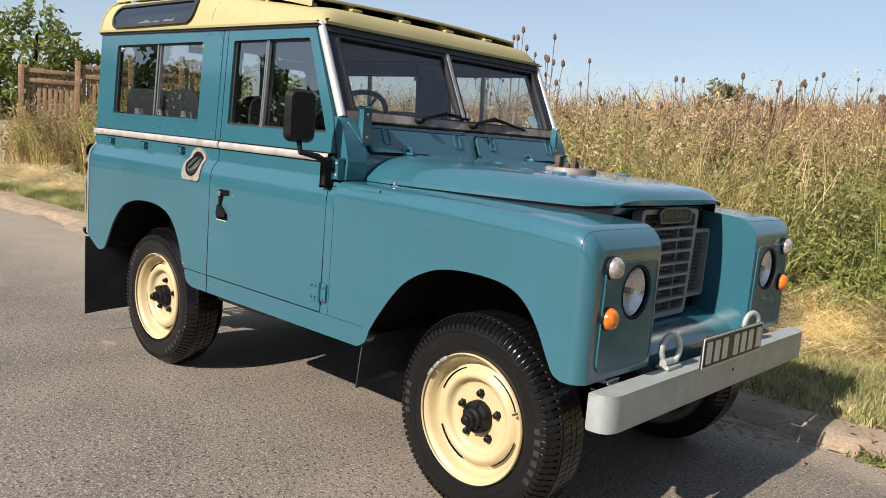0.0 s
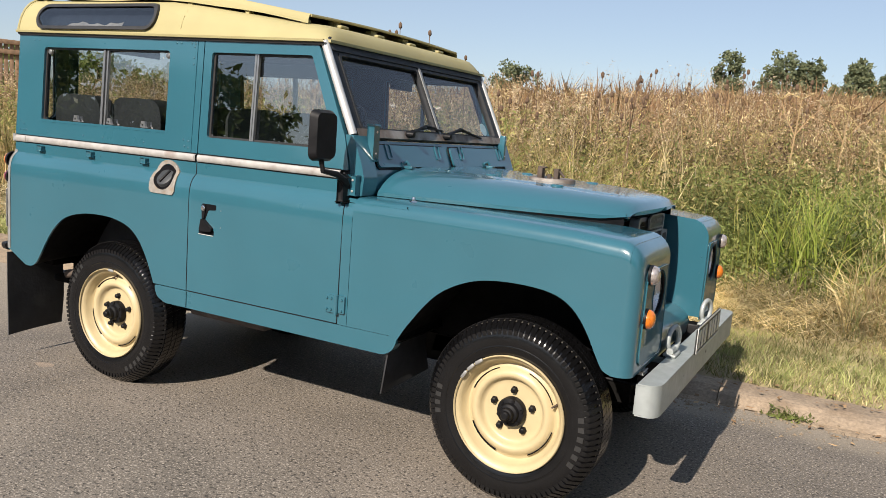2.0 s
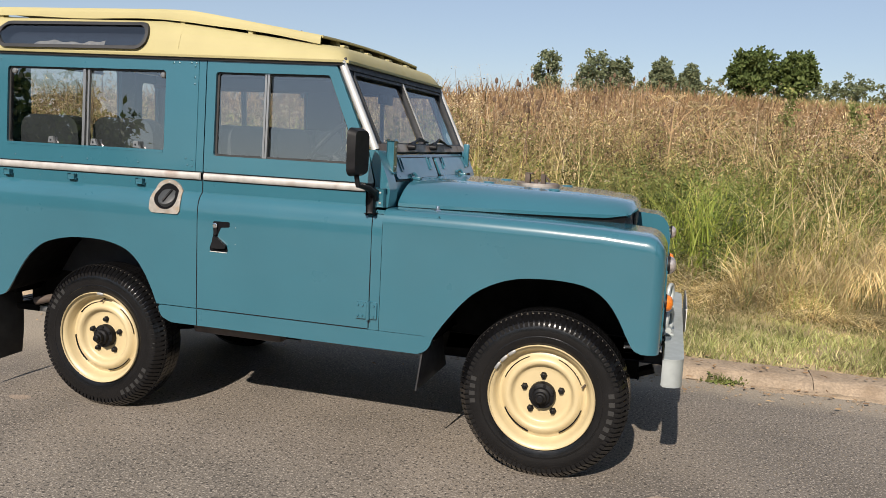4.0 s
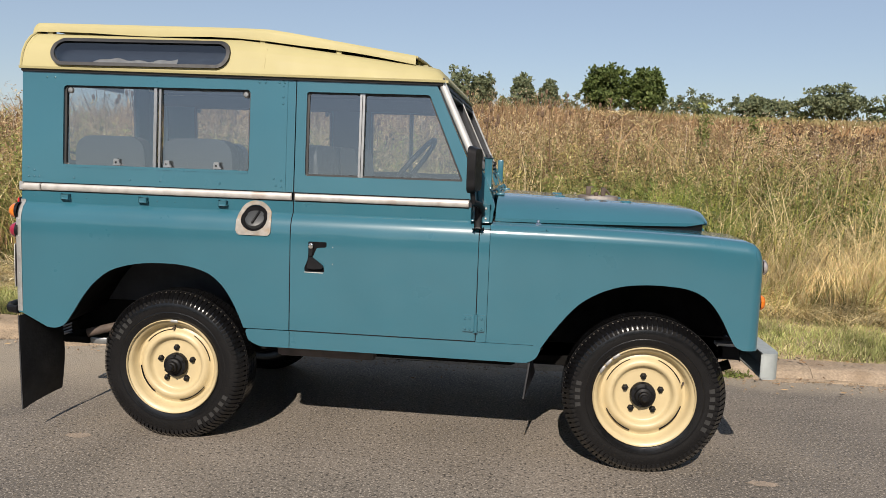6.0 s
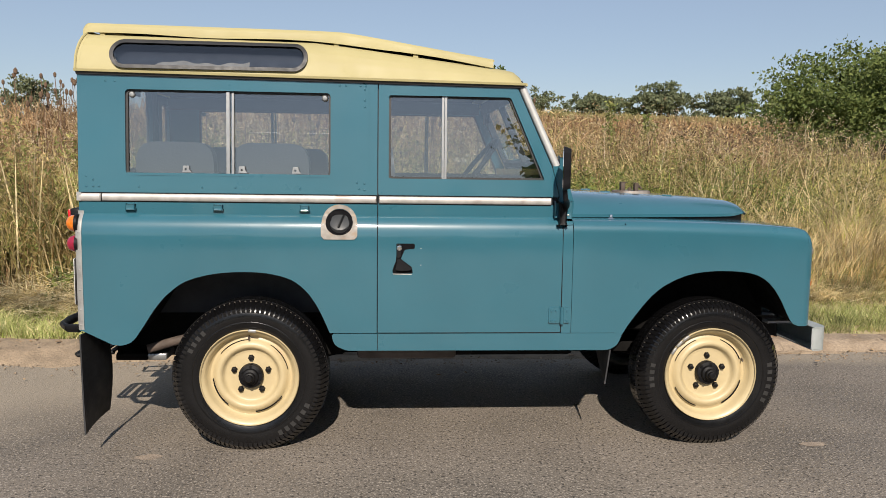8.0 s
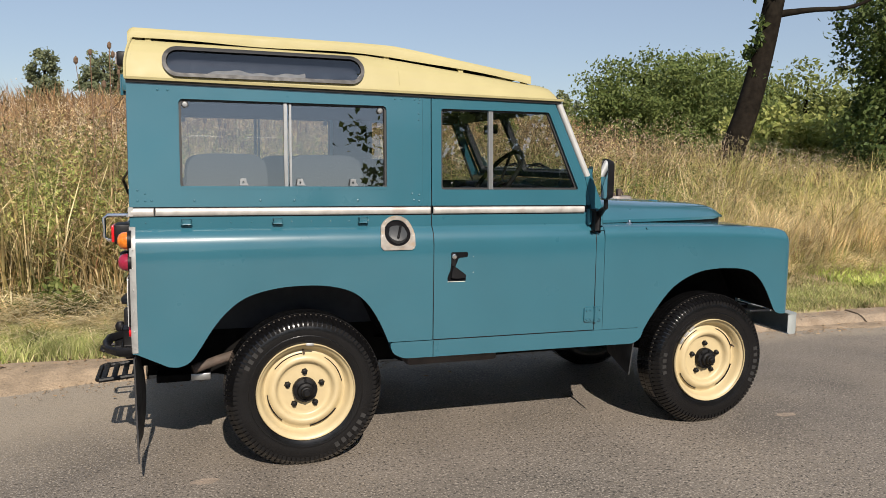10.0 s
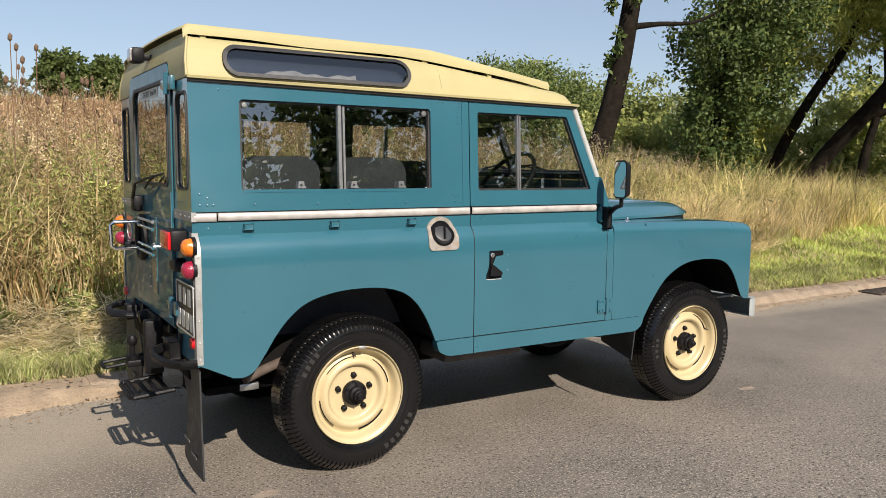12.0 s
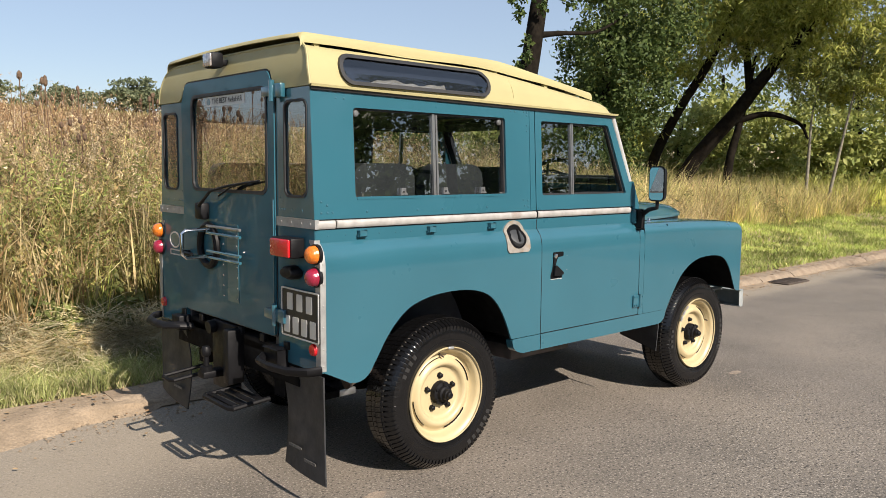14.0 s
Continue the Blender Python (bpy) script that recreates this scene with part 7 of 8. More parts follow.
x = rs.uniform(-0.8, 6.0, n)
y = kerb_y(x) + 0.27 + edge_d(x) + 1.8 * rs.uniform(0, 1, n) ** 1.4 - 0.1
keep = cells(x, y, 0.6) > 0.55
p = np.stack([x, y, ground_z(x, y) - 0.01], -1)[keep]
v, t = ribbons(p, rs.uniform(0.4, 0.95, len(p)), rs.uniform(0.006, 0.012, len(p)), rs.uniform(0.1, 0.8, len(p)), 0.25)
tagged(arrays("fresh_grass", v, t, MEADOW), "fresh yellow-green grass blades among the weeds", "grass", kind="stuff")
fluff = clumps(150, -13, 0.6, 0.3, 3.2, (0.12, 0.35), (1.0, 1.52), (5, 11), 34, 0.032, 0.35, 0.0, 0.82, (0.005, 0.009))
SEEDTOP = leaf_mat("pale_seed_tops", [(0.51, 0.40, 0.24), (0.37, 0.275, 0.15), (0.65, 0.54, 0.36), (0.23, 0.16, 0.085)], None, 1, 0.2, clump=2.0)
tagged(arrays("brown_seed_tops", *fluff[1], SEEDTOP), "fluffy pinkish brown seed heads topping the tall weeds", "weeds", kind="stuff")
v, t = joined(front[0], behind[0], fluff[0], leafy[0])
tagged(arrays("dry_stems", v, t, REDSTEM), "reddish dry stems of the tall weeds", "weeds", kind="stuff")
# thick bleached canes standing at the front
n = 300
x = rs.uniform(-9, 0.2, n)
y = kerb_y(x) + 0.27 + edge_d(x) + rs.uniform(-0.1, 0.5, n)
v, t = ribbons(np.stack([x, y, ground_z(x, y) - 0.01], -1), rs.uniform(0.7, 1.5, n), rs.uniform(0.010, 0.020, n), rs.uniform(0.0, 0.45, n), 0.4)
tagged(arrays("bleached_canes", v, t, PALE), "thick bleached dead stems among the weeds", "weeds", kind="stuff")
DARKDOCK = leaf_mat("dark_dead_thistles", [(0.11, 0.068, 0.042), (0.07, 0.045, 0.03), (0.17, 0.11, 0.066), (0.30, 0.22, 0.14)], None, 1, 0.1)
v, t = joined(*clumps(80, -4, 14, 1.3, 6.5, (0.2, 0.6), (0.8, 1.25), (9, 18), 18, 0.05, 0.4, 0.1, 0.35), *clumps(130, 5.6, 14, 5.0, 9.5, (0.4, 1.0), (1.0, 1.45), (14, 26), 14, 0.07, 0.45, 0.1, 0.25))
tagged(arrays("dead_thistles", v, t, DARKDOCK), "dark brown dead thistles in patches of the field", "weeds", kind="stuff")
# long arching leaves at the front of the weeds
n = 16000
x = rs.uniform(-12, 1.0, n)
y = kerb_y(x) + 0.27 + edge_d(x) + rs.uniform(0, 1, n) ** 1.3 * 1.6 - 0.1
keep = cells(x, y, 0.45) > np.interp(x, (-3.4, -2.2), (0.84, 0.3))
p = np.stack([x, y, ground_z(x, y) - 0.01], -1)[keep]
v, t = ribbons(p, rs.uniform(0.45, 1.25, len(p)) * (0.6 + 0.5 * cells(x, y, 0.45)[keep]), rs.uniform(0.007, 0.017, len(p)), rs.uniform(0.25, 0.95, len(p)), 0.22)
tagged(arrays("arching_straw", *ribbons(p[::5] + np.array([0.05, 0.0, 0.0]), rs.uniform(0.5, 1.3, len(p[::5])), rs.uniform(0.005, 0.010, len(p[::5])), rs.uniform(0.4, 0.97, len(p[::5])), 0.22), PALE), "pale arching dry grass leaves among the weeds", "dry grass", kind="stuff")
tagged(arrays("arching_grass", v, t, LEAFY), "long arching yellow-green grass leaves among the weeds", "grass", kind="stuff")
# feathery grass heads
x, y, de, p = growth(15000, -14, 22, 1.8, 13, 0.0, 11, lambda x, y: np.clip(cells(x, y, 0.6) * 1.3 - 0.25, 0, 1) * np.interp(y, (3, 6, 12), (1, 0.5, 0.2)) * np.interp(x, (-1, 1), (0.4, 1)))
h = rs.uniform(0.8, 1.3, len(x)) * tall(x, y, de)
az, lean = rs.uniform(0, 2 * np.pi, len(x)), rs.uniform(0.05, 0.6, len(x))
st = ribbons(p, h, np.full(len(x), 0.005), lean, 0.4, None, az)
lp = along(p, h, lean, az, rs.uniform(0.80, 1.0, (len(x), 11))) + rs.normal(0, 0.02, (len(x), 11, 3))
v, t = joined(st, leaves(lp.reshape(-1, 3), 0.05, 0.14, -0.8))
tagged(arrays("feathery_grass", v, t, PALE), "tall grass with pale feathery heads", "grass", kind="stuff")
n = 17000
x = rs.uniform(2.2, 11.5, n)
y = kerb_y(x) + 0.27 + edge_d(x) - 0.45 + rs.uniform(0, 1, n) ** 1.4 * 1.2
keep = cells(x, y, 0.4) > np.interp(x, (2, 3.0, 3.5, 7.0, 9, 11), (0.97, 0.93, 0.12, 0.15, 0.45, 0.97))
p = np.stack([x, y, ground_z(x, y) - 0.01], -1)[keep]
k = rs.uniform(0, 1, len(p)) < 0.3
v, t = ribbons(p[k] + np.array([0.02, -0.06, 0.0]), rs.uniform(0.15, 0.5, k.sum()), rs.uniform(0.005, 0.010, k.sum()), rs.uniform(0.2, 0.97, k.sum()))
tagged(arrays("fresh_grass", v, t, TUFT), "fresh green grass at the foot of the straw", "grass", kind="stuff")
v, t = ribbons(p, rs.uniform(0.25, 0.7, len(p)) * np.interp(p[:, 0], (3.5, 5.5), (1.0, 1.35)), rs.uniform(0.004, 0.009, len(p)), rs.uniform(0.3, 0.99, len(p)))
tagged(arrays("pale_straw", v, t, PALE), "pale dry grass along the front of the weeds", "dry grass", kind="stuff")
# beaten-down swath and green tufts between the weeds and the kerb
n = 26000
x = rs.uniform(-11, 2.0, n)
d = 0.6 + 0.85 * rs.beta(2.2, 1.8, n) + 0.1 * np.sin(1.7 * x)
y = kerb_y(x) + 0.27 + d
z = ground_z(x, y) + rs.uniform(0, 1, n) ** 1.6 * 0.24 * np.exp(-((d - 1.1) / 0.3) ** 2) * (0.4 + 0.9 * cells(x, d, 0.35))
v, t = ribbons(np.stack([x, y, z], -1), rs.uniform(0.25, 0.8, n), rs.uniform(0.005, 0.011, n), rs.uniform(0.93, 1.0, n), 0.5)
v[:, 2] = np.minimum(v[:, 2], np.repeat(z, 5) + 0.07)
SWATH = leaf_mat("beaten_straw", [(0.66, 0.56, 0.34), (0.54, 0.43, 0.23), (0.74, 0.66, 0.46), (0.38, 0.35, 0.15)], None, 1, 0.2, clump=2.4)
tagged(arrays("beaten_straw", v, t, SWATH), "beaten-down pale straw lying along the verge", "dry grass", kind="stuff")
n = 460
cx, cd = -9 + 18 * rs.uniform(0, 1, n) ** 1.5, rs.uniform(0.02, 0.8, n) ** 0.8
i = np.repeat(np.arange(n), rs.randint(40, 130, n))
x, y = cx[i] + rs.normal(0, 0.13, len(i)), (kerb_y(cx) + 0.27 + cd)[i] + rs.normal(0, 0.10, len(i))
y = np.maximum(y, kerb_y(x) + 0.25)
v, t = ribbons(np.stack([x, y, ground_z(x, y) - 0.005], -1), rs.uniform(0.035, 0.125, len(i)) * (0.7 + 0.6 * cells(cx, cd, 0.3))[i], rs.uniform(0.003, 0.007, len(i)), rs.uniform(0.4, 1.0, len(i)))
tagged(arrays("grass_tufts", v, t, TUFT), "fresh green grass tufts beside the kerb", "grass", kind="stuff")
n = 1500
x = rs.uniform(-7, 14, n)
y = kerb_y(x) + 0.12 + rs.normal(0, 0.22, n)
z = np.where(y < kerb_y(x) + 0.02, 0.02, 0.1)
v, t = leaves(np.stack([x, y, z], -1), 0.045, 0.5)
v[:, 2] = np.repeat(z, 4) + 0.25 * (v[:, 2] - np.repeat(z, 4))
LITTER = leaf_mat("dry_leaf_litter", [(0.30, 0.19, 0.10), (0.20, 0.12, 0.065), (0.44, 0.31, 0.17)], None, 1, 0.1)
tagged(arrays("dry_leaves", v, t, LITTER), "curled dry leaves scattered along the kerb", "leaves", kind="stuff")

weed = tagged(new("gutter_weed"), "small green weed growing from the gutter at the kerb", "weed")
weed.location = (3.1, 1.15, 0.0)
v, t = joined(ribbons(np.stack([rs.normal(0, 0.05, 60), rs.normal(0, 0.015, 60), np.zeros(60)], -1), rs.uniform(0.04, 0.1, 60), rs.uniform(0.004, 0.008, 60), rs.uniform(0.6, 1.0, 60)),
              leaves(np.stack([rs.normal(0, 0.07, 130), rs.normal(-0.015, 0.02, 130), np.abs(rs.normal(0.02, 0.012, 130))], -1), 0.03, 0.5))
tagged(arrays("foliage", v, t, FORB, weed), "small green leaves and blades", kind="stuff")

# brown docks, thistles gone to seed, bright reeds
x, y, de, p = growth(24000, -14, 22, 1.8, 14, 0.5, 12, lambda x, y: np.clip((noise2(x, y, 0.7) - 0.25) * 2, 0.15, 1) * np.clip(0.35 + 0.13 * (y - 3), 0.3, 1) * np.interp(x, (-1, 1), (0.45, 1)))
h = rs.uniform(0.85, 1.4, len(x)) * tall(x, y, de) * np.interp((x - 1.3) / (y + 4.6), (0.3, 0.7), (1, 0.8))
az, lean = rs.uniform(0, 2 * np.pi, len(x)), rs.uniform(0.05, 0.7, len(x))
st = ribbons(p, h, rs.uniform(0.004, 0.008, len(x)), lean, 0.4, None, az)
k = 8
lp = along(p, h, lean, az, rs.uniform(0.55, 1.0, (len(x), k))) + rs.normal(0, 0.045, (len(x), k, 3))
lv = leaves(lp.reshape(-1, 3), 0.036, 0.4)
v, t = joined(st, lv)
tagged(arrays("seed_heads", v, t, DOCK), "brown withered docks and seed heads", "weeds", kind="stuff")
x, y, de, p = growth(5200, -14, 18, 1.8, 11, 0.2, 9, lambda x, y: np.clip((noise2(x, y, 1.1) - 0.4) * 3, 0.05, 1))
h = rs.uniform(0.8, 1.35, len(x)) * tall(x, y, de)
st = ribbons(p, h, np.full(len(x), 0.006), rs.uniform(0.0, 0.2, len(x)), 0.4)
lp = (p + np.stack([np.zeros(len(x)), np.zeros(len(x)), h], -1))[:, None, :] + rs.normal(0, 1, (len(x), 14, 3)) * np.array([0.045, 0.045, 0.022])
v, t = joined(st, leaves(lp.reshape(-1, 3), 0.02, 0.5))
FLUFF = leaf_mat("pale_seed_fluff", [(0.62, 0.52, 0.38), (0.48, 0.36, 0.23), (0.72, 0.64, 0.52)], None, 1, 0.3)
tagged(arrays("pale_seed_heads", v, t, FLUFF), "pale dry flower heads gone to seed", "weeds", kind="stuff")
REED = leaf_mat("bright_reeds", [(0.33, 0.40, 0.075), (0.22, 0.30, 0.05), (0.46, 0.49, 0.13)], None, 1, 0.4)
n = 600
k = rs.choice(4, n, p=(0.5, 0.2, 0.15, 0.15))
cx, cy = np.array([2.95, 3.5, -2.6, 0.6])[k], np.array([3.42, 4.1, 3.4, 4.0])[k]
xx, yy = cx + rs.normal(0, 0.15, n), cy + rs.normal(0, 0.12, n)
v, t = ribbons(np.stack([xx, yy, ground_z(xx, yy)], -1), rs.uniform(0.45, 0.98, n), rs.uniform(0.007, 0.014, n), rs.uniform(0.1, 0.75, n))
tagged(arrays("bright_reeds", v, t, REED), "patches of bright yellow-green sedge among the weeds", "sedge", kind="stuff")

GOLD = leaf_mat("golden_grass", [(0.62, 0.53, 0.22), (0.50, 0.47, 0.16), (0.68, 0.52, 0.28), (0.40, 0.42, 0.12)], [(0.56, 0.38, 0.20), (0.62, 0.50, 0.26), (0.42, 0.40, 0.14)], 0.6, 0.4, patch_edge=(0.5, 0.62), clump=1.4)
n = 12000
x = rs.uniform(6.5, 21, n)
y = kerb_y(x) + 0.27 + edge_d(x) - 0.2 + 3.4 * rs.uniform(0, 1, n) ** 1.4
keep = cells(x, y, 0.7) > 0.22
p = np.stack([x, y, ground_z(x, y) - 0.01], -1)[keep]
v, t = ribbons(p, rs.uniform(0.5, 1.15, len(p)) * (0.65 + 0.55 * cells(x, y, 0.7)[keep]), rs.uniform(0.007, 0.015, len(p)), rs.uniform(0.2, 0.9, len(p)))
tagged(arrays("golden_grass", v, t, GOLD), "tall golden grass in front of the wood", "grass", kind="stuff")

n = 15000
x = rs.uniform(6.5, 19, n)
y = kerb_y(x) + 0.28 + edge_d(x) * rs.uniform(0, 1, n)
v, t = ribbons(np.stack([x, y, ground_z(x, y) - 0.005], -1), rs.uniform(0.05, 0.13, n), rs.uniform(0.010, 0.020, n), rs.uniform(0.5, 1.0, n))
tagged(arrays("green_turf", v, t, LAWN), "dense green turf on the verge ahead", "grass", kind="stuff")

# the field behind, coarser with distance
n = 84000
yy = 10.5 + rs.uniform(0, 1, n) ** 1.9 * 126
xx = rs.uniform(-1, 1, n) * (14 + 0.62 * yy) + 4 + 0.1 * yy
p = np.stack([xx, yy, ground_z(xx, yy) - 0.02], -1)
low = np.interp((xx - 1.3) / (yy + 4.6), (0.02, 0.4), (1.0, 0.5))          # shorter towards the wood
h = rs.uniform(0.7, 1.6, n) * (0.7 + 0.35 * noise2(xx, yy, 0.25) + 0.3 * cells(xx, yy, 0.9)) * low
w = (0.012 + 0.0024 * yy) * rs.uniform(0.5, 1.5, n)
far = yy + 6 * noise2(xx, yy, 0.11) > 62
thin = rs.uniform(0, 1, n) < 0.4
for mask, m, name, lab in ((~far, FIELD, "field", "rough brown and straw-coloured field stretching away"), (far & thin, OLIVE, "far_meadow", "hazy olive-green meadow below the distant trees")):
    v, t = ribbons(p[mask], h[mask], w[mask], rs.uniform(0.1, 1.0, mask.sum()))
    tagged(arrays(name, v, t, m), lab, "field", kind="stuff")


# teasels that stand against the sky
def teasel(x, y, h, seed):
    r = random.Random(seed)
    z = float(ground_z(x, y))
    th = tagged(new("teasel"), "tall dry brown teasel with egg-shaped heads", "teasel", group="teasels in the weeds")
    th.location = (x, y, z)
    lx, ly = r.uniform(-0.08, 0.08), r.uniform(-0.08, 0.08)
    part("stem", tube([(0, 0, 0), (lx * 0.5, ly * 0.5, h * 0.5), (lx, ly, h)], [0.006, 0.005, 0.004], 5), STALK, th)
    tips = [(lx, ly, h)]
    for k in range(r.randrange(2, 5)):
        a, zz, out = r.uniform(0, 6.28), r.uniform(0.62, 0.85) * h, r.uniform(0.08, 0.2)
        tip = (lx * zz / h + out * math.cos(a), ly * zz / h + out * math.sin(a), zz + r.uniform(0.15, 0.32))
        part("branch", tube([(lx * zz / h, ly * zz / h, zz), (tip[0] * 0.8 + lx * 0.2, tip[1] * 0.8 + ly * 0.2, zz + 0.06), tip], 0.003, 4), STALK, th)
        tips.append(tip)
    for tp in tips:
        b = bmesh.new()
        bmesh.ops.create_icosphere(b, subdivisions=1, radius=1.0)
        s = r.uniform(0.8, 1.15)
        turned(b, Matrix.Translation((tp[0], tp[1], tp[2] + 0.03)) @ Matrix.Diagonal((0.021 * s, 0.021 * s, 0.038 * s, 1)))
        part("head", b, HEAD, th, smooth=0)


STALK = mat("teasel_stalk", (0.15, 0.092, 0.055), 0.9, vary=0.3, scale=30.0)
HEAD = mat("teasel_head", (0.115, 0.072, 0.044), 0.9, vary=0.3, scale=60.0)
r0 = random.Random(21)
for i in range(8):
    teasel(r0.uniform(-1.0, 2.6), r0.uniform(4.2, 6.6), r0.uniform(1.15, 1.48), 100 + i)
for i in range(6):
    teasel(r0.uniform(-3.6, -2.2), r0.uniform(4.6, 6.0), r0.uniform(1.45, 1.62), 200 + i)
for i, (tx, ty, top) in enumerate(((-1.26, 3.75, 2.36), (-1.12, 3.65, 2.42), (-0.96, 3.95, 2.38), (-0.70, 3.6, 2.12), (-0.4, 3.9, 2.14))):
    teasel(tx, ty, top - float(ground_z(tx, ty)), 400 + i)
for i in range(4):
    teasel(r0.uniform(0.4, 2.2), r0.uniform(5.2, 8.5), r0.uniform(1.25, 1.5), 300 + i)


# tall leafy stems rising out of the dry growth
def leafy_stem(x, y, top, seed):
    r, z = np.random.RandomState(seed), float(ground_z(x, y))
    th = tagged(new("tall_weed"), "tall green leafy weed stem above dry growth", "weed")
    th.location = (x, y, z)
    h = top - z
    part("stem", tube([(0, 0, 0), (0.03, 0.0, h * 0.5), (0.0, 0.02, h * 0.8), (0.05, 0.0, h)], [0.012, 0.010, 0.007, 0.004], 6), STALK, th)
    f = r.uniform(0.3, 1.0, 420)
    c = np.stack([0.02 + r.normal(0, 0.065, 420) * (1.25 - 0.8 * f), r.normal(0, 0.065, 420) * (1.25 - 0.8 * f), f * h], -1)
    tagged(arrays("foliage", *leaves(c, 0.07, 0.5, 0.2), FORB, th), "small green leaves up the stem", kind="stuff")


leafy_stem(4.08, 7.6, 2.36, 1)
leafy_stem(5.11, 8.97, 2.27, 2)
leafy_stem(5.25, 9.1, 2.15, 3)


# dead hogweed with flat seed heads, tall above the rest
def hogweed(x, y, h, seed):
    r = random.Random(seed)
    z = float(ground_z(x, y))
    th = tagged(new("hogweed"), "dead hogweed stem with flat pale seed umbels", "weed")
    th.location = (x, y, z)
    part("stem", tube([(0, 0, 0), (0.02, 0.01, h * 0.55), (0.05, 0.0, h - 0.06)], [0.010, 0.008, 0.005], 6), REDSTEM, th)
    for k, (ox, top, rad) in enumerate(((0.05, h, 0.13), (-0.13, h - 0.01, 0.10), (0.25, h - 0.06, 0.07))):
        if k:
            part("branch", tube([(0.03, 0.005, h * 0.72), (ox * 0.6, 0.02, h * 0.85), (ox, 0.02, top - 0.05)], [0.006, 0.005, 0.004], 5), REDSTEM, th)
        ray = bmesh.new()
        for j in range(16):
            a, f = 2 * math.pi * j / 16, r.uniform(0.55, 1.0)
            tip = (ox + rad * f * math.cos(a), 0.01 + rad * f * math.sin(a), top + r.uniform(-0.01, 0.01))
            tube([(ox, 0.01, top - 0.055), tip], [0.0022, 0.0015], 4, ray)
            for q in range(4):
                c = Vector(tip) + Vector((r.uniform(-1, 1), r.uniform(-1, 1), r.uniform(-0.2, 0.3))) * 0.018
                ray.faces.new([ray.verts.new(c + Vector(d) * 0.009) for d in ((1, 0, 0), (0, 1, 0.2), (-1, 0, 0), (0, -1, -0.2))])
        part("umbel", ray, PALE, th)


hogweed(2.6, 4.8, 2.02 - float(ground_z(2.6, 4.8)), 1)
hogweed(3.0, 5.3, 1.96 - float(ground_z(3.0, 5.3)), 2)


# trees
def crown_points(blobs, total):
    vol = np.array([b[3] * b[4] * b[5] for b in blobs]) ** 0.75
    out = []
    for (cx, cy, cz, rx, ry, rz), share_n in zip(blobs, vol / vol.sum()):
        n = int(total * share_n)
        m = max(6, n // 42)
        u = rs.normal(size=(m, 3))
        u /= np.linalg.norm(u, axis=1)[:, None]
        c = u * (rs.uniform(0.25, 1.0, m) ** 0.45)[:, None] * rs.uniform(0.75, 1.12, m)[:, None]
        which = rs.randint(0, m, n)
        q = c[which] + rs.normal(0, 0.105, (n, 3))
        out.append(q * np.array([rx, ry, rz]) + np.array([cx, cy, cz]))
    return np.concatenate(out)


def tree(label, stems, blobs, total, size, leaf, ratio=0.5, droop=0.0, name="tree", category="tree", bark=None):
    """stems: lines of (x, y, z, radius), the first from the ground; blobs: the crown's rough masses."""
    x0, y0, z0 = (stems[0][0][:3] if stems else (blobs[0][0], blobs[0][1], float(ground_z(blobs[0][0], blobs[0][1]))))
    th = tagged(new(name), label, category)
    th.location = (x0, y0, z0)
    for i, line in enumerate(stems):
        pts = smooth_line([np.array(q) for q in line], 5)
        rel = [(q[0] - x0, q[1] - y0, q[2] - z0) for q in pts]
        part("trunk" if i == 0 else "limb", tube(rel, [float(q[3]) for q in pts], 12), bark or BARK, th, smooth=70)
    pts = crown_points(blobs, total) - np.array([x0, y0, z0])
    v, t = leaves(pts, size, ratio, droop)
    arrays("crown", v, t, leaf, th)
    return th


def gz(x, y):
    return float(ground_z(x, y)) - 0.1


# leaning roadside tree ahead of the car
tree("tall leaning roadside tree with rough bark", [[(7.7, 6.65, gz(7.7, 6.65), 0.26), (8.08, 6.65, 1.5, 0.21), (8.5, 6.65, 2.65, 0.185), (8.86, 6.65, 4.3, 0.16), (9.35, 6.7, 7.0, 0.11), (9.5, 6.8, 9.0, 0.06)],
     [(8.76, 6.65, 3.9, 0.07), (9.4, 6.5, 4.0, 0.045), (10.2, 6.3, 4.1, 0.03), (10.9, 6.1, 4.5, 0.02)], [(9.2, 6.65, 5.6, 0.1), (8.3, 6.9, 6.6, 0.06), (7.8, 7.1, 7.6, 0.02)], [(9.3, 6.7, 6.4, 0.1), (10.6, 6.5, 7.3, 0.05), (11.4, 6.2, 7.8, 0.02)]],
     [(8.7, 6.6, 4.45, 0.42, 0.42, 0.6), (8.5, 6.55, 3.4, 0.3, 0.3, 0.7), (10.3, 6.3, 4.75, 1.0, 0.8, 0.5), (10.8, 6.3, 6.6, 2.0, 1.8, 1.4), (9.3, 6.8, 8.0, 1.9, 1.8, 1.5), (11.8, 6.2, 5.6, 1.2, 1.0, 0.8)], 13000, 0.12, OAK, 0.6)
tree("dense dark evergreen tree at the wood edge", [[(13.9, 9.0, gz(13.9, 9.0), 0.16), (13.95, 8.9, 3.0, 0.12), (14.1, 8.8, 6.0, 0.05)]],
     [(13.75, 8.9, 2.3, 0.95, 1.0, 1.25), (14.3, 8.5, 3.6, 1.2, 1.3, 1.3), (13.75, 8.9, 4.3, 1.1, 1.2, 1.1), (15.0, 8.4, 5.6, 1.6, 1.6, 1.5), (14.3, 8.8, 1.4, 1.1, 0.9, 0.6)], 20000, 0.12, OAK, 0.6)
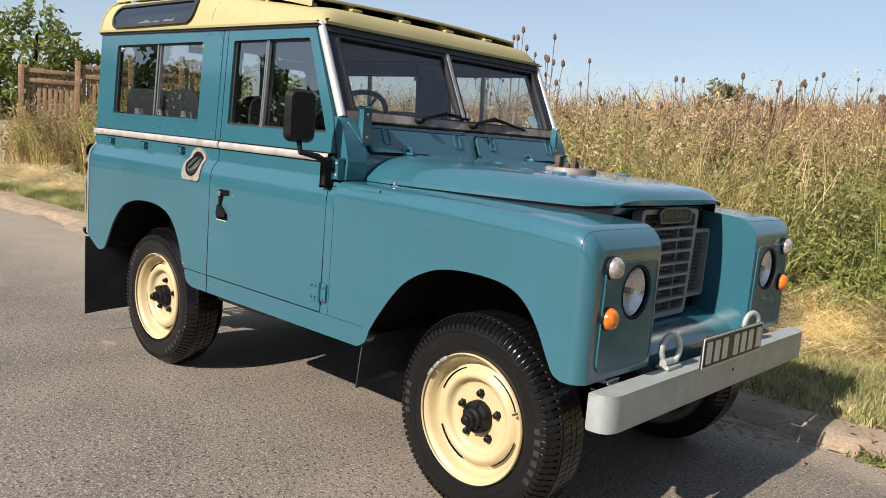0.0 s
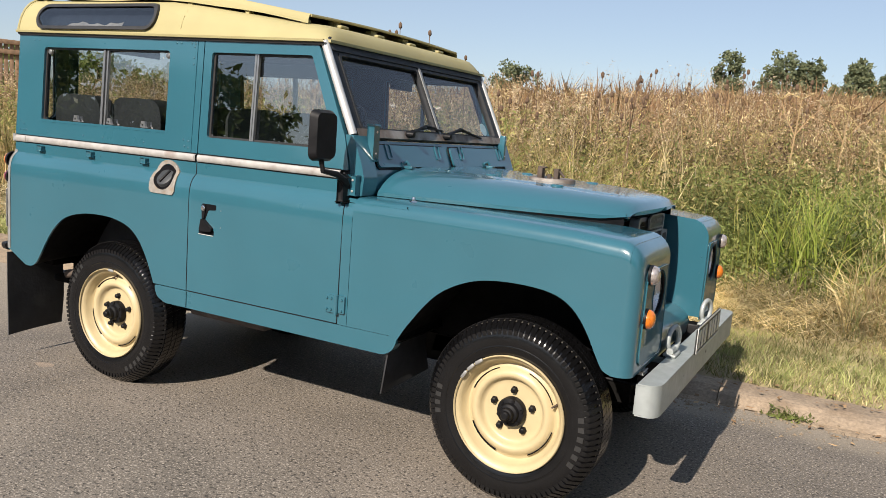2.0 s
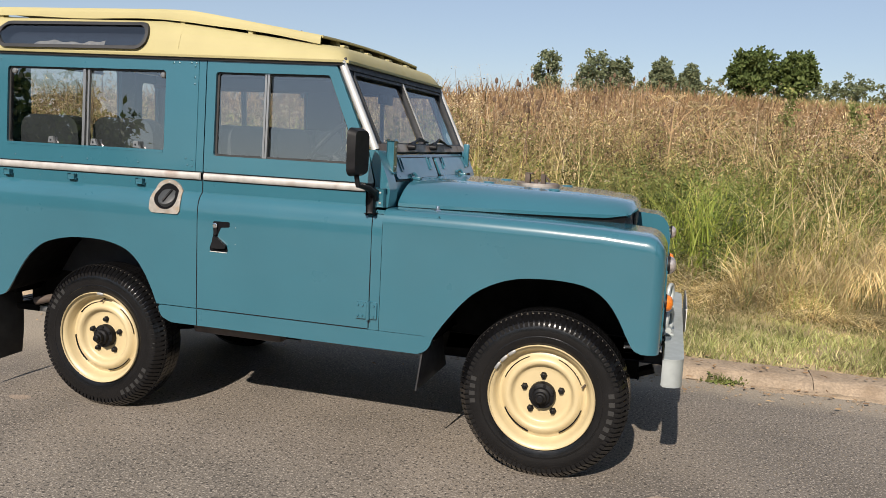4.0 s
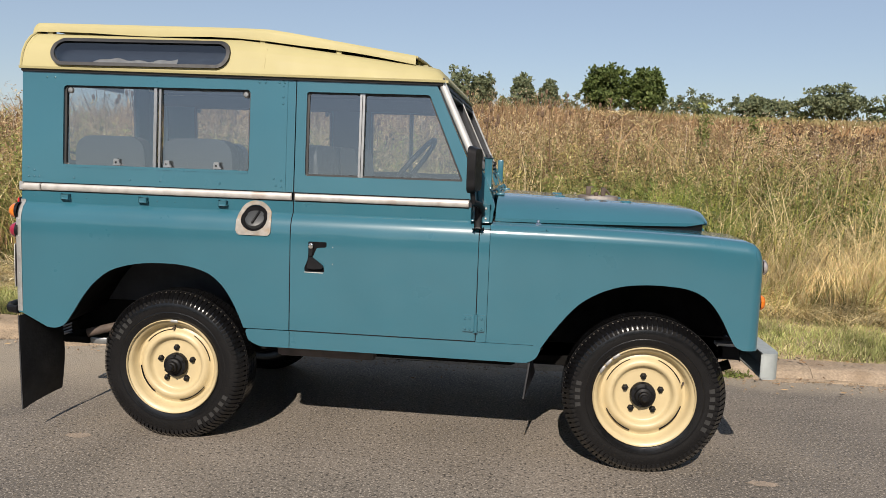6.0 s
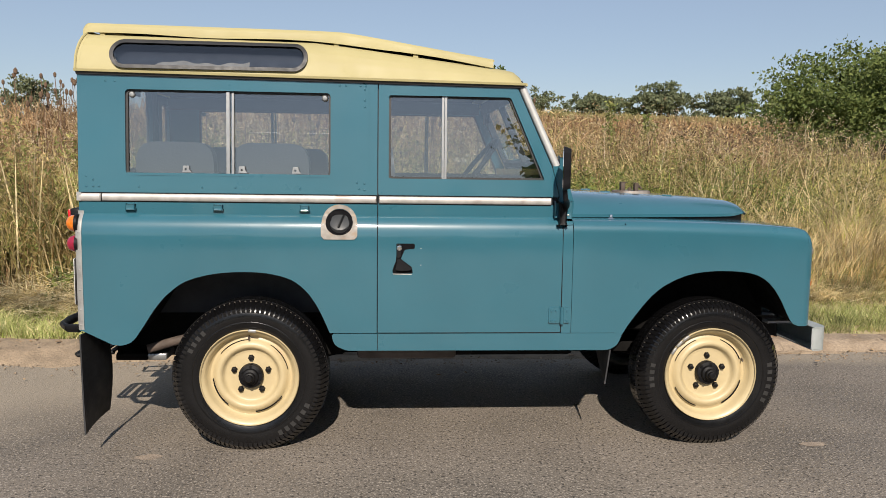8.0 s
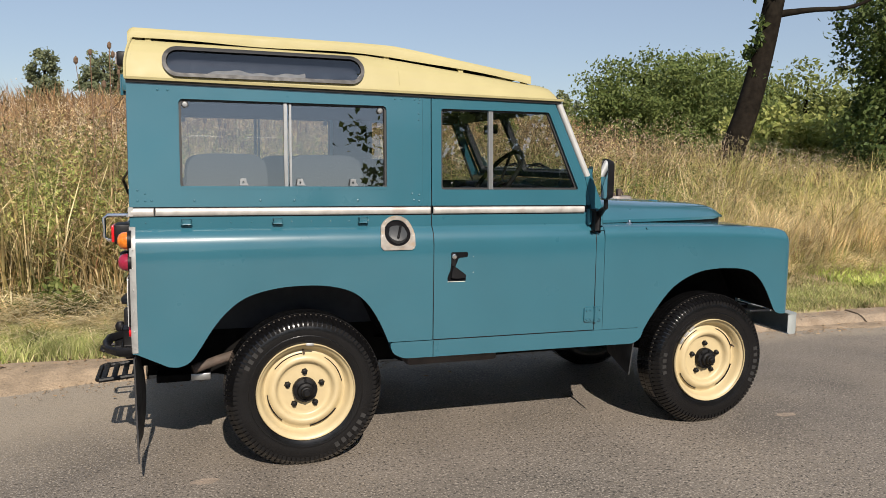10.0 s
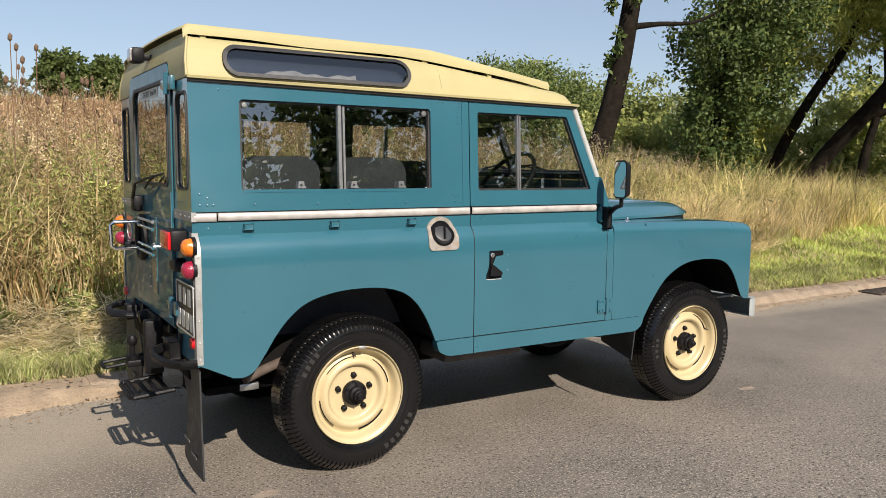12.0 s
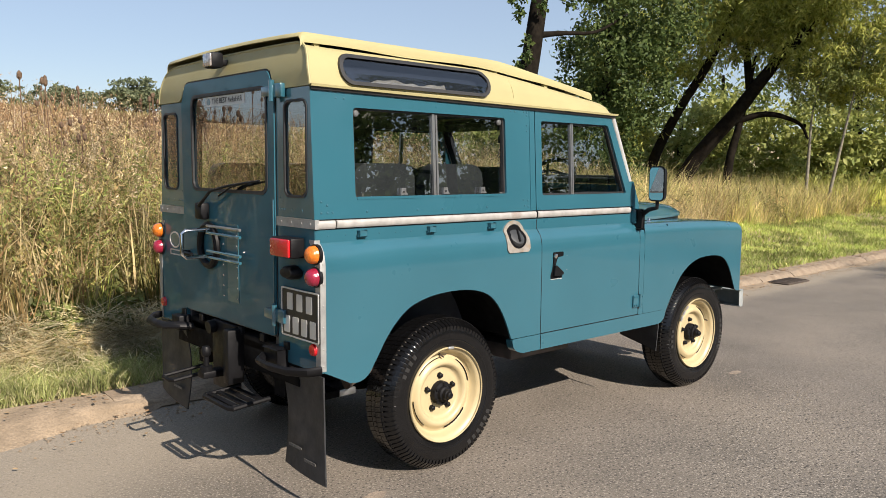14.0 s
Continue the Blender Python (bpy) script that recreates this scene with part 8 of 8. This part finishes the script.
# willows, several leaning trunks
# crown masses at (17.6, 3.6) and (18.0, 2.0): added out of view to shade the trunks
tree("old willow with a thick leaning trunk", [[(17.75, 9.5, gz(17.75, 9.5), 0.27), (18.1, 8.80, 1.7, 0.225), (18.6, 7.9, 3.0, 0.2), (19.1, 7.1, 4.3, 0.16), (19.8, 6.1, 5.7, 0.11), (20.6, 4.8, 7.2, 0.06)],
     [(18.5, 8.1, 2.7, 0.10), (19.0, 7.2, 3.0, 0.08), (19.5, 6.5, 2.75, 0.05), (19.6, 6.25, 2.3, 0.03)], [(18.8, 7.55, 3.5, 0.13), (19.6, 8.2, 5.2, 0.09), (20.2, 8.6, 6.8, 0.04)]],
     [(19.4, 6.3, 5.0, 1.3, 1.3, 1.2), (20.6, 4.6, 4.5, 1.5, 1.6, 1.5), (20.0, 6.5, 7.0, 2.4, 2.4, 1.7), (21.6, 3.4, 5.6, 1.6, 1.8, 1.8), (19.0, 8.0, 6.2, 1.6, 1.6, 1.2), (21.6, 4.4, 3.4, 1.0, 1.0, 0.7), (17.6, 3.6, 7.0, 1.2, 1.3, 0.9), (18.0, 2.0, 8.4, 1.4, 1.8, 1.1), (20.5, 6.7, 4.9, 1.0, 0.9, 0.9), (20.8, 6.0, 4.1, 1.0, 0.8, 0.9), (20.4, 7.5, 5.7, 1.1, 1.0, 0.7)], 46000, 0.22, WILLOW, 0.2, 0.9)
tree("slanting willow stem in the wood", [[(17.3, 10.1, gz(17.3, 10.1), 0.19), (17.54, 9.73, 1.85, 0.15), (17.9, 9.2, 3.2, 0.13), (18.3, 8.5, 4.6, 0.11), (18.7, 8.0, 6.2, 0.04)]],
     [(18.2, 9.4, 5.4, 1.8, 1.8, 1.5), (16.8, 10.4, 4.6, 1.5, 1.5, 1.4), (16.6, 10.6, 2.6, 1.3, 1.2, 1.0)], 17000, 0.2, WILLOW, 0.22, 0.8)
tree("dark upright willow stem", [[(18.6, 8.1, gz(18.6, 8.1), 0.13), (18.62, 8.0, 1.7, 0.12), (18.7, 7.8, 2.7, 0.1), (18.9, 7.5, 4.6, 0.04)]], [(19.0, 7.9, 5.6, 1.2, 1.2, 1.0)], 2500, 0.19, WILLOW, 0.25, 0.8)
for bx, by, tx2, ty, hh in ((19.7, 5.75, 19.9, 5.25, 3.4), (19.5, 6.2, 19.45, 6.1, 3.0), (21.5, 2.9, 21.3, 2.6, 3.2)):
    tree("thin pale young tree", [[(bx, by, gz(bx, by), 0.05), ((bx + tx2) / 2, (by + ty) / 2, 1.8, 0.04), (tx2, ty, hh, 0.025), (tx2 + 0.1, ty - 0.2, hh + 1.4, 0.015)]],
         [(tx2, ty, hh + 0.8, 0.8, 0.8, 0.9)], 2600, 0.10, BUSH, 0.5, bark=mat("pale_bark", (0.2, 0.18, 0.14), 0.9, vary=0.3, scale=14.0))
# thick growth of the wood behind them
# lighter copy of the bush leaves: sunlight painted into the low bushes
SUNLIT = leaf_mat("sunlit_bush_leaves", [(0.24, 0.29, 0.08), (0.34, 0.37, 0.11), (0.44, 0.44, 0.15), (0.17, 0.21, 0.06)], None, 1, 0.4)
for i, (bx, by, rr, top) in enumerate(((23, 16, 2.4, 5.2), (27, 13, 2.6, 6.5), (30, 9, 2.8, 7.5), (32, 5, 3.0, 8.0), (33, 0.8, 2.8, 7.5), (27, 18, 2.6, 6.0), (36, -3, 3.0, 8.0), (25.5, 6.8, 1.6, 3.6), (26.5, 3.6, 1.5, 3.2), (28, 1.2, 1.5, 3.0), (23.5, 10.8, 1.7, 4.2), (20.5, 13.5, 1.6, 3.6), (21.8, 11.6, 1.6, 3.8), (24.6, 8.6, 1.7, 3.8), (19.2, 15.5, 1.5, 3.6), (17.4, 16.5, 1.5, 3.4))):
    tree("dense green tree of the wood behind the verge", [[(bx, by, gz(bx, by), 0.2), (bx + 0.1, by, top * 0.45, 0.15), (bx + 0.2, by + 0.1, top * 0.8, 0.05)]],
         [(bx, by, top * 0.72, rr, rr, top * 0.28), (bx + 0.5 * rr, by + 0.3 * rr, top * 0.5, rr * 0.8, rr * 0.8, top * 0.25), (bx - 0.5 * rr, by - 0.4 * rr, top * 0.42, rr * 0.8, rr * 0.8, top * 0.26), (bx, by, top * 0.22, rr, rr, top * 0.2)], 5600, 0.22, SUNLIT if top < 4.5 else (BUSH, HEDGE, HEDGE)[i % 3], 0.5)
# bushes over the field
BROOM = leaf_mat("dense_bush_leaves", [(0.085, 0.125, 0.036), (0.13, 0.17, 0.048), (0.18, 0.215, 0.065), (0.06, 0.09, 0.026)], None, 1, 0.3)
for i, (bx, by, rr, top) in enumerate(((18.2, 25.4, 2.7, 6.1), (21.4, 25.5, 2.8, 6.5), (24.5, 34.5, 2.8, 6.9), (26.2, 33.0, 2.6, 7.8), (28, 31, 2.4, 6.4), (30.2, 29, 2.3, 6.8), (31.5, 27, 2.0, 5.6), (33, 40, 3.0, 7.0))):
    g = gz(bx, by)
    tree("rounded green bush over the field", [[(bx, by, g, 0.15), (bx, by, g + 0.5 * (top - g), 0.1), (bx + 0.1, by, g + 0.8 * (top - g), 0.04)]],
         [(bx, by, g + 0.68 * (top - g), rr, rr, 0.32 * (top - g)), (bx + 0.6 * rr, by, g + 0.45 * (top - g), rr * 0.75, rr * 0.75, 0.32 * (top - g)), (bx - 0.6 * rr, by, g + 0.45 * (top - g), rr * 0.75, rr * 0.75, 0.3 * (top - g)), (bx, by, g + 0.22 * (top - g), rr, rr, 0.2 * (top - g))],
         (6500 if i > 1 else 21000), 0.24 if i > 1 else 0.165, BUSH if i > 1 else BROOM, 0.55, name="bush", category="bush")
# far trees on the rise
for i, (bx, by, rr, top) in enumerate(((-23.0, 154, 2.7, 20.6), (-13.4, 155, 3.5, 20.9), (-9.6, 156, 2.2, 19.6), (-1.2, 156, 1.8, 19.4), (4.0, 156, 1.7, 17.9), (14.9, 155, 3.9, 21.4), (22.4, 155, 3.1, 21.0), (57.2, 155, 4.4, 18.9), (44, 156, 3.4, 15.9), (70, 152, 4.5, 16.8), (-66, 152, 5.0, 17.0))):
    g = gz(bx, by)
    H = top - g
    tree("distant round-headed oak on the rise", [[(bx, by, g, 0.5), (bx, by, g + 0.4 * H, 0.4), (bx + 0.3, by, g + 0.75 * H, 0.15)]],
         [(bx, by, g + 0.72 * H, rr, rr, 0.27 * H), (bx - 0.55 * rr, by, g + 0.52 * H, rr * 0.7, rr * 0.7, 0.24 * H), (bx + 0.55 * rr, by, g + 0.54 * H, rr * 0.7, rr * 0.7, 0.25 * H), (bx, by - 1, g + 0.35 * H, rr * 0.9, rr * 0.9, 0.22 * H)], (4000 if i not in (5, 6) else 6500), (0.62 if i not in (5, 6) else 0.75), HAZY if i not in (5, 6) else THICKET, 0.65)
belts = ([], [])
for i in range(90):
    a = -70 + 2.4 * i
    by = 165 - 0.004 * (a - 10) ** 2 + r0.uniform(-6, 6)
    top = 3.1 + r0.uniform(0, 1.5) + (r0.uniform(0.0, 0.9) if a > 24 else 0)
    belts[i % 3 == 0].append((a, by, gz(a, by) + 0.5 * top, r0.uniform(2.4, 4.2), 2.5, 0.62 * top))
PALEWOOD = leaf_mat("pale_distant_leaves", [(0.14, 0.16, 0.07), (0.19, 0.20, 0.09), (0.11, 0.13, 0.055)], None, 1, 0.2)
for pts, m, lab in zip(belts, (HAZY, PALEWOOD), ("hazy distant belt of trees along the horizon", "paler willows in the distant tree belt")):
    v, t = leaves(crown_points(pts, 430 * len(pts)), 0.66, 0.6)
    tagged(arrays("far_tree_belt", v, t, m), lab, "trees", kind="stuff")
# rough dark green growth on the other side of the road
n = 17000
x, y = rs.uniform(-16, 22, n), -10.9 - 7.0 * rs.uniform(0, 1, n) ** 1.3
v, t = ribbons(np.stack([x, y, np.full(n, 0.03)], -1), rs.uniform(0.35, 1.0, n), rs.uniform(0.02, 0.05, n), rs.uniform(0.2, 0.8, n))
tagged(arrays("rough_growth", v, t, THICKET), "rough dark green growth across the road", "grass", kind="stuff")
# uneven hedge along the far edge of that growth
blobs = []
for i in range(46):
    bx = -22 + 1.15 * i + r0.uniform(-0.4, 0.4)
    top = r0.uniform(1.2, 1.9) + (0.9 if r0.random() < 0.2 else 0.0) + (1.6 if 4 < bx < 16 else 0.0)
    blobs.append((bx, -14.2 + r0.uniform(-0.5, 0.5), 0.5 * top, r0.uniform(0.8, 1.3), 0.9, 0.55 * top))
v, t = leaves(crown_points(blobs, 26000), 0.32, 0.6)
tagged(arrays("hedge", v, t, OAK), "uneven dark green hedge across the road", "hedge", kind="stuff")
# bush and fence behind the car, bushes across the road
for bx, by, rr, top in ((-33, 10.5, 2.6, 5.6), (-31, 13.5, 2.0, 4.0), (-36, 8, 2.5, 5.0), (-30, 17, 2.4, 3.8), (-29, 22, 2.6, 3.8)):
    g = gz(bx, by)
    tree("straggly green bush beyond the fence", [[(bx, by, g, 0.16), (bx, by, g + 2, 0.12), (bx + 0.3, by, top * 0.8, 0.05)]],
         [(bx, by, 0.66 * top, rr, rr, 0.33 * top), (bx + 0.4 * rr, by + 0.5 * rr, 0.4 * top, rr * 0.8, rr * 0.8, 0.3 * top), (bx, by - 0.6 * rr, 0.35 * top, rr * 0.8, rr * 0.8, 0.3 * top)], 4500, 0.32, HEDGE, 0.45, name="bush", category="bush")
for bx, by, rr, top in ((8.5, -21, 3.0, 9), (13, -22, 3.6, 10), (18.5, -23, 3.6, 10), (24, -23, 3.8, 11), (30, -22, 3.8, 11), (36, -20, 3.8, 11), (43, -18, 4, 11)):
    tree("broad green tree across the road", [[(bx, by, 0.0, 0.25), (bx, by, top * 0.5, 0.18), (bx + 0.2, by, top * 0.8, 0.06)]],
         [(bx, by, top * 0.68, rr, rr, top * 0.3), (bx + 0.5 * rr, by, top * 0.45, rr * 0.8, rr * 0.8, top * 0.25), (bx - 0.5 * rr, by, top * 0.4, rr * 0.8, rr * 0.8, top * 0.28), (bx, by, top * 0.2, rr * 1.1, rr, top * 0.2)], 4800, 0.28, OAK, 0.65)
tree("slender leafy tree across the road", [[(9.8, -11.4, 0.0, 0.14), (9.75, -11.4, 4.0, 0.10), (9.8, -11.3, 7.2, 0.03)]],
     [(9.8, -11.4, 6.6, 1.8, 1.8, 1.8), (10.6, -11.4, 4.6, 1.6, 1.6, 1.4), (8.9, -11.4, 4.4, 1.4, 1.5, 1.3)], 14000, 0.12, OAK, 0.6)

for bx, by in ((-15.6, -17), (-19, -14.5), (-23, -12), (-26.5, -9.5), (-30, -6.5)):
    tree("tall dense hedge bush across the road", [], [(bx, by, 1.5, 2.9, 2.6, 1.6), (bx, by, 3.2, 2.5, 2.3, 1.6), (bx - 1.3, by + 0.6, 2.9, 2.2, 2.0, 1.7), (bx + 0.9, by - 1.0, 2.0, 2.2, 2.0, 1.9)], 6500, 0.3, OAK, 0.6, name="bush", category="bush")

fence = tagged(new("fence"), "brown weathered board fence with square posts", "fence")
fx, fy, fd = -12.1, 2.75, Vector((0.36, 1.0, 0)).normalized()
for i in range(5):
    c = Vector((fx, fy, 0)) + fd * (0.95 * i)
    z = float(ground_z(c.x, c.y)) - 0.1
    m = Matrix.Translation((c.x, c.y, z)) @ Matrix.Rotation(math.atan2(fd.y, fd.x), 4, "Z")
    part("post", turned(box(-0.05, 0.05, -0.05, 0.05, 0, 1.98, 0.006), m), WOOD, fence)
    if i < 4:
        for zz in (1.88, 1.70, 0.6):
            part("rail", turned(box(0.05, 0.90, -0.02, 0.02, zz - 0.04, zz + 0.04, 0.004), m), WOOD, fence)
        for k in range(9):
            part("board", turned(box(0.075 + 0.094 * k, 0.145 + 0.094 * k, 0.021, 0.036, 0.15, 1.86, 0.003), m), WOOD, fence)

lay_kerb()
